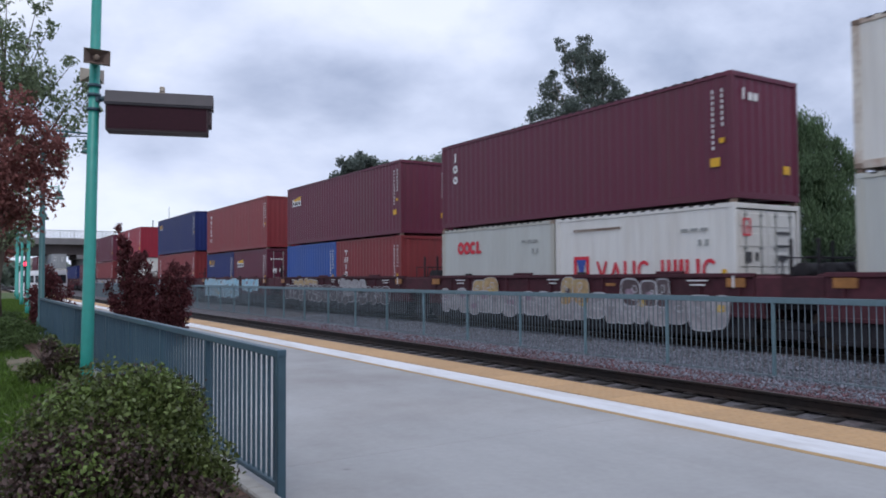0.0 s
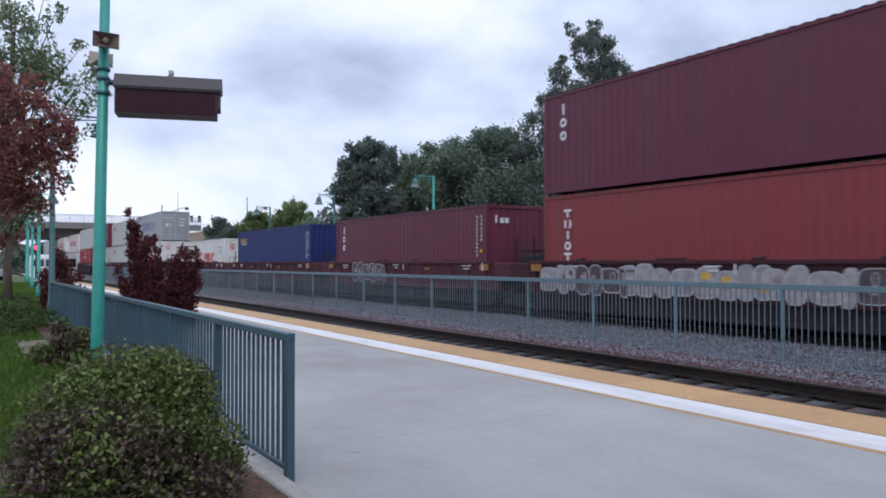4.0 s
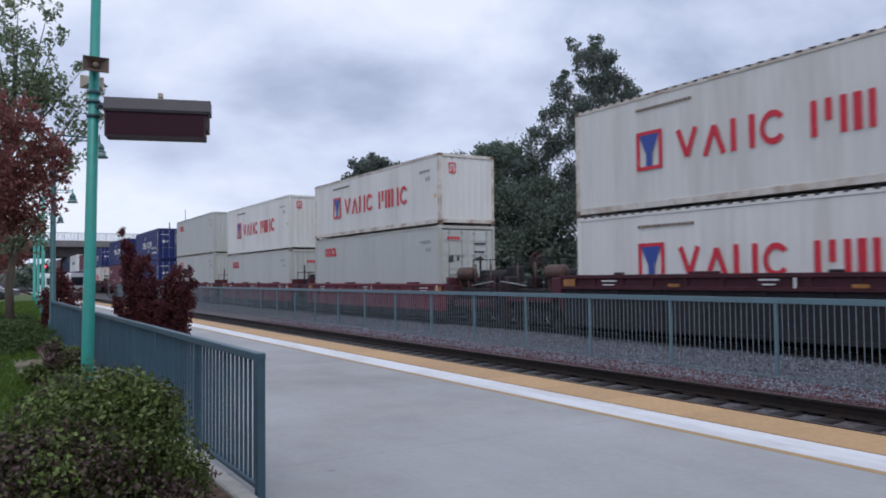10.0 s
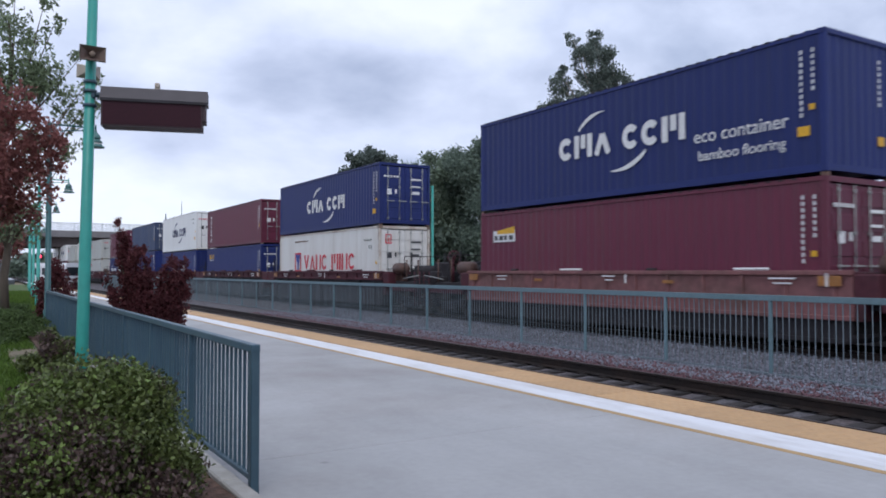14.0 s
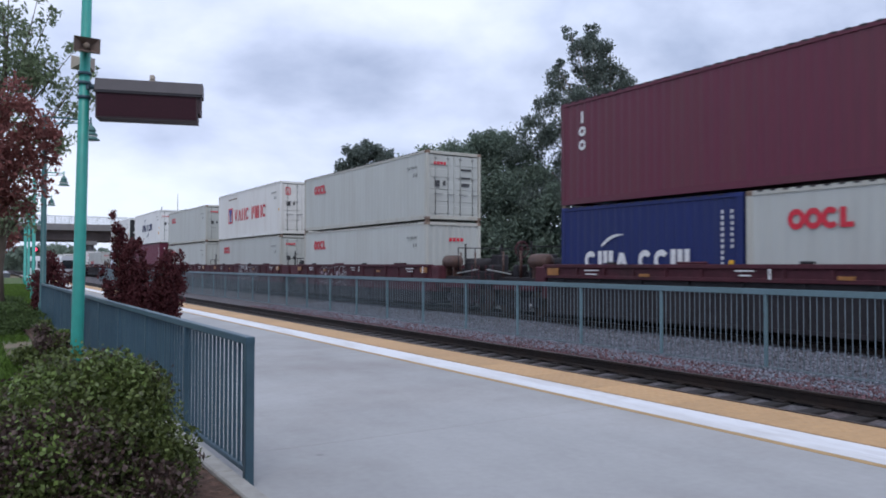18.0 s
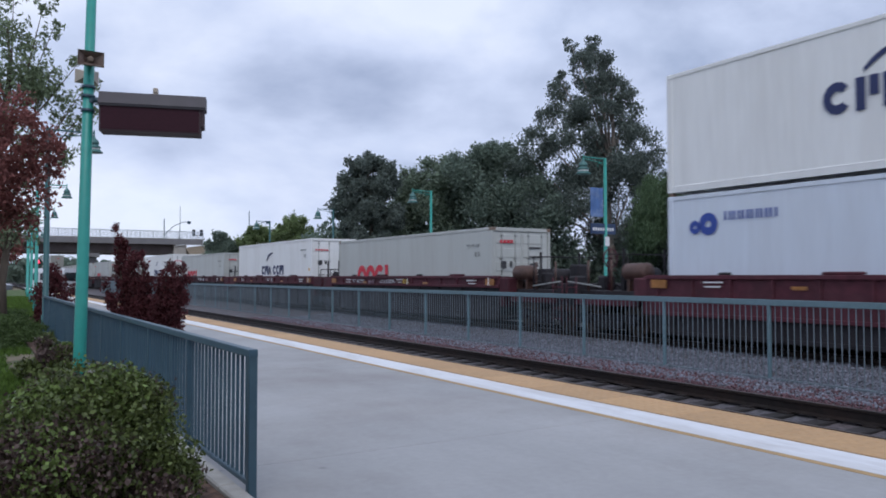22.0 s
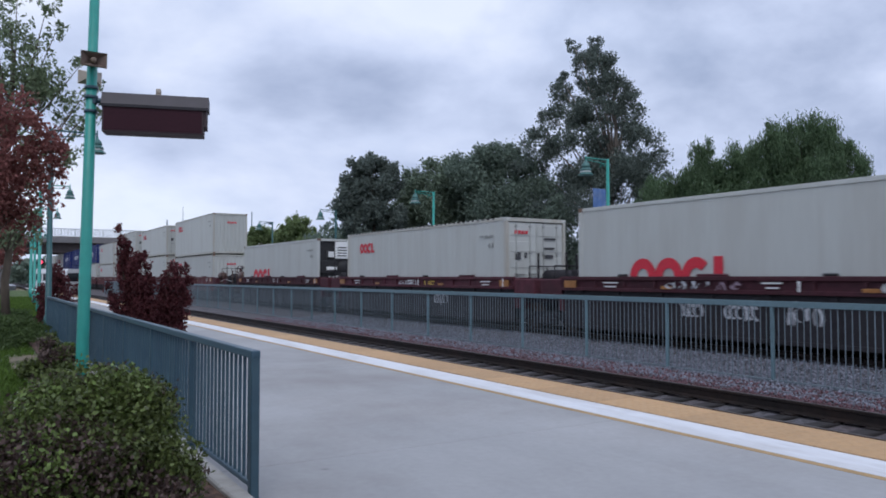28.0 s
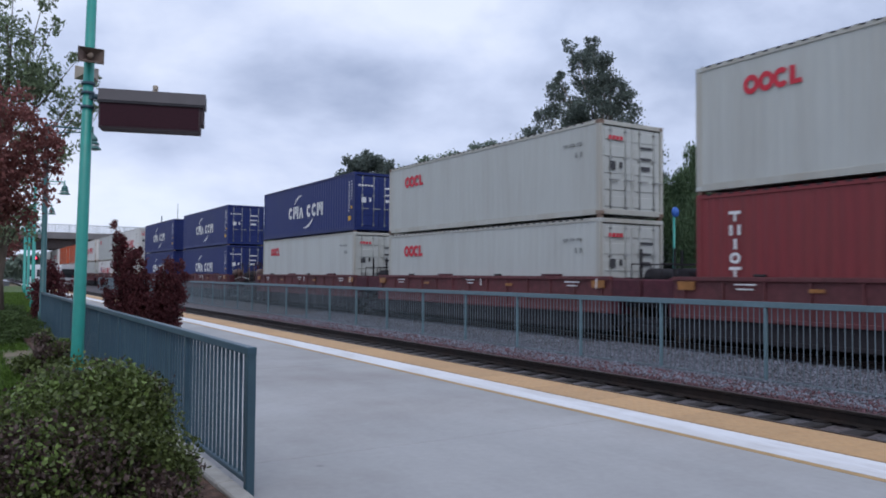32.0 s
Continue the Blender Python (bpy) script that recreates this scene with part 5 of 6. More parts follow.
            put("uncoupling_rod", cached("uncr", lambda: Shape().tube([(-0.1, 1.7, 1.22), (-0.1, 2.4, 1.3), (-0.12, 3.0, 1.36)], 0.022, 6).mesh("uncoupling_rod", M["greymark"])), None, c, m=fm)
            for k, (x, y, w, h) in enumerate(((0.5, 1.3, 0.35, 0.5), (1.3, 1.7, 0.5, 0.75), (0.7, 2.35, 0.4, 0.4))):
                put("brake_valve", cached(("bv", k), lambda x=x, y=y, w=w, h=h: Shape().box(x, y, 1.1, x + w, y + w * 0.9, 1.12 + h, 0.05).tube([(x + w / 2, y + w / 2, 1.1), (x + w / 2, y + 0.6, 1.3), (x + w, y + 0.9, 1.14)], 0.03, 6)
                    .mesh("brake_valve", M["under"])), None, c, m=fm)
        if end and near == 0:
            bw = Shape()
            bw.lathe([(0.24, -0.015), (0.275, -0.015), (0.275, 0.015), (0.24, 0.015), (0.24, -0.015)], (0.55, 2.0, 2.0), 16, "y")
            for k in range(4):
                t = k * math.pi / 4
                bw.tube([(0.55 - 0.25 * math.cos(t), 2.0, 2.0 - 0.25 * math.sin(t)), (0.55 + 0.25 * math.cos(t), 2.0, 2.0 + 0.25 * math.sin(t))], 0.012, 6)
            bw.tube([(0.55, 2.05, 1.1), (0.55, 2.05, 2.05)], 0.05, 8)
            put("brake_wheel", cached("bw", lambda: bw.mesh("brake_wheel", M["car"])), None, c, m=fm)
        if end or near == 0:
            yt = yb + sg * (1.75 if end else 1.13)
            fr, wh = truck_meshes()
            t = put("truck", fr, None, c, m=pose(CW / 2, yt, RAIL2))
            for q in (-0.89, 0.89):
                put("wheelset", wh, None, t, m=pose(0, q, 0.455))
        # reflector at the corner, amber
        put("reflector", cached("refl", lambda: Shape().box(-0.012, -0.24, 0, 0.0, 0.24, 0.2, 0.004).mesh("reflector", M["reflector"])), None, c, m=pose(-0.196, yb - sg * 0.42, 1.22 + dz))
    for k in range(2):
        put("reflector", cached("refl2", lambda: Shape().box(-0.012, -0.17, 0, 0.0, 0.17, 0.075, 0.004).mesh("reflector", M["reflector"])), None, c,
            m=pose(-0.20, -3.4 - 5.0 * k + rng.uniform(-0.3, 0.3), 1.22 + dz))
    for k in range(4):
        put("container_guide", cached(("guide", k % 2, idx in PINK), lambda q=k: Shape().box(-0.05, -0.42 if q % 2 else -0.14, 0, 0.08, 0.42 if q % 2 else 0.14, 0.06, 0.02).mesh("container_guide", M[("whitemark" if idx in PINK else "car") if q % 2 else "dark"])), None, c,
            m=pose(-0.14, -1.9 - 2.8 * k + rng.uniform(-0.3, 0.3), 1.53 + dz))
    mk = Shape()
    for u, z, w in ((1.2, 1.32, 0.9), (1.25, 1.22, 0.7), (6.0, 1.34, 0.8), (6.1, 1.24, 0.5), (11.0, 1.32, 1.0), (11.1, 1.22, 0.7)):
        mk.box(-0.01, -u - w * 0.6, z, 0, -u, z + 0.032)
    mk.box(-0.01, -6.88, 1.18, 0, -6.83, 1.4)
    mk.box(-0.01, -12.3, 1.18, 0, -12.25, 1.44)
    tagged(put("marking", cached("wm", lambda: mk.mesh("marking", M["whitemark"])), None, c, m=pose(-0.205, 0, 0.03 + dz)), kind="stuff")
    for y in (-0.3, -5.9, -6.3, -11.95):
        put("bolster", cached("bol", lambda: Shape().box(-0.04, -0.14, 0.19, CW + 0.04, 0.14, FLOOR, 0.01).mesh("bolster", M["under"])), None, c, m=pose(0, y, 0))
    for seed, u, ln, z in GRAF_UNITS.get(idx, ()):
        if not pl:
            put_tag(c, seed, u, ln * 0.45, 0.2, "tagpale" if seed % 2 else "palerim", -0.212, 1.22)
            put_tag(c, seed + 1, u + ln * 0.6, 0.55, 0.2, ACCENT[seed % 2], -0.213, 1.22)
            continue
        a, b, rim = graffiti_mesh(seed, ln)
        sq = pose(-0.212 - 0.004 * (seed % 3), -u, 0.62 + min(z, 0.0)) @ Matrix.Diagonal((1, 1, 0.95, 1))
        if idx < 18:
            tagged(put("graffiti", a, None, c, "sprayed graffiti", sq), kind="stuff")
        tagged(put("graffiti_outline", b, None, c, m=sq), kind="stuff")
        if rim:
            tagged(put("graffiti_accent", rim, None, c, m=sq), kind="stuff")
    for seed, u, ln in SKIRT_TAGS.get(idx, ()):
        put_tag(c, seed, u, ln, 0.5, "tagpale", -0.097, 0.52)
    MOVING.append((c, XT, off, 0.0))


GRAF_UNITS = {1: [(1, 0.3, 6.4, -0.4), (6, 6.4, 5.8, -0.4), (9, 2.2, 1.5, 0.32), (14, 6.6, 1.3, 0.3), (10, 8.9, 1.6, 0.3)], 2: [(5, 0.3, 11.5, -0.3), (4, 1.5, 3.0, 0.3), (8, 7.0, 2.6, 0.32)], 3: [(2, 0.3, 7.6, 0.05), (12, 0.3, 7.6, -0.4), (7, 8.4, 3.0, 0.12)], 4: [(10, 1.0, 2.0, 0.0), (15, 8.5, 3.0, 0.0)],
              5: [(21, 0.3, 4.6, -0.06), (16, 6.4, 4.8, -0.06), (15, 5.0, 1.4, 0.0)], 6: [(26, 0.1, 1.5, -0.04), (25, 1.6, 2.0, -0.1), (21, 3.4, 4.6, -0.06), (28, 7.6, 2.0, -0.06), (30, 9.6, 2.4, 0.0)], 7: [(25, 2.2, 3.2, 0.2)],
              9: [(30, 1.5, 3.0, 0.2)], 25: [(31, 2.6, 3.0, 0.1)], 26: [(35, 5.3, 3.6, 0.1)], 27: [(36, 7.0, 1.8, 0.2)], 28: [(40, 4.0, 4.0, 0.0)], 30: [(41, 2.0, 2.6, 0.2), (4, 4.7, 3.0, 0.2)],
              32: [(45, 6.5, 3.0, 0.2)], 38: [(46, 5.5, 3.2, 0.2)], 37: [(51, 3.5, 2.2, -0.35), (50, 8.6, 2.6, 0.0)], 36: [(51, 4.5, 3.0, 0.2)], 41: [(55, 7.2, 4.2, -0.1)]}

SKIRT_TAGS = {36: [(63, 4.9, 0.7)], 37: [(60, 3.75, 0.7), (61, 5.1, 0.85), (62, 6.55, 0.8)], 38: [(64, 8.0, 0.8)]}

# off: place of the unit's far end along the track at the start; top and bottom loads: size, colour, mark, leading end
G_, W_ = ("s", "grey", "rings"), ("h", "white", "emblem")
TRAIN = [
    (8.35, ["h", "white", "emblem", "w"], ["h", "grey", "rings", "w"]),
    (23.26, ["h", "maroon", "triple", "w"], [["s", "grey", "rings", "w"], ["s", "white", "emblem", "d"]]),
    (38.46, ["h", "maroon", "badge", "w"], [["s", "azure", "plain", "w"], ["s", "brown", "vertical", "w"]]),
    (53.80, ["h", "brown", "vertical", "w"], [["s", "navy", "plate", "w"], ["s", "maroon", "badge", "d"]]),
    (69.20, ["h", "navy", "plate", "w"], ["h", "brown", "vertical", "w"]),
    (88.90, ["h", "red", "globe", "w"], ["h", "white", "emblem", "w"]),
    (104.2, ["h", "maroon", "triple", "w"], ["h", "brown", "vertical", "w"]),
    (119.4, None, ["h", "maroon", "triple", "w"]),
    (134.8, None, ["h", "navy", "plate", "w"]),
    (150.1, None, ["s", "white", "emblem", "w"]),
    (169.8, ["s", "five", "five", "d"], ["h", "white", "emblem", "w"]),
    (185.4, ["s", "grey", "rings", "w"], ["h", "grey", "rings", "w"]),
    (200.9, ["h", "maroon", "badge", "w"], ["h", "grey", "rings", "w"]),
    (216.5, ["h", "grey", "rings", "w"], ["h", "red", "globe", "w"]),
    (231.9, ["h", "white", "emblem", "w"], ["s", "white", "emblem", "d"]),
    (251.6, ["s", "white", "emblem", "w"], ["h", "grey", "rings", "d"]),
    (267.5, ["h", "white", "emblem", "w"], ["s", "grey", "rings", "w"]),
    (283.2, ["h", "grey", "rings", "w"], ["h", "grey", "rings", "w"]),
    (303.1, ["h", "navy", "arc_eco", "d"], ["h", "navy", "plate", "d"]),
    (322.7, ["h", "navy", "arc_eco", "w"], ["h", "maroon", "badge", "d"]),
    (342.4, ["s", "navy", "arc", "d"], ["h", "white", "emblem", "d"]),
    (357.9, ["s", "maroon", "vertical", "d"], ["s", "navy", "plate", "d"]),
    (373.4, ["h", "clean", "arc", "d"], ["s", "navy", "arc", "w"]),
    (389.1, ["s", "faded", "plain", "d"], ["h", "navy", "plate", "w"]),
    (404.6, ["h", "maroon", "triple", "w"], [["s", "navy", "arc", "w"], ["s", "grey", "rings", "d"]]),
    (424.4, ["s", "grey", "rings", "d"], ["s", "grey", "rings", "w"]),
    (440.1, ["h", "white", "emblem", "d"], ["s", "grey", "rings", "d"]),
    (455.6, ["s", "grey", "rings", "d"], ["s", "grey", "rings", "w"]),
    (471.3, ["h", "clean", "arc", "d"], ["h", "maroon", "triple", "w"]),
    (486.9, ["h", "clean", "arc", "r"], ["h", "cool", "crest", "r"]),
    (506.5, None, ["s", "grey", "rings_low", "d"]),
    (522.1, None, ["h", "clean", "arc_low", "d"]),
    (537.7, None, ["s", "grey", "rings_low", "d"]),
    (553.2, None, ["h", "clean", "arc_low", "d"]),
    (568.9, None, ["h", "grey", "rings_low", "d"]),
    (588.5, None, ["h", "grey", "rings_low", "d"]),
    (604.0, None, ["h", "grey", "rings_low", "d"]),
    (619.5, None, ["h", "grey", "rings_low", "d"]),
    (635.1, None, ["h", "grey", "rings", "d"]),
    (650.8, None, ["h", "grey", "rings_low", "r"]),
    (670.4, ["h", "grey", "rings", "w"], ["s", "grey", "rings", "w"]),
    (686.0, ["s", "grey", "rings", "d"], ["h", "grey", "rings", "d"]),
    (701.4, ["h", "grey", "rings", "d"], ["h", "brown", "vertical", "d"]),
    (716.8, ["s", "grey", "rings", "d"], ["s", "grey", "rings", "d"]),
    (732.3, ["s", "navy", "arc", "d"], ["h", "grey", "rings", "d"]),
    (751.8, ["s", "navy", "arc", "d"], ["h", "navy", "arc", "d"]),
    (767.4, ["s", "navy", "arc", "w"], ["h", "navy", "arc", "w"]),
    (782.9, ["h", "white", "emblem", "d"], ["s", "white", "emblem", "w"]),
    (798.4, ["h", "grey", "rings", "w"], ["s", "white", "emblem", "w"]),
    (813.9, ["h", "white", "emblem", "w"], ["s", "grey", "rings", "w"]),
    (833.6, ["h", "orange", "vertical", "w"], ["s", "white", "emblem", "w"]),
    (849.1, ["h", "orange", "vertical", "w"], ["s", "white", "emblem", "w"]),
    (864.6, ["h", "white", "emblem", "w"], ["s", "orange", "triple", "w"]),
    (880.1, ["h", "grey", "rings", "w"], ["s", "white", "emblem", "w"]),
    (895.6, ["h", "navy", "plate", "w"], ["s", "brown", "triple", "w"]),
]
for i, (off, top, low) in enumerate(TRAIN):
    gap_far = TRAIN[i + 1][0] - off > 17 if i + 1 < len(TRAIN) else True
    gap_near = off - TRAIN[i - 1][0] > 17 if i else True
    well_car(off, gap_near, gap_far, i)
    if isinstance(low[0], list):
        container(*low[0], L20, off, FLOOR)
        container(*low[1], L20, off - (L40 - L20), FLOOR)
        zt = FLOOR + HS[low[0][0]] + 0.085
    else:
        container(*low, L40, off, FLOOR)
        zt = FLOOR + HS[low[0]] + 0.085
    if top:
        container(*top, L40, off, zt)

# ---------------------------------------------------------------- lamps, signs, loudspeakers


def bell_lamp(x, y, h, arm, pole_mat="teal", banner=False, base=0.0, k=0.85):
    t = thing("street_lamp", "teal-painted station lamp post with a hanging bell-shaped lantern", "street lamp", pose(x, y, base), group="station lamps")
    put("pole", Shape().tube([(0, 0, 0), (0, 0, 0.5), (0, 0, 0.52), (0, 0, h)], [0.11, 0.10, 0.075, 0.06], 12), M[pole_mat], t)
    put("base_plate", Shape().box(-0.16, -0.16, 0, 0.16, 0.16, 0.03, 0.008), M[pole_mat], t)
    a = Shape().tube([(0, 0, h - 0.03), (arm, 0, h - 0.03)], 0.024, 8).tube([(0, 0, h - 0.2), (arm, 0, h - 0.1)], 0.016, 6)
    a.tube([(arm, 0, h + 0.06), (arm, 0, h - 0.14)], 0.02, 6)
    for w in range(5):
        q = w / 4 * math.pi
        a.tube([(arm * 0.25 + 0.1 * math.cos(q), 0, h - 0.3 + 0.1 * math.sin(q)), (arm * 0.25 + 0.1 * math.cos(q + 0.8), 0, h - 0.3 + 0.1 * math.sin(q + 0.8))], 0.01, 5)
    put("arm", a, M[pole_mat], t)
    prof = [(0.02, 0), (0.05, -0.02), (0.06, -0.10), (0.15, -0.17), (0.19, -0.27), (0.2, -0.33), (0.17, -0.34), (0.17, -0.38), (0.24, -0.42), (0.26, -0.50), (0.22, -0.51), (0.22, -0.56), (0.34, -0.66), (0.34, -0.69), (0.02, -0.66)]
    put("lantern", Shape().lathe([(r * k, q * k) for r, q in prof], (arm, 0, h - 0.1), 16), M["lamp_metal"], t)
    put("lantern_glass", Shape().lathe([(0.235 * k, -0.505 * k), (0.24 * k, -0.565 * k)], (arm, 0, h - 0.1), 16), M["lampglass"], t)
    if banner:
        put("banner", Shape().box(-0.75, -0.01, h - 2.25, -0.12, 0.01, h - 1.15, 0.003), M["bannerblue"], t, "blue and white cloth banner")
        put("name_board", Shape().box(-0.75, -0.03, h - 2.9, 0.5, 0.03, h - 2.5, 0.008), M["boardnavy"], t, "blue station board")
        b = Shape()
        for w in range(9):
            b.box(-0.66 + w * 0.12, -0.036, h - 2.77, -0.58 + w * 0.12, -0.03, h - 2.66)
        put("board_bars", b, M["signwhite"], t)
        put("notice", Shape().box(-0.1, -0.09, h - 3.35, 0.12, -0.07, h - 3.0, 0.004), M["signwhite"], t)
    return t


for k, (x, y) in enumerate(((20.5, 21.5), (20.5, 34.5), (20.5, 47.3), (20.5, 60.1))):
    bell_lamp(x, y, 6.0, -1.1, "teal" if k < 2 else "lampdark", banner=(k == 0))
for x, y in ((1.67, 22.4), (2.3, 36.0), (2.86, 48.7), (3.4, 61.5), (4.0, 74.0)):
    bell_lamp(x, y, 5.4, 1.1, "lampdark" if y < 23 else "teal", k=0.66)

sp = thing("sign_pole", "teal steel pole with two horn loudspeakers", "pole", pose(1.185, 10.5, 0, 0, 0.9))
put("pole", Shape().tube([(0, 0, 0), (0, 0, 0.6), (0.0, 0, 6.4)], [0.085, 0.075, 0.054], 16), M["teal"], sp)
put("base_plate", Shape().box(-0.17, -0.17, 0, 0.17, 0.17, 0.12, 0.01), M["teal"], sp)
for k, (dx, dy, dz, w) in enumerate(((-0.01, -0.12, 4.21, 0.30), (0.0, 0.12, 4.08, 0.28))):
    h = Shape()
    q = w / 2
    for a, b in (((q, q * 0.62, 0.0), (q, q * 0.62, 0.02)), ((q, q * 0.62, 0.02), (0.05, 0.04, 0.16)), ((0.05, 0.04, 0.16), (0.05, 0.04, 0.24))):
        v = [(sx * a[0], a[2], sz * a[1]) for sx, sz in ((-1, -1), (1, -1), (1, 1), (-1, 1))] + [(sx * b[0], b[2], sz * b[1]) for sx, sz in ((-1, -1), (1, -1), (1, 1), (-1, 1))]
        h.add(v, [(i, (i + 1) % 4, 4 + (i + 1) % 4, 4 + i) for i in range(4)])
    sg = -1 if k == 0 else 1
    horn = put("loudspeaker", h, M["beige"], sp, "beige horn loudspeaker", pose(dx, dy - (0.12 if k == 0 else -0.12), dz, 0, 0, 0 if k == 0 else 180))
    t = Shape()
    v = [(sx * q * 0.93, 0.004, sz * q * 0.55) for sx, sz in ((-1, -1), (1, -1), (1, 1), (-1, 1))] + [(sx * 0.04, 0.10, sz * 0.03) for sx, sz in ((-1, -1), (1, -1), (1, 1), (-1, 1))]
    t.add(v, [(i, (i + 1) % 4, 4 + (i + 1) % 4, 4 + i) for i in range(4)] + [(4, 5, 6, 7)])
    put("horn_mouth", t, M["hornin"], horn)
    put("driver", Shape().lathe([(0.0, 0.02), (0.035, 0.02), (0.04, 0.06), (0.0, 0.07)], (0, 0, 0), 12, "y"), M["rusty"], horn)
    put("speaker_bracket", Shape().box(-0.03, 0.0, -0.02, 0.03, 0.14, 0.02, 0.005), M["beige"], sp, "", pose(dx, dy if k == 0 else dy - 0.14, dz - 0.02))
put("cap_light", Shape().lathe([(0.0, 0.12), (0.05, 0.1), (0.06, 0.0)], (0, 0, 4.36), 10), M["signwhite"], sp)
for z in (3.60, 3.78, 3.9):
    put("clamp_band", Shape().lathe([(0.068, -0.02), (0.082, -0.02), (0.082, 0.02), (0.068, 0.02)], (0, 0, z), 14), M["slate"], sp)
led = thing("train_information_sign", "bronze electronic departure sign, dark face under a grey hood", "sign", pose(1.21, 10.5, 0, 0, 0, -17))
x0, x1, z0, z1 = 0.19, 1.46, 3.33, 3.83
case = Shape()
prof = [(-0.17, z0 + 0.0), (0.15, z0), (0.17, z1 - 0.16), (-0.17, z1 - 0.16)]
v = [(x, y, z) for x in (x0, x1 - 0.06) for y, z in prof]
case.add(v, [(0, 1, 2, 3)[::-1], (4, 5, 6, 7), (0, 4, 7, 3)[::-1], (1, 2, 6, 5)[::-1], (0, 1, 5, 4)[::-1], (3, 7, 6, 2)[::-1]])
case.box(x1 - 0.061, -0.16, z0 + 0.1, x1 - 0.02, 0.14, z1 - 0.16, 0.006)
put("case", case, M["signbox"], led)
put("led_face", Shape().box(x0 + 0.02, -0.178, z0 + 0.02, x1 - 0.08, -0.169, z1 - 0.17), M["led"], led, "dark red-tinted display window")
hood = Shape()
prof = [(-0.21, z1 - 0.16), (-0.12, z1), (0.14, z1), (0.2, z1 - 0.16)]
v = [(x, y, z) for x in (x0 - 0.01, x1) for y, z in prof]
hood.add(v, [(0, 1, 2, 3)[::-1], (4, 5, 6, 7), (0, 4, 5, 1)[::-1][::-1], (1, 5, 6, 2), (2, 6, 7, 3), (3, 7, 4, 0)])
put("hood", hood, M["signroof"], led)
put("hood_ridge", Shape().box(x0 - 0.012, -0.2, z1 - 0.19, x1 + 0.004, -0.175, z1 - 0.155, 0.004), M["signroof"], led)
put("sensor", Shape().box(0.80, -0.03, z1, 0.87, 0.04, z1 + 0.035, 0.004).box(0.805, -0.04, z1 + 0.035, 0.865, 0.05, z1 + 0.10, 0.01), M["beige"], led, "small grey light sensor")
put("bracket", Shape().tube([(0.06, 0, z1 - 0.09), (x0 + 0.02, 0, z1 - 0.09)], 0.035, 10).box(0.05, -0.05, z1 - 0.14, 0.1, 0.05, z1 - 0.04, 0.008), M["slate"], led)

for y, top, mt, nm in ((18.06, 3.75, "signblue", "round"), (15.57, 3.7, "signwhite", "square")):
    s = thing("platform_sign", "small %s sign on a thin teal post" % ("round blue" if nm == "round" else "square white"), "sign", pose(20.5, y, 0))
    put("post", Shape().tube([(0, 0, 0), (0, 0, top - 0.1)], 0.045, 8), M["teal"], s)
    if nm == "round":
        put("sign_face", Shape().lathe([(0.0, -0.02), (0.17, -0.02), (0.17, 0.02), (0.0, 0.02)], (0, -0.06, top), 18, "y"), M[mt], s)
    else:
        put("sign_face", Shape().box(-0.17, -0.07, top - 0.2, 0.17, -0.05, top + 0.2, 0.005), M[mt], s)
        put("sign_bar", Shape().box(-0.05, -0.076, top - 0.1, 0.05, -0.071, top + 0.12), M["darkmark"], s)

# ---------------------------------------------------------------- overpass and distance
br = thing("overpass", "grey concrete road overpass crossing the tracks", "bridge")
put("deck", Shape().box(-60, 165, 8.1, 36, 179, 9.2, 0.05), M["girder"], br)
for k in range(5):
    put("girder", Shape().box(-60, 165.6 + k * 2.9, 6.2, 35.6, 166.3 + k * 2.9, 8.1, 0.05), M["girder"], br)
put("parapet", Shape().box(-60, 164.3, 8.15, 41.5, 164.7, 9.4, 0.03), M["bridge"], br)
for k in range(41):
    put("fence_post", cached("bfp", lambda: Shape().box(-0.06, -0.05, 0, 0.06, 0.05, 1.5).mesh("fence_post", M["bridgerail"])), None, br, m=pose(-58.5 + k * 2.5, 164.5, 9.4))
wire = Shape()
for k in range(406):
    wire.box(-60 + k * 0.25, 164.48, 9.4, -60 + k * 0.25 + 0.09, 164.5, 10.85)
wire.box(-60, 164.46, 10.82, 41.5, 164.52, 10.94)
tagged(put("fence_mesh", wire, M["bridgerail"], br, "pale wire safety fence"), kind="stuff")
for x in (4.0, 20.5):
    for y in (167, 172, 177):
        put("pier", Shape().tube([(x, y, -0.7), (x, y, 6.0)], 0.7, 14), M["bridge"], br)
    put("pier_cap", Shape().box(x - 1.0, 165.2, 5.4, x + 1.0, 178.6, 6.19, 0.05), M["bridge"], br)
put("abutment", Shape().box(35.65, 164.8, -0.6, 38.2, 179, 8.1, 0.05), M["abut"], br)
emb = quad_strip(38, 120, 140, 200, -0.6, 40, 24, lambda x, y: 9.4 * max(0, min(1, 1 - (abs(y - 172) - 7) / 22)) * min(1, 0.85 + (x - 38) / 60) + 0.4 * noise.noise((x * 0.2, y * 0.2, 1)))
tagged(put("embankment", emb, M["earth"]), "dry tan road embankment rising to the overpass", "embankment", kind="structure")
cl = []
rng_e = random.Random(5)
for k in range(26):
    cl.append(((rng_e.uniform(40, 60), rng_e.uniform(146, 160), rng_e.uniform(3.5, 7.5)), (1.6, 1.2, 0.8)))
brush = put("dry_brush", leaves(cl, 6000, 0.3, 80))
brush.data.materials.append(M["leaf_dark"])
tagged(brush, "scrubby grey-green brush on the road embankment", "brush", kind="stuff")
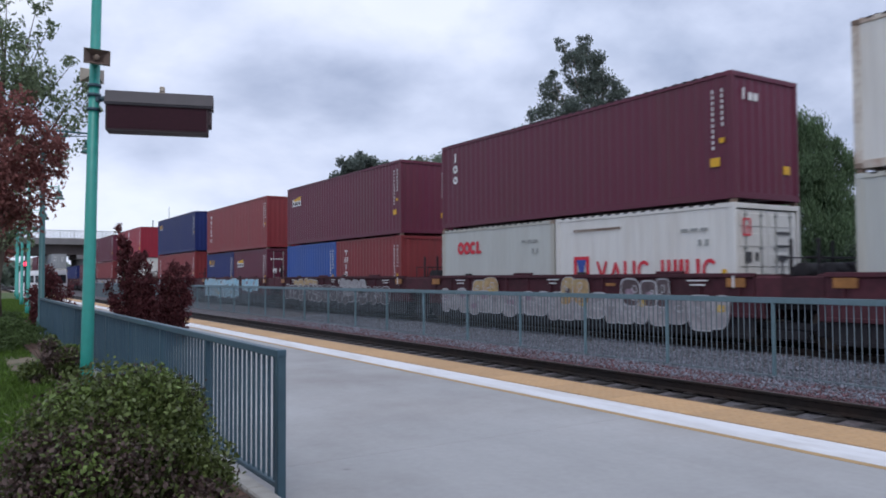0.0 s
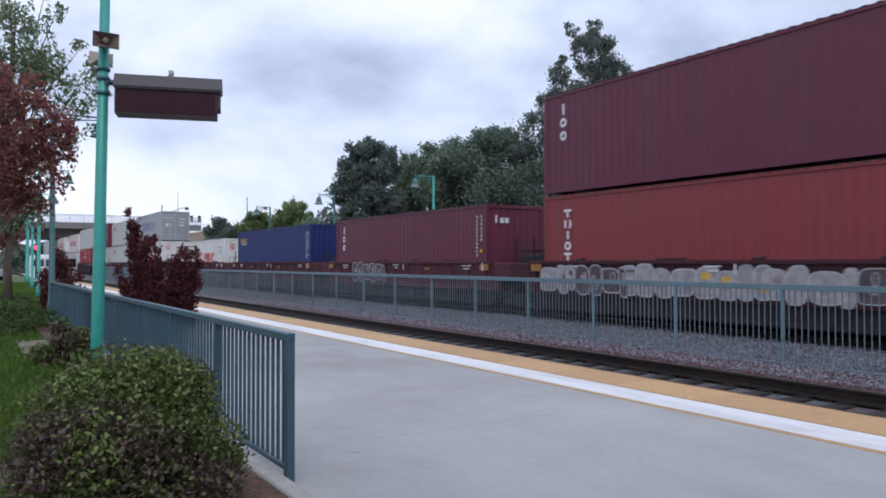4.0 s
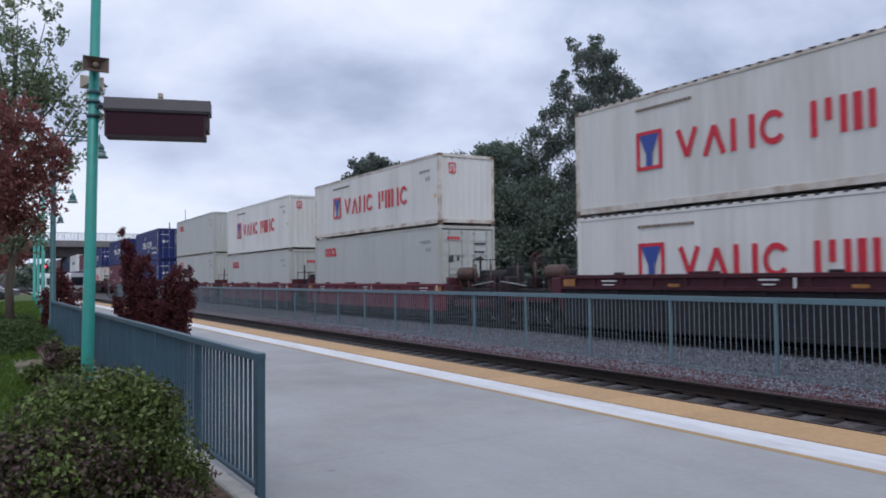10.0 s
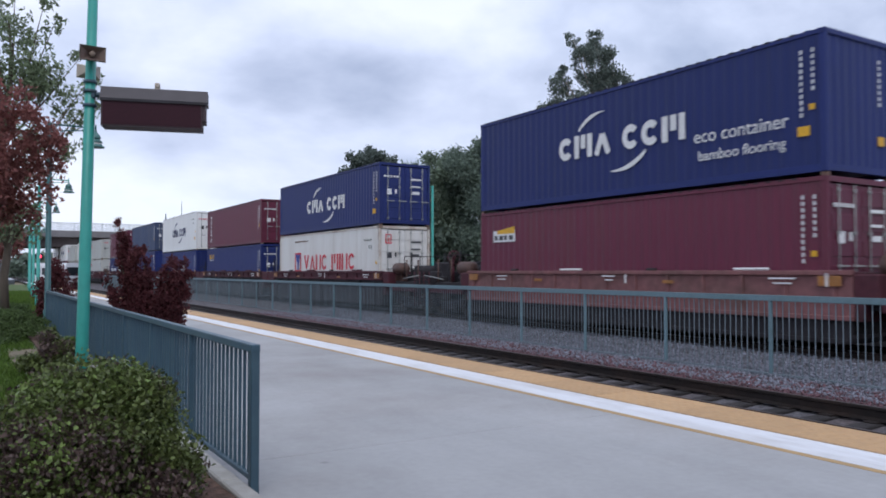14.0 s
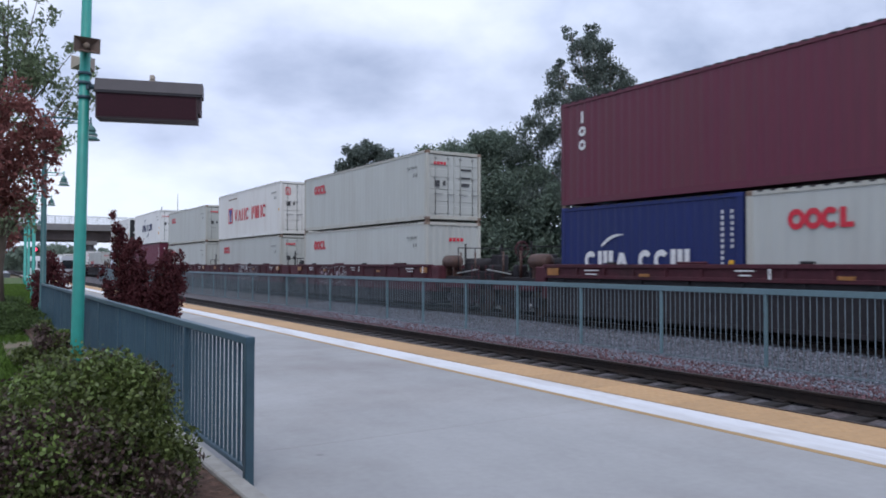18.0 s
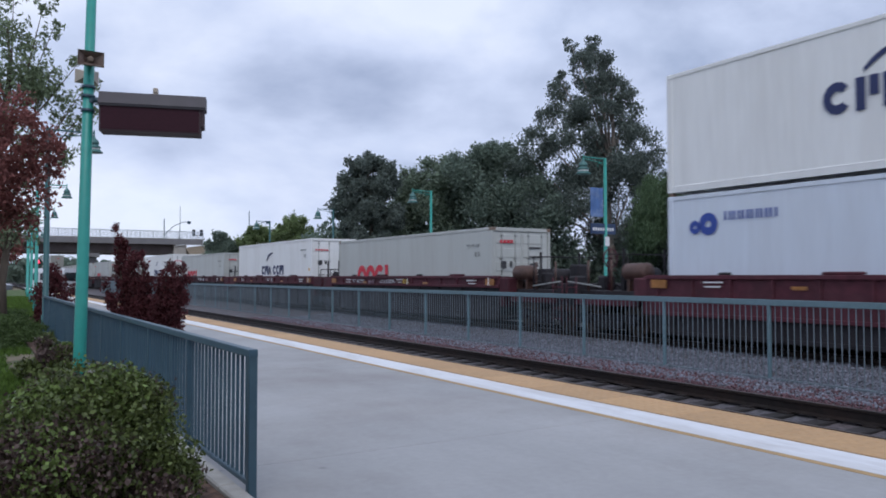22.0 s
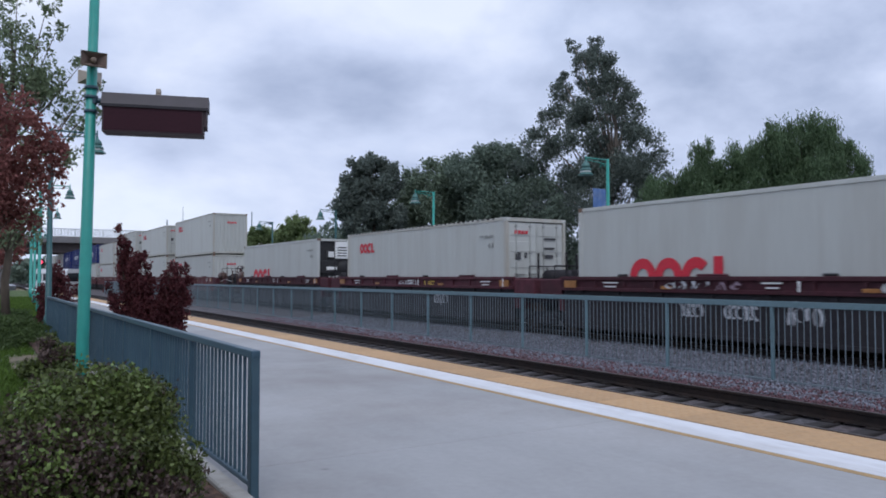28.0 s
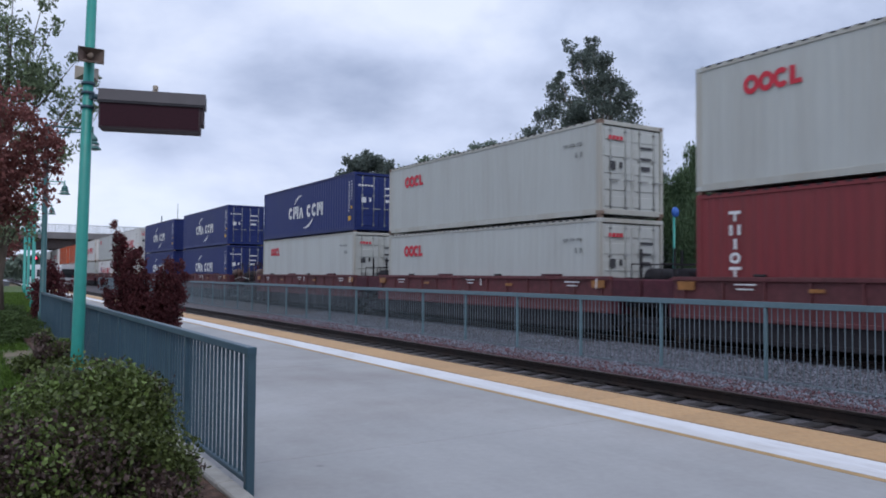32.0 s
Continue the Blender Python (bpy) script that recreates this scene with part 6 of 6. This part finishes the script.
for x, y, h, ax, az in ((34.7, 170, 4.6, 5.0, -0.4), (53.7, 172, 7.2, 4.2, -2.2)):
    s = thing("road_lamp", "grey road lamp with a curved arm on the overpass", "street lamp", pose(x, y, 9.2))
    put("mast", Shape().tube([(0, 0, -1.0), (0, 0, h)], 0.11, 8), M["slate"], s)
    put("arm", Shape().tube([(0, 0, h * 0.25), (ax * 0.4, 0, h + az - 1.0), (ax * 0.75, 0, h + az - 0.2), (ax, 0, h + az)], 0.08, 6), M["slate"], s)
    put("lamp_head", Shape().box(ax - 0.2, -0.2, h + az - 0.5, ax + 0.5, 0.2, h + az + 0.1, 0.05), M["slate"], s)
s = thing("flag_mast", "thin grey mast standing on the overpass", "mast", pose(38.2, 171, 9.2))
put("mast", Shape().tube([(0, 0, 0), (0, 0, 7.6)], [0.1, 0.05], 8), M["slate"], s)
s = thing("traffic_signal", "traffic signal with two dark heads on a pale post", "signal", pose(41.3, 168, 8.2))
put("post", Shape().tube([(0, 0, 0), (0, 0, 2.2)], 0.12, 8), M["signwhite"], s)
for q in (-0.9, 0.7):
    put("signal_head", Shape().box(q - 0.3, -0.2, 2.0, q + 0.3, 0.2, 3.4, 0.05), M["dark"], s)
put("crossbar", Shape().box(-0.9, -0.05, 2.1, 0.7, 0.05, 2.25), M["dark"], s)

# ---------------------------------------------------------------- trees and shrubs


def tree(name, label, cat, dist, az, clumps, n, leaf, size, lmat, trunk_r, bark="bark", seed=1, squash=0.8, base=-0.4, droop=0.0, aspect=2.0, trunk_u=0.0, tall=1.0):
    """Clumps in the tree's own plane: sideways, height, radius."""
    a = radians(az)
    t = thing(name, label, cat, pose(dist * math.sin(a), dist * math.cos(a), base, 0, 0, -az))
    rng = random.Random(seed)
    cl = []
    for u, z, r in clumps:
        for _ in range(11):
            q = rng.uniform(0.26, 0.68)
            cl.append(((u + rng.uniform(-0.8, 0.8) * r, rng.uniform(-1.6, 1.6) * r * squash, z - base + rng.uniform(-0.8, 0.75) * r), (r * q * rng.uniform(0.8, 1.2), r * q * rng.uniform(0.8, 1.2), r * tall * q * rng.uniform(0.8, 1.25))))
    crown = put("crown", leaves(cl, n, size, seed, droop=droop, aspect=aspect, fuzz=0.22), None, t)
    crown.data.materials.append(M[lmat])
    top = max(z for u, z, r in clumps) - base
    lowest = min(z - r for u, z, r in clumps) - base
    tr = Shape()
    pts = [(trunk_u, 0, 0)]
    for k in range(1, 7):
        pts.append((trunk_u + rng.uniform(-0.08, 0.08) * top * 0.25, rng.uniform(-0.1, 0.1), top * 0.9 * k / 6))
    tr.tube(pts, [trunk_r * (1 - 0.13 * k) for k in range(7)], 8)
    put("trunk", tr, M[bark], t)
    for u, z, r in clumps:
        z -= base
        if z < 0.4:
            continue
        k = max(0.12 * top, z * 0.62 - abs(u) * 0.2)
        q = min(5, int(k / (top * 0.9) * 6))
        p0 = Vector(pts[q]).lerp(Vector(pts[q + 1]), 0.5)
        put("limb", Shape().tube([p0, (p0.x * 0.45 + u * 0.55 + rng.uniform(-0.2, 0.2) * r, rng.uniform(-0.3, 0.3) * r, p0.z * 0.45 + z * 0.55), (u, rng.uniform(-0.4, 0.4) * r, z + r * 0.1)],
                                 [trunk_r * 0.33, trunk_r * 0.2, trunk_r * 0.06], 6), M[bark], t)
    return t


tree("eucalyptus_tree", "tall dark eucalyptus with an uneven, open crown", "tree", 60, 43.2,
     [(-2.1, 19.5, 0.5), (-0.5, 19.5, 0.5), (-0.7, 18.7, 0.8), (-1.3, 18.2, 0.9), (0.4, 18.3, 0.7), (0.2, 17.2, 1.1), (-3.1, 17.0, 0.5), (-0.9, 16.4, 1.1), (1.3, 16.4, 0.9), (-3.0, 15.9, 0.8), (0.5, 15.2, 1.3), (2.1, 15.3, 0.8),
      (-1.6, 14.6, 1.3), (-3.8, 14.2, 0.9), (1.8, 13.8, 1.2), (0.0, 13.2, 1.6), (-2.9, 12.4, 1.6), (-4.9, 12.8, 0.9), (3.0, 12.2, 1.2), (0.7, 11.4, 1.8), (3.3, 10.2, 1.3), (-1.6, 9.8, 2.1), (-5.2, 10.4, 1.7), (1.4, 8.4, 2.2),
      (3.9, 7.8, 1.6), (-3.5, 7.2, 2.2), (4.8, 5.6, 1.5), (-6.0, 7.6, 1.7), (0.0, 6.0, 2.2), (3.0, 5.2, 2.0)], 72000, None, 0.105, "leaf_euc", 0.34, "palebark", 11, trunk_u=1.0, droop=0.8, aspect=2.2)
tree("eucalyptus_tree", "dense dark grey-green eucalyptus", "tree", 60, 35.5,
     [(-1.2, 11.2, 1.0), (0.4, 11.3, 0.7), (1.6, 10.8, 1.2), (-0.5, 9.8, 1.7), (2.3, 9.0, 1.8), (-2.6, 9.8, 1.4), (-2.4, 8.2, 2.0), (0.4, 7.5, 2.2), (3.2, 6.6, 2.0), (-1.0, 5.2, 2.2), (2.4, 4.4, 2.2)],
     62000, None, 0.13, "leaf_dark", 0.3, "bark", 12)
tree("eucalyptus_tree", "dense grey-green tree in the row behind the tracks", "tree", 62, 31.0,
     [(0.3, 10.0, 1.1), (-1.4, 9.0, 1.4), (1.8, 9.5, 1.4), (0.2, 8.6, 2.0), (-2.4, 8.0, 1.7), (2.2, 7.6, 1.9), (-0.5, 6.0, 2.2), (2.4, 5.0, 2.0), (-2.6, 5.4, 1.8)],
     52000, None, 0.13, "leaf_left", 0.28, "bark", 13)
tree("roadside_tree", "rounded dark green tree", "tree", 62, 28.4,
     [(0.0, 5.7, 0.7), (-0.9, 5.2, 0.9), (0.9, 5.0, 1.0), (0, 4.4, 1.4), (-1.2, 3.6, 1.2), (1.3, 3.4, 1.4)], 20000, None, 0.13, "leaf_dark", 0.22, "bark", 14)
tree("eucalyptus_tree", "open-crowned grey-green eucalyptus tree", "tree", 58, 26.1,
     [(0.2, 10.3, 0.9), (-0.9, 9.6, 0.9), (1.2, 9.4, 0.9), (-1.6, 8.2, 1.0), (0.2, 8.4, 1.2), (1.6, 8.0, 0.9), (-1.9, 6.8, 0.9), (-0.4, 6.6, 1.2), (1.3, 6.4, 1.1), (-1.0, 5.2, 1.1), (0.9, 5.0, 1.2), (0, 3.8, 1.3)],
     32000, None, 0.125, "leaf_euc", 0.22, "bark", 15)
tree("pepper_tree", "broad green pepper tree with drooping foliage", "tree", 55, 56.4,
     [(0.2, 10.9, 1.0), (-1.0, 10.3, 1.1), (-3.3, 9.0, 0.9), (-4.0, 8.2, 0.9), (-3.4, 7.2, 1.2), (1.2, 10.5, 1.1), (-2.3, 9.4, 1.1), (-0.4, 9.2, 1.7), (1.7, 9.2, 1.3), (2.8, 9.5, 0.7), (3.3, 8.2, 0.8), (-2.0, 7.4, 1.6), (0.5, 6.8, 1.9), (2.4, 6.8, 1.4),
      (-2.6, 5.4, 1.4), (-0.8, 4.8, 1.9), (1.7, 4.5, 1.8), (3.2, 5.2, 1.0)], 110000, None, 0.055, "leaf_pepper", 0.4, "bark", 16, droop=2.6, aspect=5.0, tall=1.5)
tree("pepper_tree", "green pepper tree beside the parking lot", "tree", 55, 49.6,
     [(0.4, 9.6, 0.8), (0.9, 8.6, 1.0), (-0.8, 7.8, 1.2), (1.4, 7.0, 1.4), (-1.8, 6.6, 1.5), (0.3, 6.0, 1.6), (2.6, 5.4, 1.5), (-2.2, 4.6, 1.7), (0.6, 4.0, 1.8)],
     62000, None, 0.055, "leaf_pepper", 0.25, "bark", 17, droop=2.6, aspect=5.0, tall=1.5)
tree("roadside_tree", "grey-green tree beyond the parking lot", "tree", 64, 62.5,
     [(0.0, 6.8, 0.9), (-1.6, 6.0, 1.0), (1.6, 6.3, 1.0), (-2.6, 4.8, 1.2), (0.2, 5.2, 1.5), (2.8, 5.0, 1.2), (-1.2, 3.6, 1.4), (1.6, 3.6, 1.5)], 24000, None, 0.11, "leaf_dark", 0.2, "bark", 18)
tree("roadside_tree", "loose grey-green tree at the far side of the parking lot", "tree", 66, 67.5,
     [(0.0, 7.2, 0.9), (-1.6, 6.2, 1.0), (1.6, 6.5, 1.0), (-2.4, 4.9, 1.2), (0.2, 5.2, 1.5), (2.6, 5.0, 1.2), (-1.2, 3.6, 1.4), (1.6, 3.6, 1.5)], 24000, None, 0.11, "leaf_left", 0.2, "bark", 19)
for k, (d, az, h, w) in enumerate(((80, 20.6, 7.2, 1.5), (82, 18.0, 6.2, 1.5), (84, 15.6, 5.4, 1.4))):
    tree("street_tree", "small rounded light green street tree", "tree", d, az, [(-w * 0.25, h - 0.2, w * 0.55), (w * 0.35, h - 0.4, w * 0.5), (-w * 0.75, h - 1.0, w * 0.6), (w * 0.85, h - 1.1, w * 0.6), (0, h - 1.4, w * 0.8), (-w * 0.8, h - 2.3, w * 0.7), (w * 0.8, h - 2.4, w * 0.7), (0, h - 3.0, w)],
         14000, None, 0.14, ("leaf_light", "leaf_light", "leaf_dark")[k], 0.16, "bark", 20 + k)
tree("tall_tree", "tall loose-crowned green tree behind the lawn", "tree", 24, 1.6,
     [(0.2, 9.2, 0.35), (-0.5, 9.3, 0.5), (0.95, 9.15, 0.3), (1.2, 8.5, 0.28), (0.2, 8.3, 0.6), (-0.7, 8.3, 0.8), (0.8, 8.0, 0.35), (0.4, 7.4, 0.7), (1.85, 7.6, 0.3), (2.15, 7.1, 0.3), (1.1, 7.1, 0.45),
      (2.2, 6.5, 0.35), (1.65, 6.3, 0.42), (0.95, 6.5, 0.5), (0.2, 6.5, 0.8), (1.85, 5.7, 0.38), (1.6, 5.0, 0.32), (-0.8, 6.8, 0.9), (0.4, 5.4, 0.7), (-0.6, 5.2, 0.8), (0.2, 3.7, 0.7), (-0.4, 3.0, 0.7), (0.5, 2.9, 0.5)], 9500, None, 0.06, "leaf_tall", 0.12, "bark", 30, droop=0.7, aspect=2.4, base=0.0, trunk_u=0.1)
tree("purple_leaf_plum", "purple-leaved plum tree overhanging the lawn", "tree", 12.5, -0.4,
     [(0.5, 3.95, 0.28), (0.1, 4.0, 0.4), (0.92, 3.7, 0.24), (1.08, 3.45, 0.18), (0.6, 3.4, 0.42), (1.05, 3.1, 0.18), (0.77, 2.85, 0.36), (0.6, 2.4, 0.3), (0.3, 2.9, 0.5), (-0.1, 3.4, 0.6), (0.1, 2.4, 0.4), (0.85, 3.2, 0.3)],
     11000, None, 0.036, "leaf_purple", 0.06, "bark", 31, base=0.05, trunk_u=-0.2)
tree("purple_leaf_plum", "small purple-leaved plum tree at the end of the lawn", "tree", 38, 1.0,
     [(0, 3.6, 0.5), (-0.8, 3.2, 0.6), (0.7, 3.1, 0.5), (0, 2.7, 0.7), (-1.2, 2.6, 0.6), (0.8, 2.5, 0.4)], 3000, None, 0.10, "leaf_purple", 0.09, "bark", 32, base=0.0)


def shrub(name, label, x, y, rx, ry, h, n, size, lmat, seed, base=0.05, aspect=1.7, lumps=26, under="", share=0.0):
    s = thing(name, label, "shrub", pose(x, y, base))
    rng = random.Random(seed)
    cl = []
    for k in range(lumps):
        t, e = rng.uniform(0, 6.28), rng.uniform(0.02, 1.0)
        q = math.sqrt(max(0.05, 1 - e * e)) * 0.86
        w = rng.uniform(0.1, 0.21)
        o = rng.uniform(0.9, 1.1)
        cl.append(((rx * q * o * math.cos(t), ry * q * o * math.sin(t), h * (0.06 + 0.8 * e) * o), (w * (rx + ry), w * (rx + ry), w * h * 1.2)))
    f = put("foliage", leaves(cl, n, size, seed, aspect=aspect, fuzz=0.1), None, s)
    f.data.materials.append(M[lmat])
    if under:
        f.data.materials.append(M[under])
        f.data.materials.append(M["leaf_bright"])
        # random leaves take the shade colour, a tenth the highlight colour
        pick = np.random.default_rng(seed).random(len(f.data.polygons))
        f.data.polygons.foreach_set("material_index", ((pick < share) + 2 * (pick > 0.9)).astype(np.int32))
    st = Shape()
    for k in range(9):
        t = k * 0.7
        st.tube([(0.05 * math.cos(t), 0.05 * math.sin(t), 0), (rx * 0.3 * math.cos(t), ry * 0.3 * math.sin(t), h * 0.4), (rx * 0.6 * math.cos(t + 0.3), ry * 0.6 * math.sin(t + 0.3), h * 0.75)], [0.014, 0.01, 0.005], 5)
    put("stem", st, M["bark"], s)
    return s


shrub("bush", "dense rounded green bush in front of the railing", 0.635, 4.9, 0.57, 0.68, 0.86, 75000, 0.0185, "leaf_shrub", 41, lumps=95, under="leaf_shade", share=0.3)
shrub("bush", "low green shrub beside the sign pole", 0.98, 12.2, 0.38, 0.45, 0.62, 7000, 0.032, "leaf_shrub", 42, under="leaf_shade", share=0.35)
shrub("low_hedge", "dark green rounded hedge beyond the lawn", 0.1, 19.8, 1.2, 2.6, 0.62, 20000, 0.04, "leaf_hedge", 43)
shrub("low_hedge", "dark green hedge at the end of the lawn", -0.1, 26.0, 1.6, 2.8, 0.6, 14000, 0.05, "leaf_hedge", 44)
def spiky_shrub(x, y, az, sprays, n, size, lmat, seed):
    """Upright branches from one base, each wrapped in leaves along its length: tip sideways, tip height, depth, thickness."""
    t = thing("wine_red_shrub", "wine-red leaved shrub with spiky upright branches beside the platform", "shrub", pose(x, y, 0, 0, 0, -az))
    rng = random.Random(seed)
    cl = []
    for u, z, d, r in ((a * 0.86, b, c, w * 0.9) for a, b, c, w in sprays):
        p0, p2 = Vector((u * 0.12, d * 0.1, 0.0)), Vector((u, d, z))
        p1 = Vector((u * 0.75, d * 0.7, z * 0.5))
        pts = [p0 * (1 - q) ** 2 + p1 * 2 * q * (1 - q) + p2 * q * q for q in (k / 10 for k in range(11))]
        put("branch", Shape().tube(pts, [0.017 * (1 - 0.085 * k) for k in range(11)], 6), M["bark"], t)
        for k in range(4, 11):
            q = r * (1.3 - 0.45 * (k - 4) / 6)
            for _ in range(2):
                cl.append((pts[k] + Vector((rng.uniform(-0.6, 0.6), rng.uniform(-0.6, 0.6), rng.uniform(-0.5, 0.5))) * q, (q * rng.uniform(0.5, 0.9), q * rng.uniform(0.5, 0.9), q * rng.uniform(0.7, 1.2))))
    f = put("foliage", leaves(cl, n, size, seed, aspect=2.0, fuzz=0.18), None, t)
    f.data.materials.append(M[lmat])
    return t


spiky_shrub(2.43, 13.1, 10.5, [(-0.54, 2.3, 0.0, 0.1), (-0.46, 2.1, 0.1, 0.14), (-0.38, 1.95, 0.15, 0.17), (-0.25, 1.8, -0.2, 0.18), (-0.06, 1.85, 0.1, 0.12), (-0.66, 1.36, 0.0, 0.12), (-0.5, 1.2, -0.2, 0.13), (0.04, 1.42, -0.15, 0.13), (0.4, 1.72, 0.1, 0.14),
            (0.58, 1.62, -0.1, 0.17), (0.72, 1.44, 0.1, 0.15), (0.62, 1.2, -0.15, 0.16), (0.34, 1.35, 0.25, 0.17), (-0.15, 1.25, 0.25, 0.15), (0.38, 1.05, 0.0, 0.17), (-0.3, 1.12, 0.1, 0.12), (0.15, 1.05, -0.2, 0.16)], 36000, 0.026, "leaf_wine", 46)
shrub("wine_red_shrub", "wine-red leaved shrub further along the platform", 2.1, 24.0, 0.6, 0.6, 1.75, 6000, 0.05, "leaf_wine", 47, base=0.0)


rng_w = random.Random(77)
cl = []
for k in range(420):
    a, d = radians(22 + 66 * k / 420), rng_w.uniform(58, 70)
    cl.append(((d * math.sin(a), d * math.cos(a), rng_w.uniform(0.0, 4.8)), (rng_w.uniform(1.2, 2.2), rng_w.uniform(1.2, 2.2), rng_w.uniform(0.9, 1.7))))
woods = put("far_woods", leaves(cl, 120000, 0.2, 78))
woods.data.materials.append(M["leaf_dark"])
cl = []
for k in range(300):
    a, d = radians(-12 + 110 * k / 300), rng_w.uniform(200, 290)
    cl.append(((d * math.sin(a), d * math.cos(a), rng_w.uniform(-1, 5)), (4, 4, 2.6)))
line = put("far_treeline", leaves(cl, 40000, 0.9, 79))
line.data.materials.append(M["leaf_dark"])
tagged(line, "distant dark green line of trees", "woods", kind="stuff")
tagged(woods, "dark green undergrowth and far treeline behind the station", "woods", kind="stuff")
sig = thing("railway_signal", "red railway signal light on a dark mast", "signal", pose(5.9, 92, -0.3))
put("mast", Shape().tube([(0, 0, 0), (0, 0, 4.6)], 0.08, 8), M["dark"], sig)
put("backboard", Shape().lathe([(0.0, -0.03), (0.42, -0.03), (0.42, 0.03), (0.0, 0.03)], (0, -0.1, 3.4), 18, "y"), M["dark"], sig)
put("lens", Shape().lathe([(0.0, -0.06), (0.2, -0.05), (0.24, 0.0)], (0, -0.14, 3.4), 14, "y"), M["siglight"], sig, "lit red lens")


def car(x, y, rz, paint):
    c = thing("parked_car", "parked sedan near the station", "car", pose(x, y, -0.3 if x > 10 else 0.05, 0, 0, rz), group="parked cars")
    s = Shape()
    prof = [(-2.2, 0.35), (-2.2, 0.75), (-1.9, 0.88), (-0.9, 0.95), (1.4, 0.98), (2.1, 0.9), (2.2, 0.7), (2.2, 0.35)]
    n = len(prof)
    v = [(yy, xx, z) for yy in (-0.86, 0.86) for xx, z in prof]
    s.add(v, [tuple(range(n)), tuple(range(n, 2 * n))[::-1]] + [(i, n + i, n + (i + 1) % n, (i + 1) % n) for i in range(n)])
    put("body", s, M[paint], c)
    g = Shape()
    prof = [(-1.0, 0.95), (-0.3, 1.42), (1.0, 1.45), (1.7, 0.97)]
    v = [(yy * (0.82 if z > 1 else 1), xx, z) for yy in (-0.8, 0.8) for xx, z in prof]
    g.add(v, [(0, 1, 2, 3), (7, 6, 5, 4), (0, 4, 5, 1), (2, 6, 7, 3)])
    put("windows", g, M["glass"], c)
    put("roof", Shape().box(-0.66, -0.32, 1.42, 0.66, 1.02, 1.47, 0.02), M[paint], c)
    for a in (-1.35, 1.35):
        for b in (-0.82, 0.82):
            put("wheel", Shape().lathe([(0.0, -0.1), (0.2, -0.1), (0.32, -0.08), (0.32, 0.08), (0.2, 0.1), (0, 0.1)], (b, a, 0.32), 14, "x"), M["tyre"], c)


for k, (x, y, p) in enumerate(((30, 12, "carsilver"), (30, 15.2, "carwhite"), (30, 18.6, "carwhite"), (30, 25, "cardark"), (30, 28.4, "carsilver"), (30, 36, "carwhite"), (30, 44, "cardark"))):
    car(x, y, 90, p)
for x, y, p in ((0.6, 74, "carsilver"), (-2.8, 72, "cardark")):
    car(x, y, 70, p)

bus = thing("shuttle_bus", "white shuttle bus with a dark windscreen beyond the platform", "bus", pose(9.2, 112, -0.55, 0, 0, 35))
b = Shape()
prof = [(-1.15, 0.45), (-1.2, 1.2), (-1.15, 2.7), (-0.9, 3.15), (0.9, 3.15), (1.15, 2.7), (1.2, 1.2), (1.15, 0.45)]
v = [(x, y, z) for y in (-3.0, 3.0) for x, z in prof]
b.add(v, [tuple(range(8)), tuple(range(8, 16))[::-1]] + [(i, 8 + i, 8 + (i + 1) % 8, (i + 1) % 8) for i in range(8)])
put("body", b, M["carwhite"], bus)
put("windscreen", Shape().box(-0.95, -3.03, 1.5, 0.95, -3.0, 2.6, 0.01), M["glass"], bus)
for k in range(4):
    for sx in (-1, 1):
        put("window", Shape().box(sx * 1.17, -2.4 + k * 1.3, 1.6, sx * 1.21, -1.4 + k * 1.3, 2.5, 0.01), M["glass"], bus)
for y in (-1.9, 1.9):
    for x in (-1.0, 1.0):
        put("wheel", Shape().lathe([(0.0, -0.13), (0.28, -0.13), (0.45, -0.1), (0.45, 0.1), (0.28, 0.13), (0, 0.13)], (x, y, 0.45), 14, "x"), M["tyre"], bus)

# ---------------------------------------------------------------- the train moves


def motions():
    for ob, x, off, z in MOVING:
        walk(ob, [(0, pose(x, off, z)), (32, pose(x, off - SPEED * 32, z))])


motions()
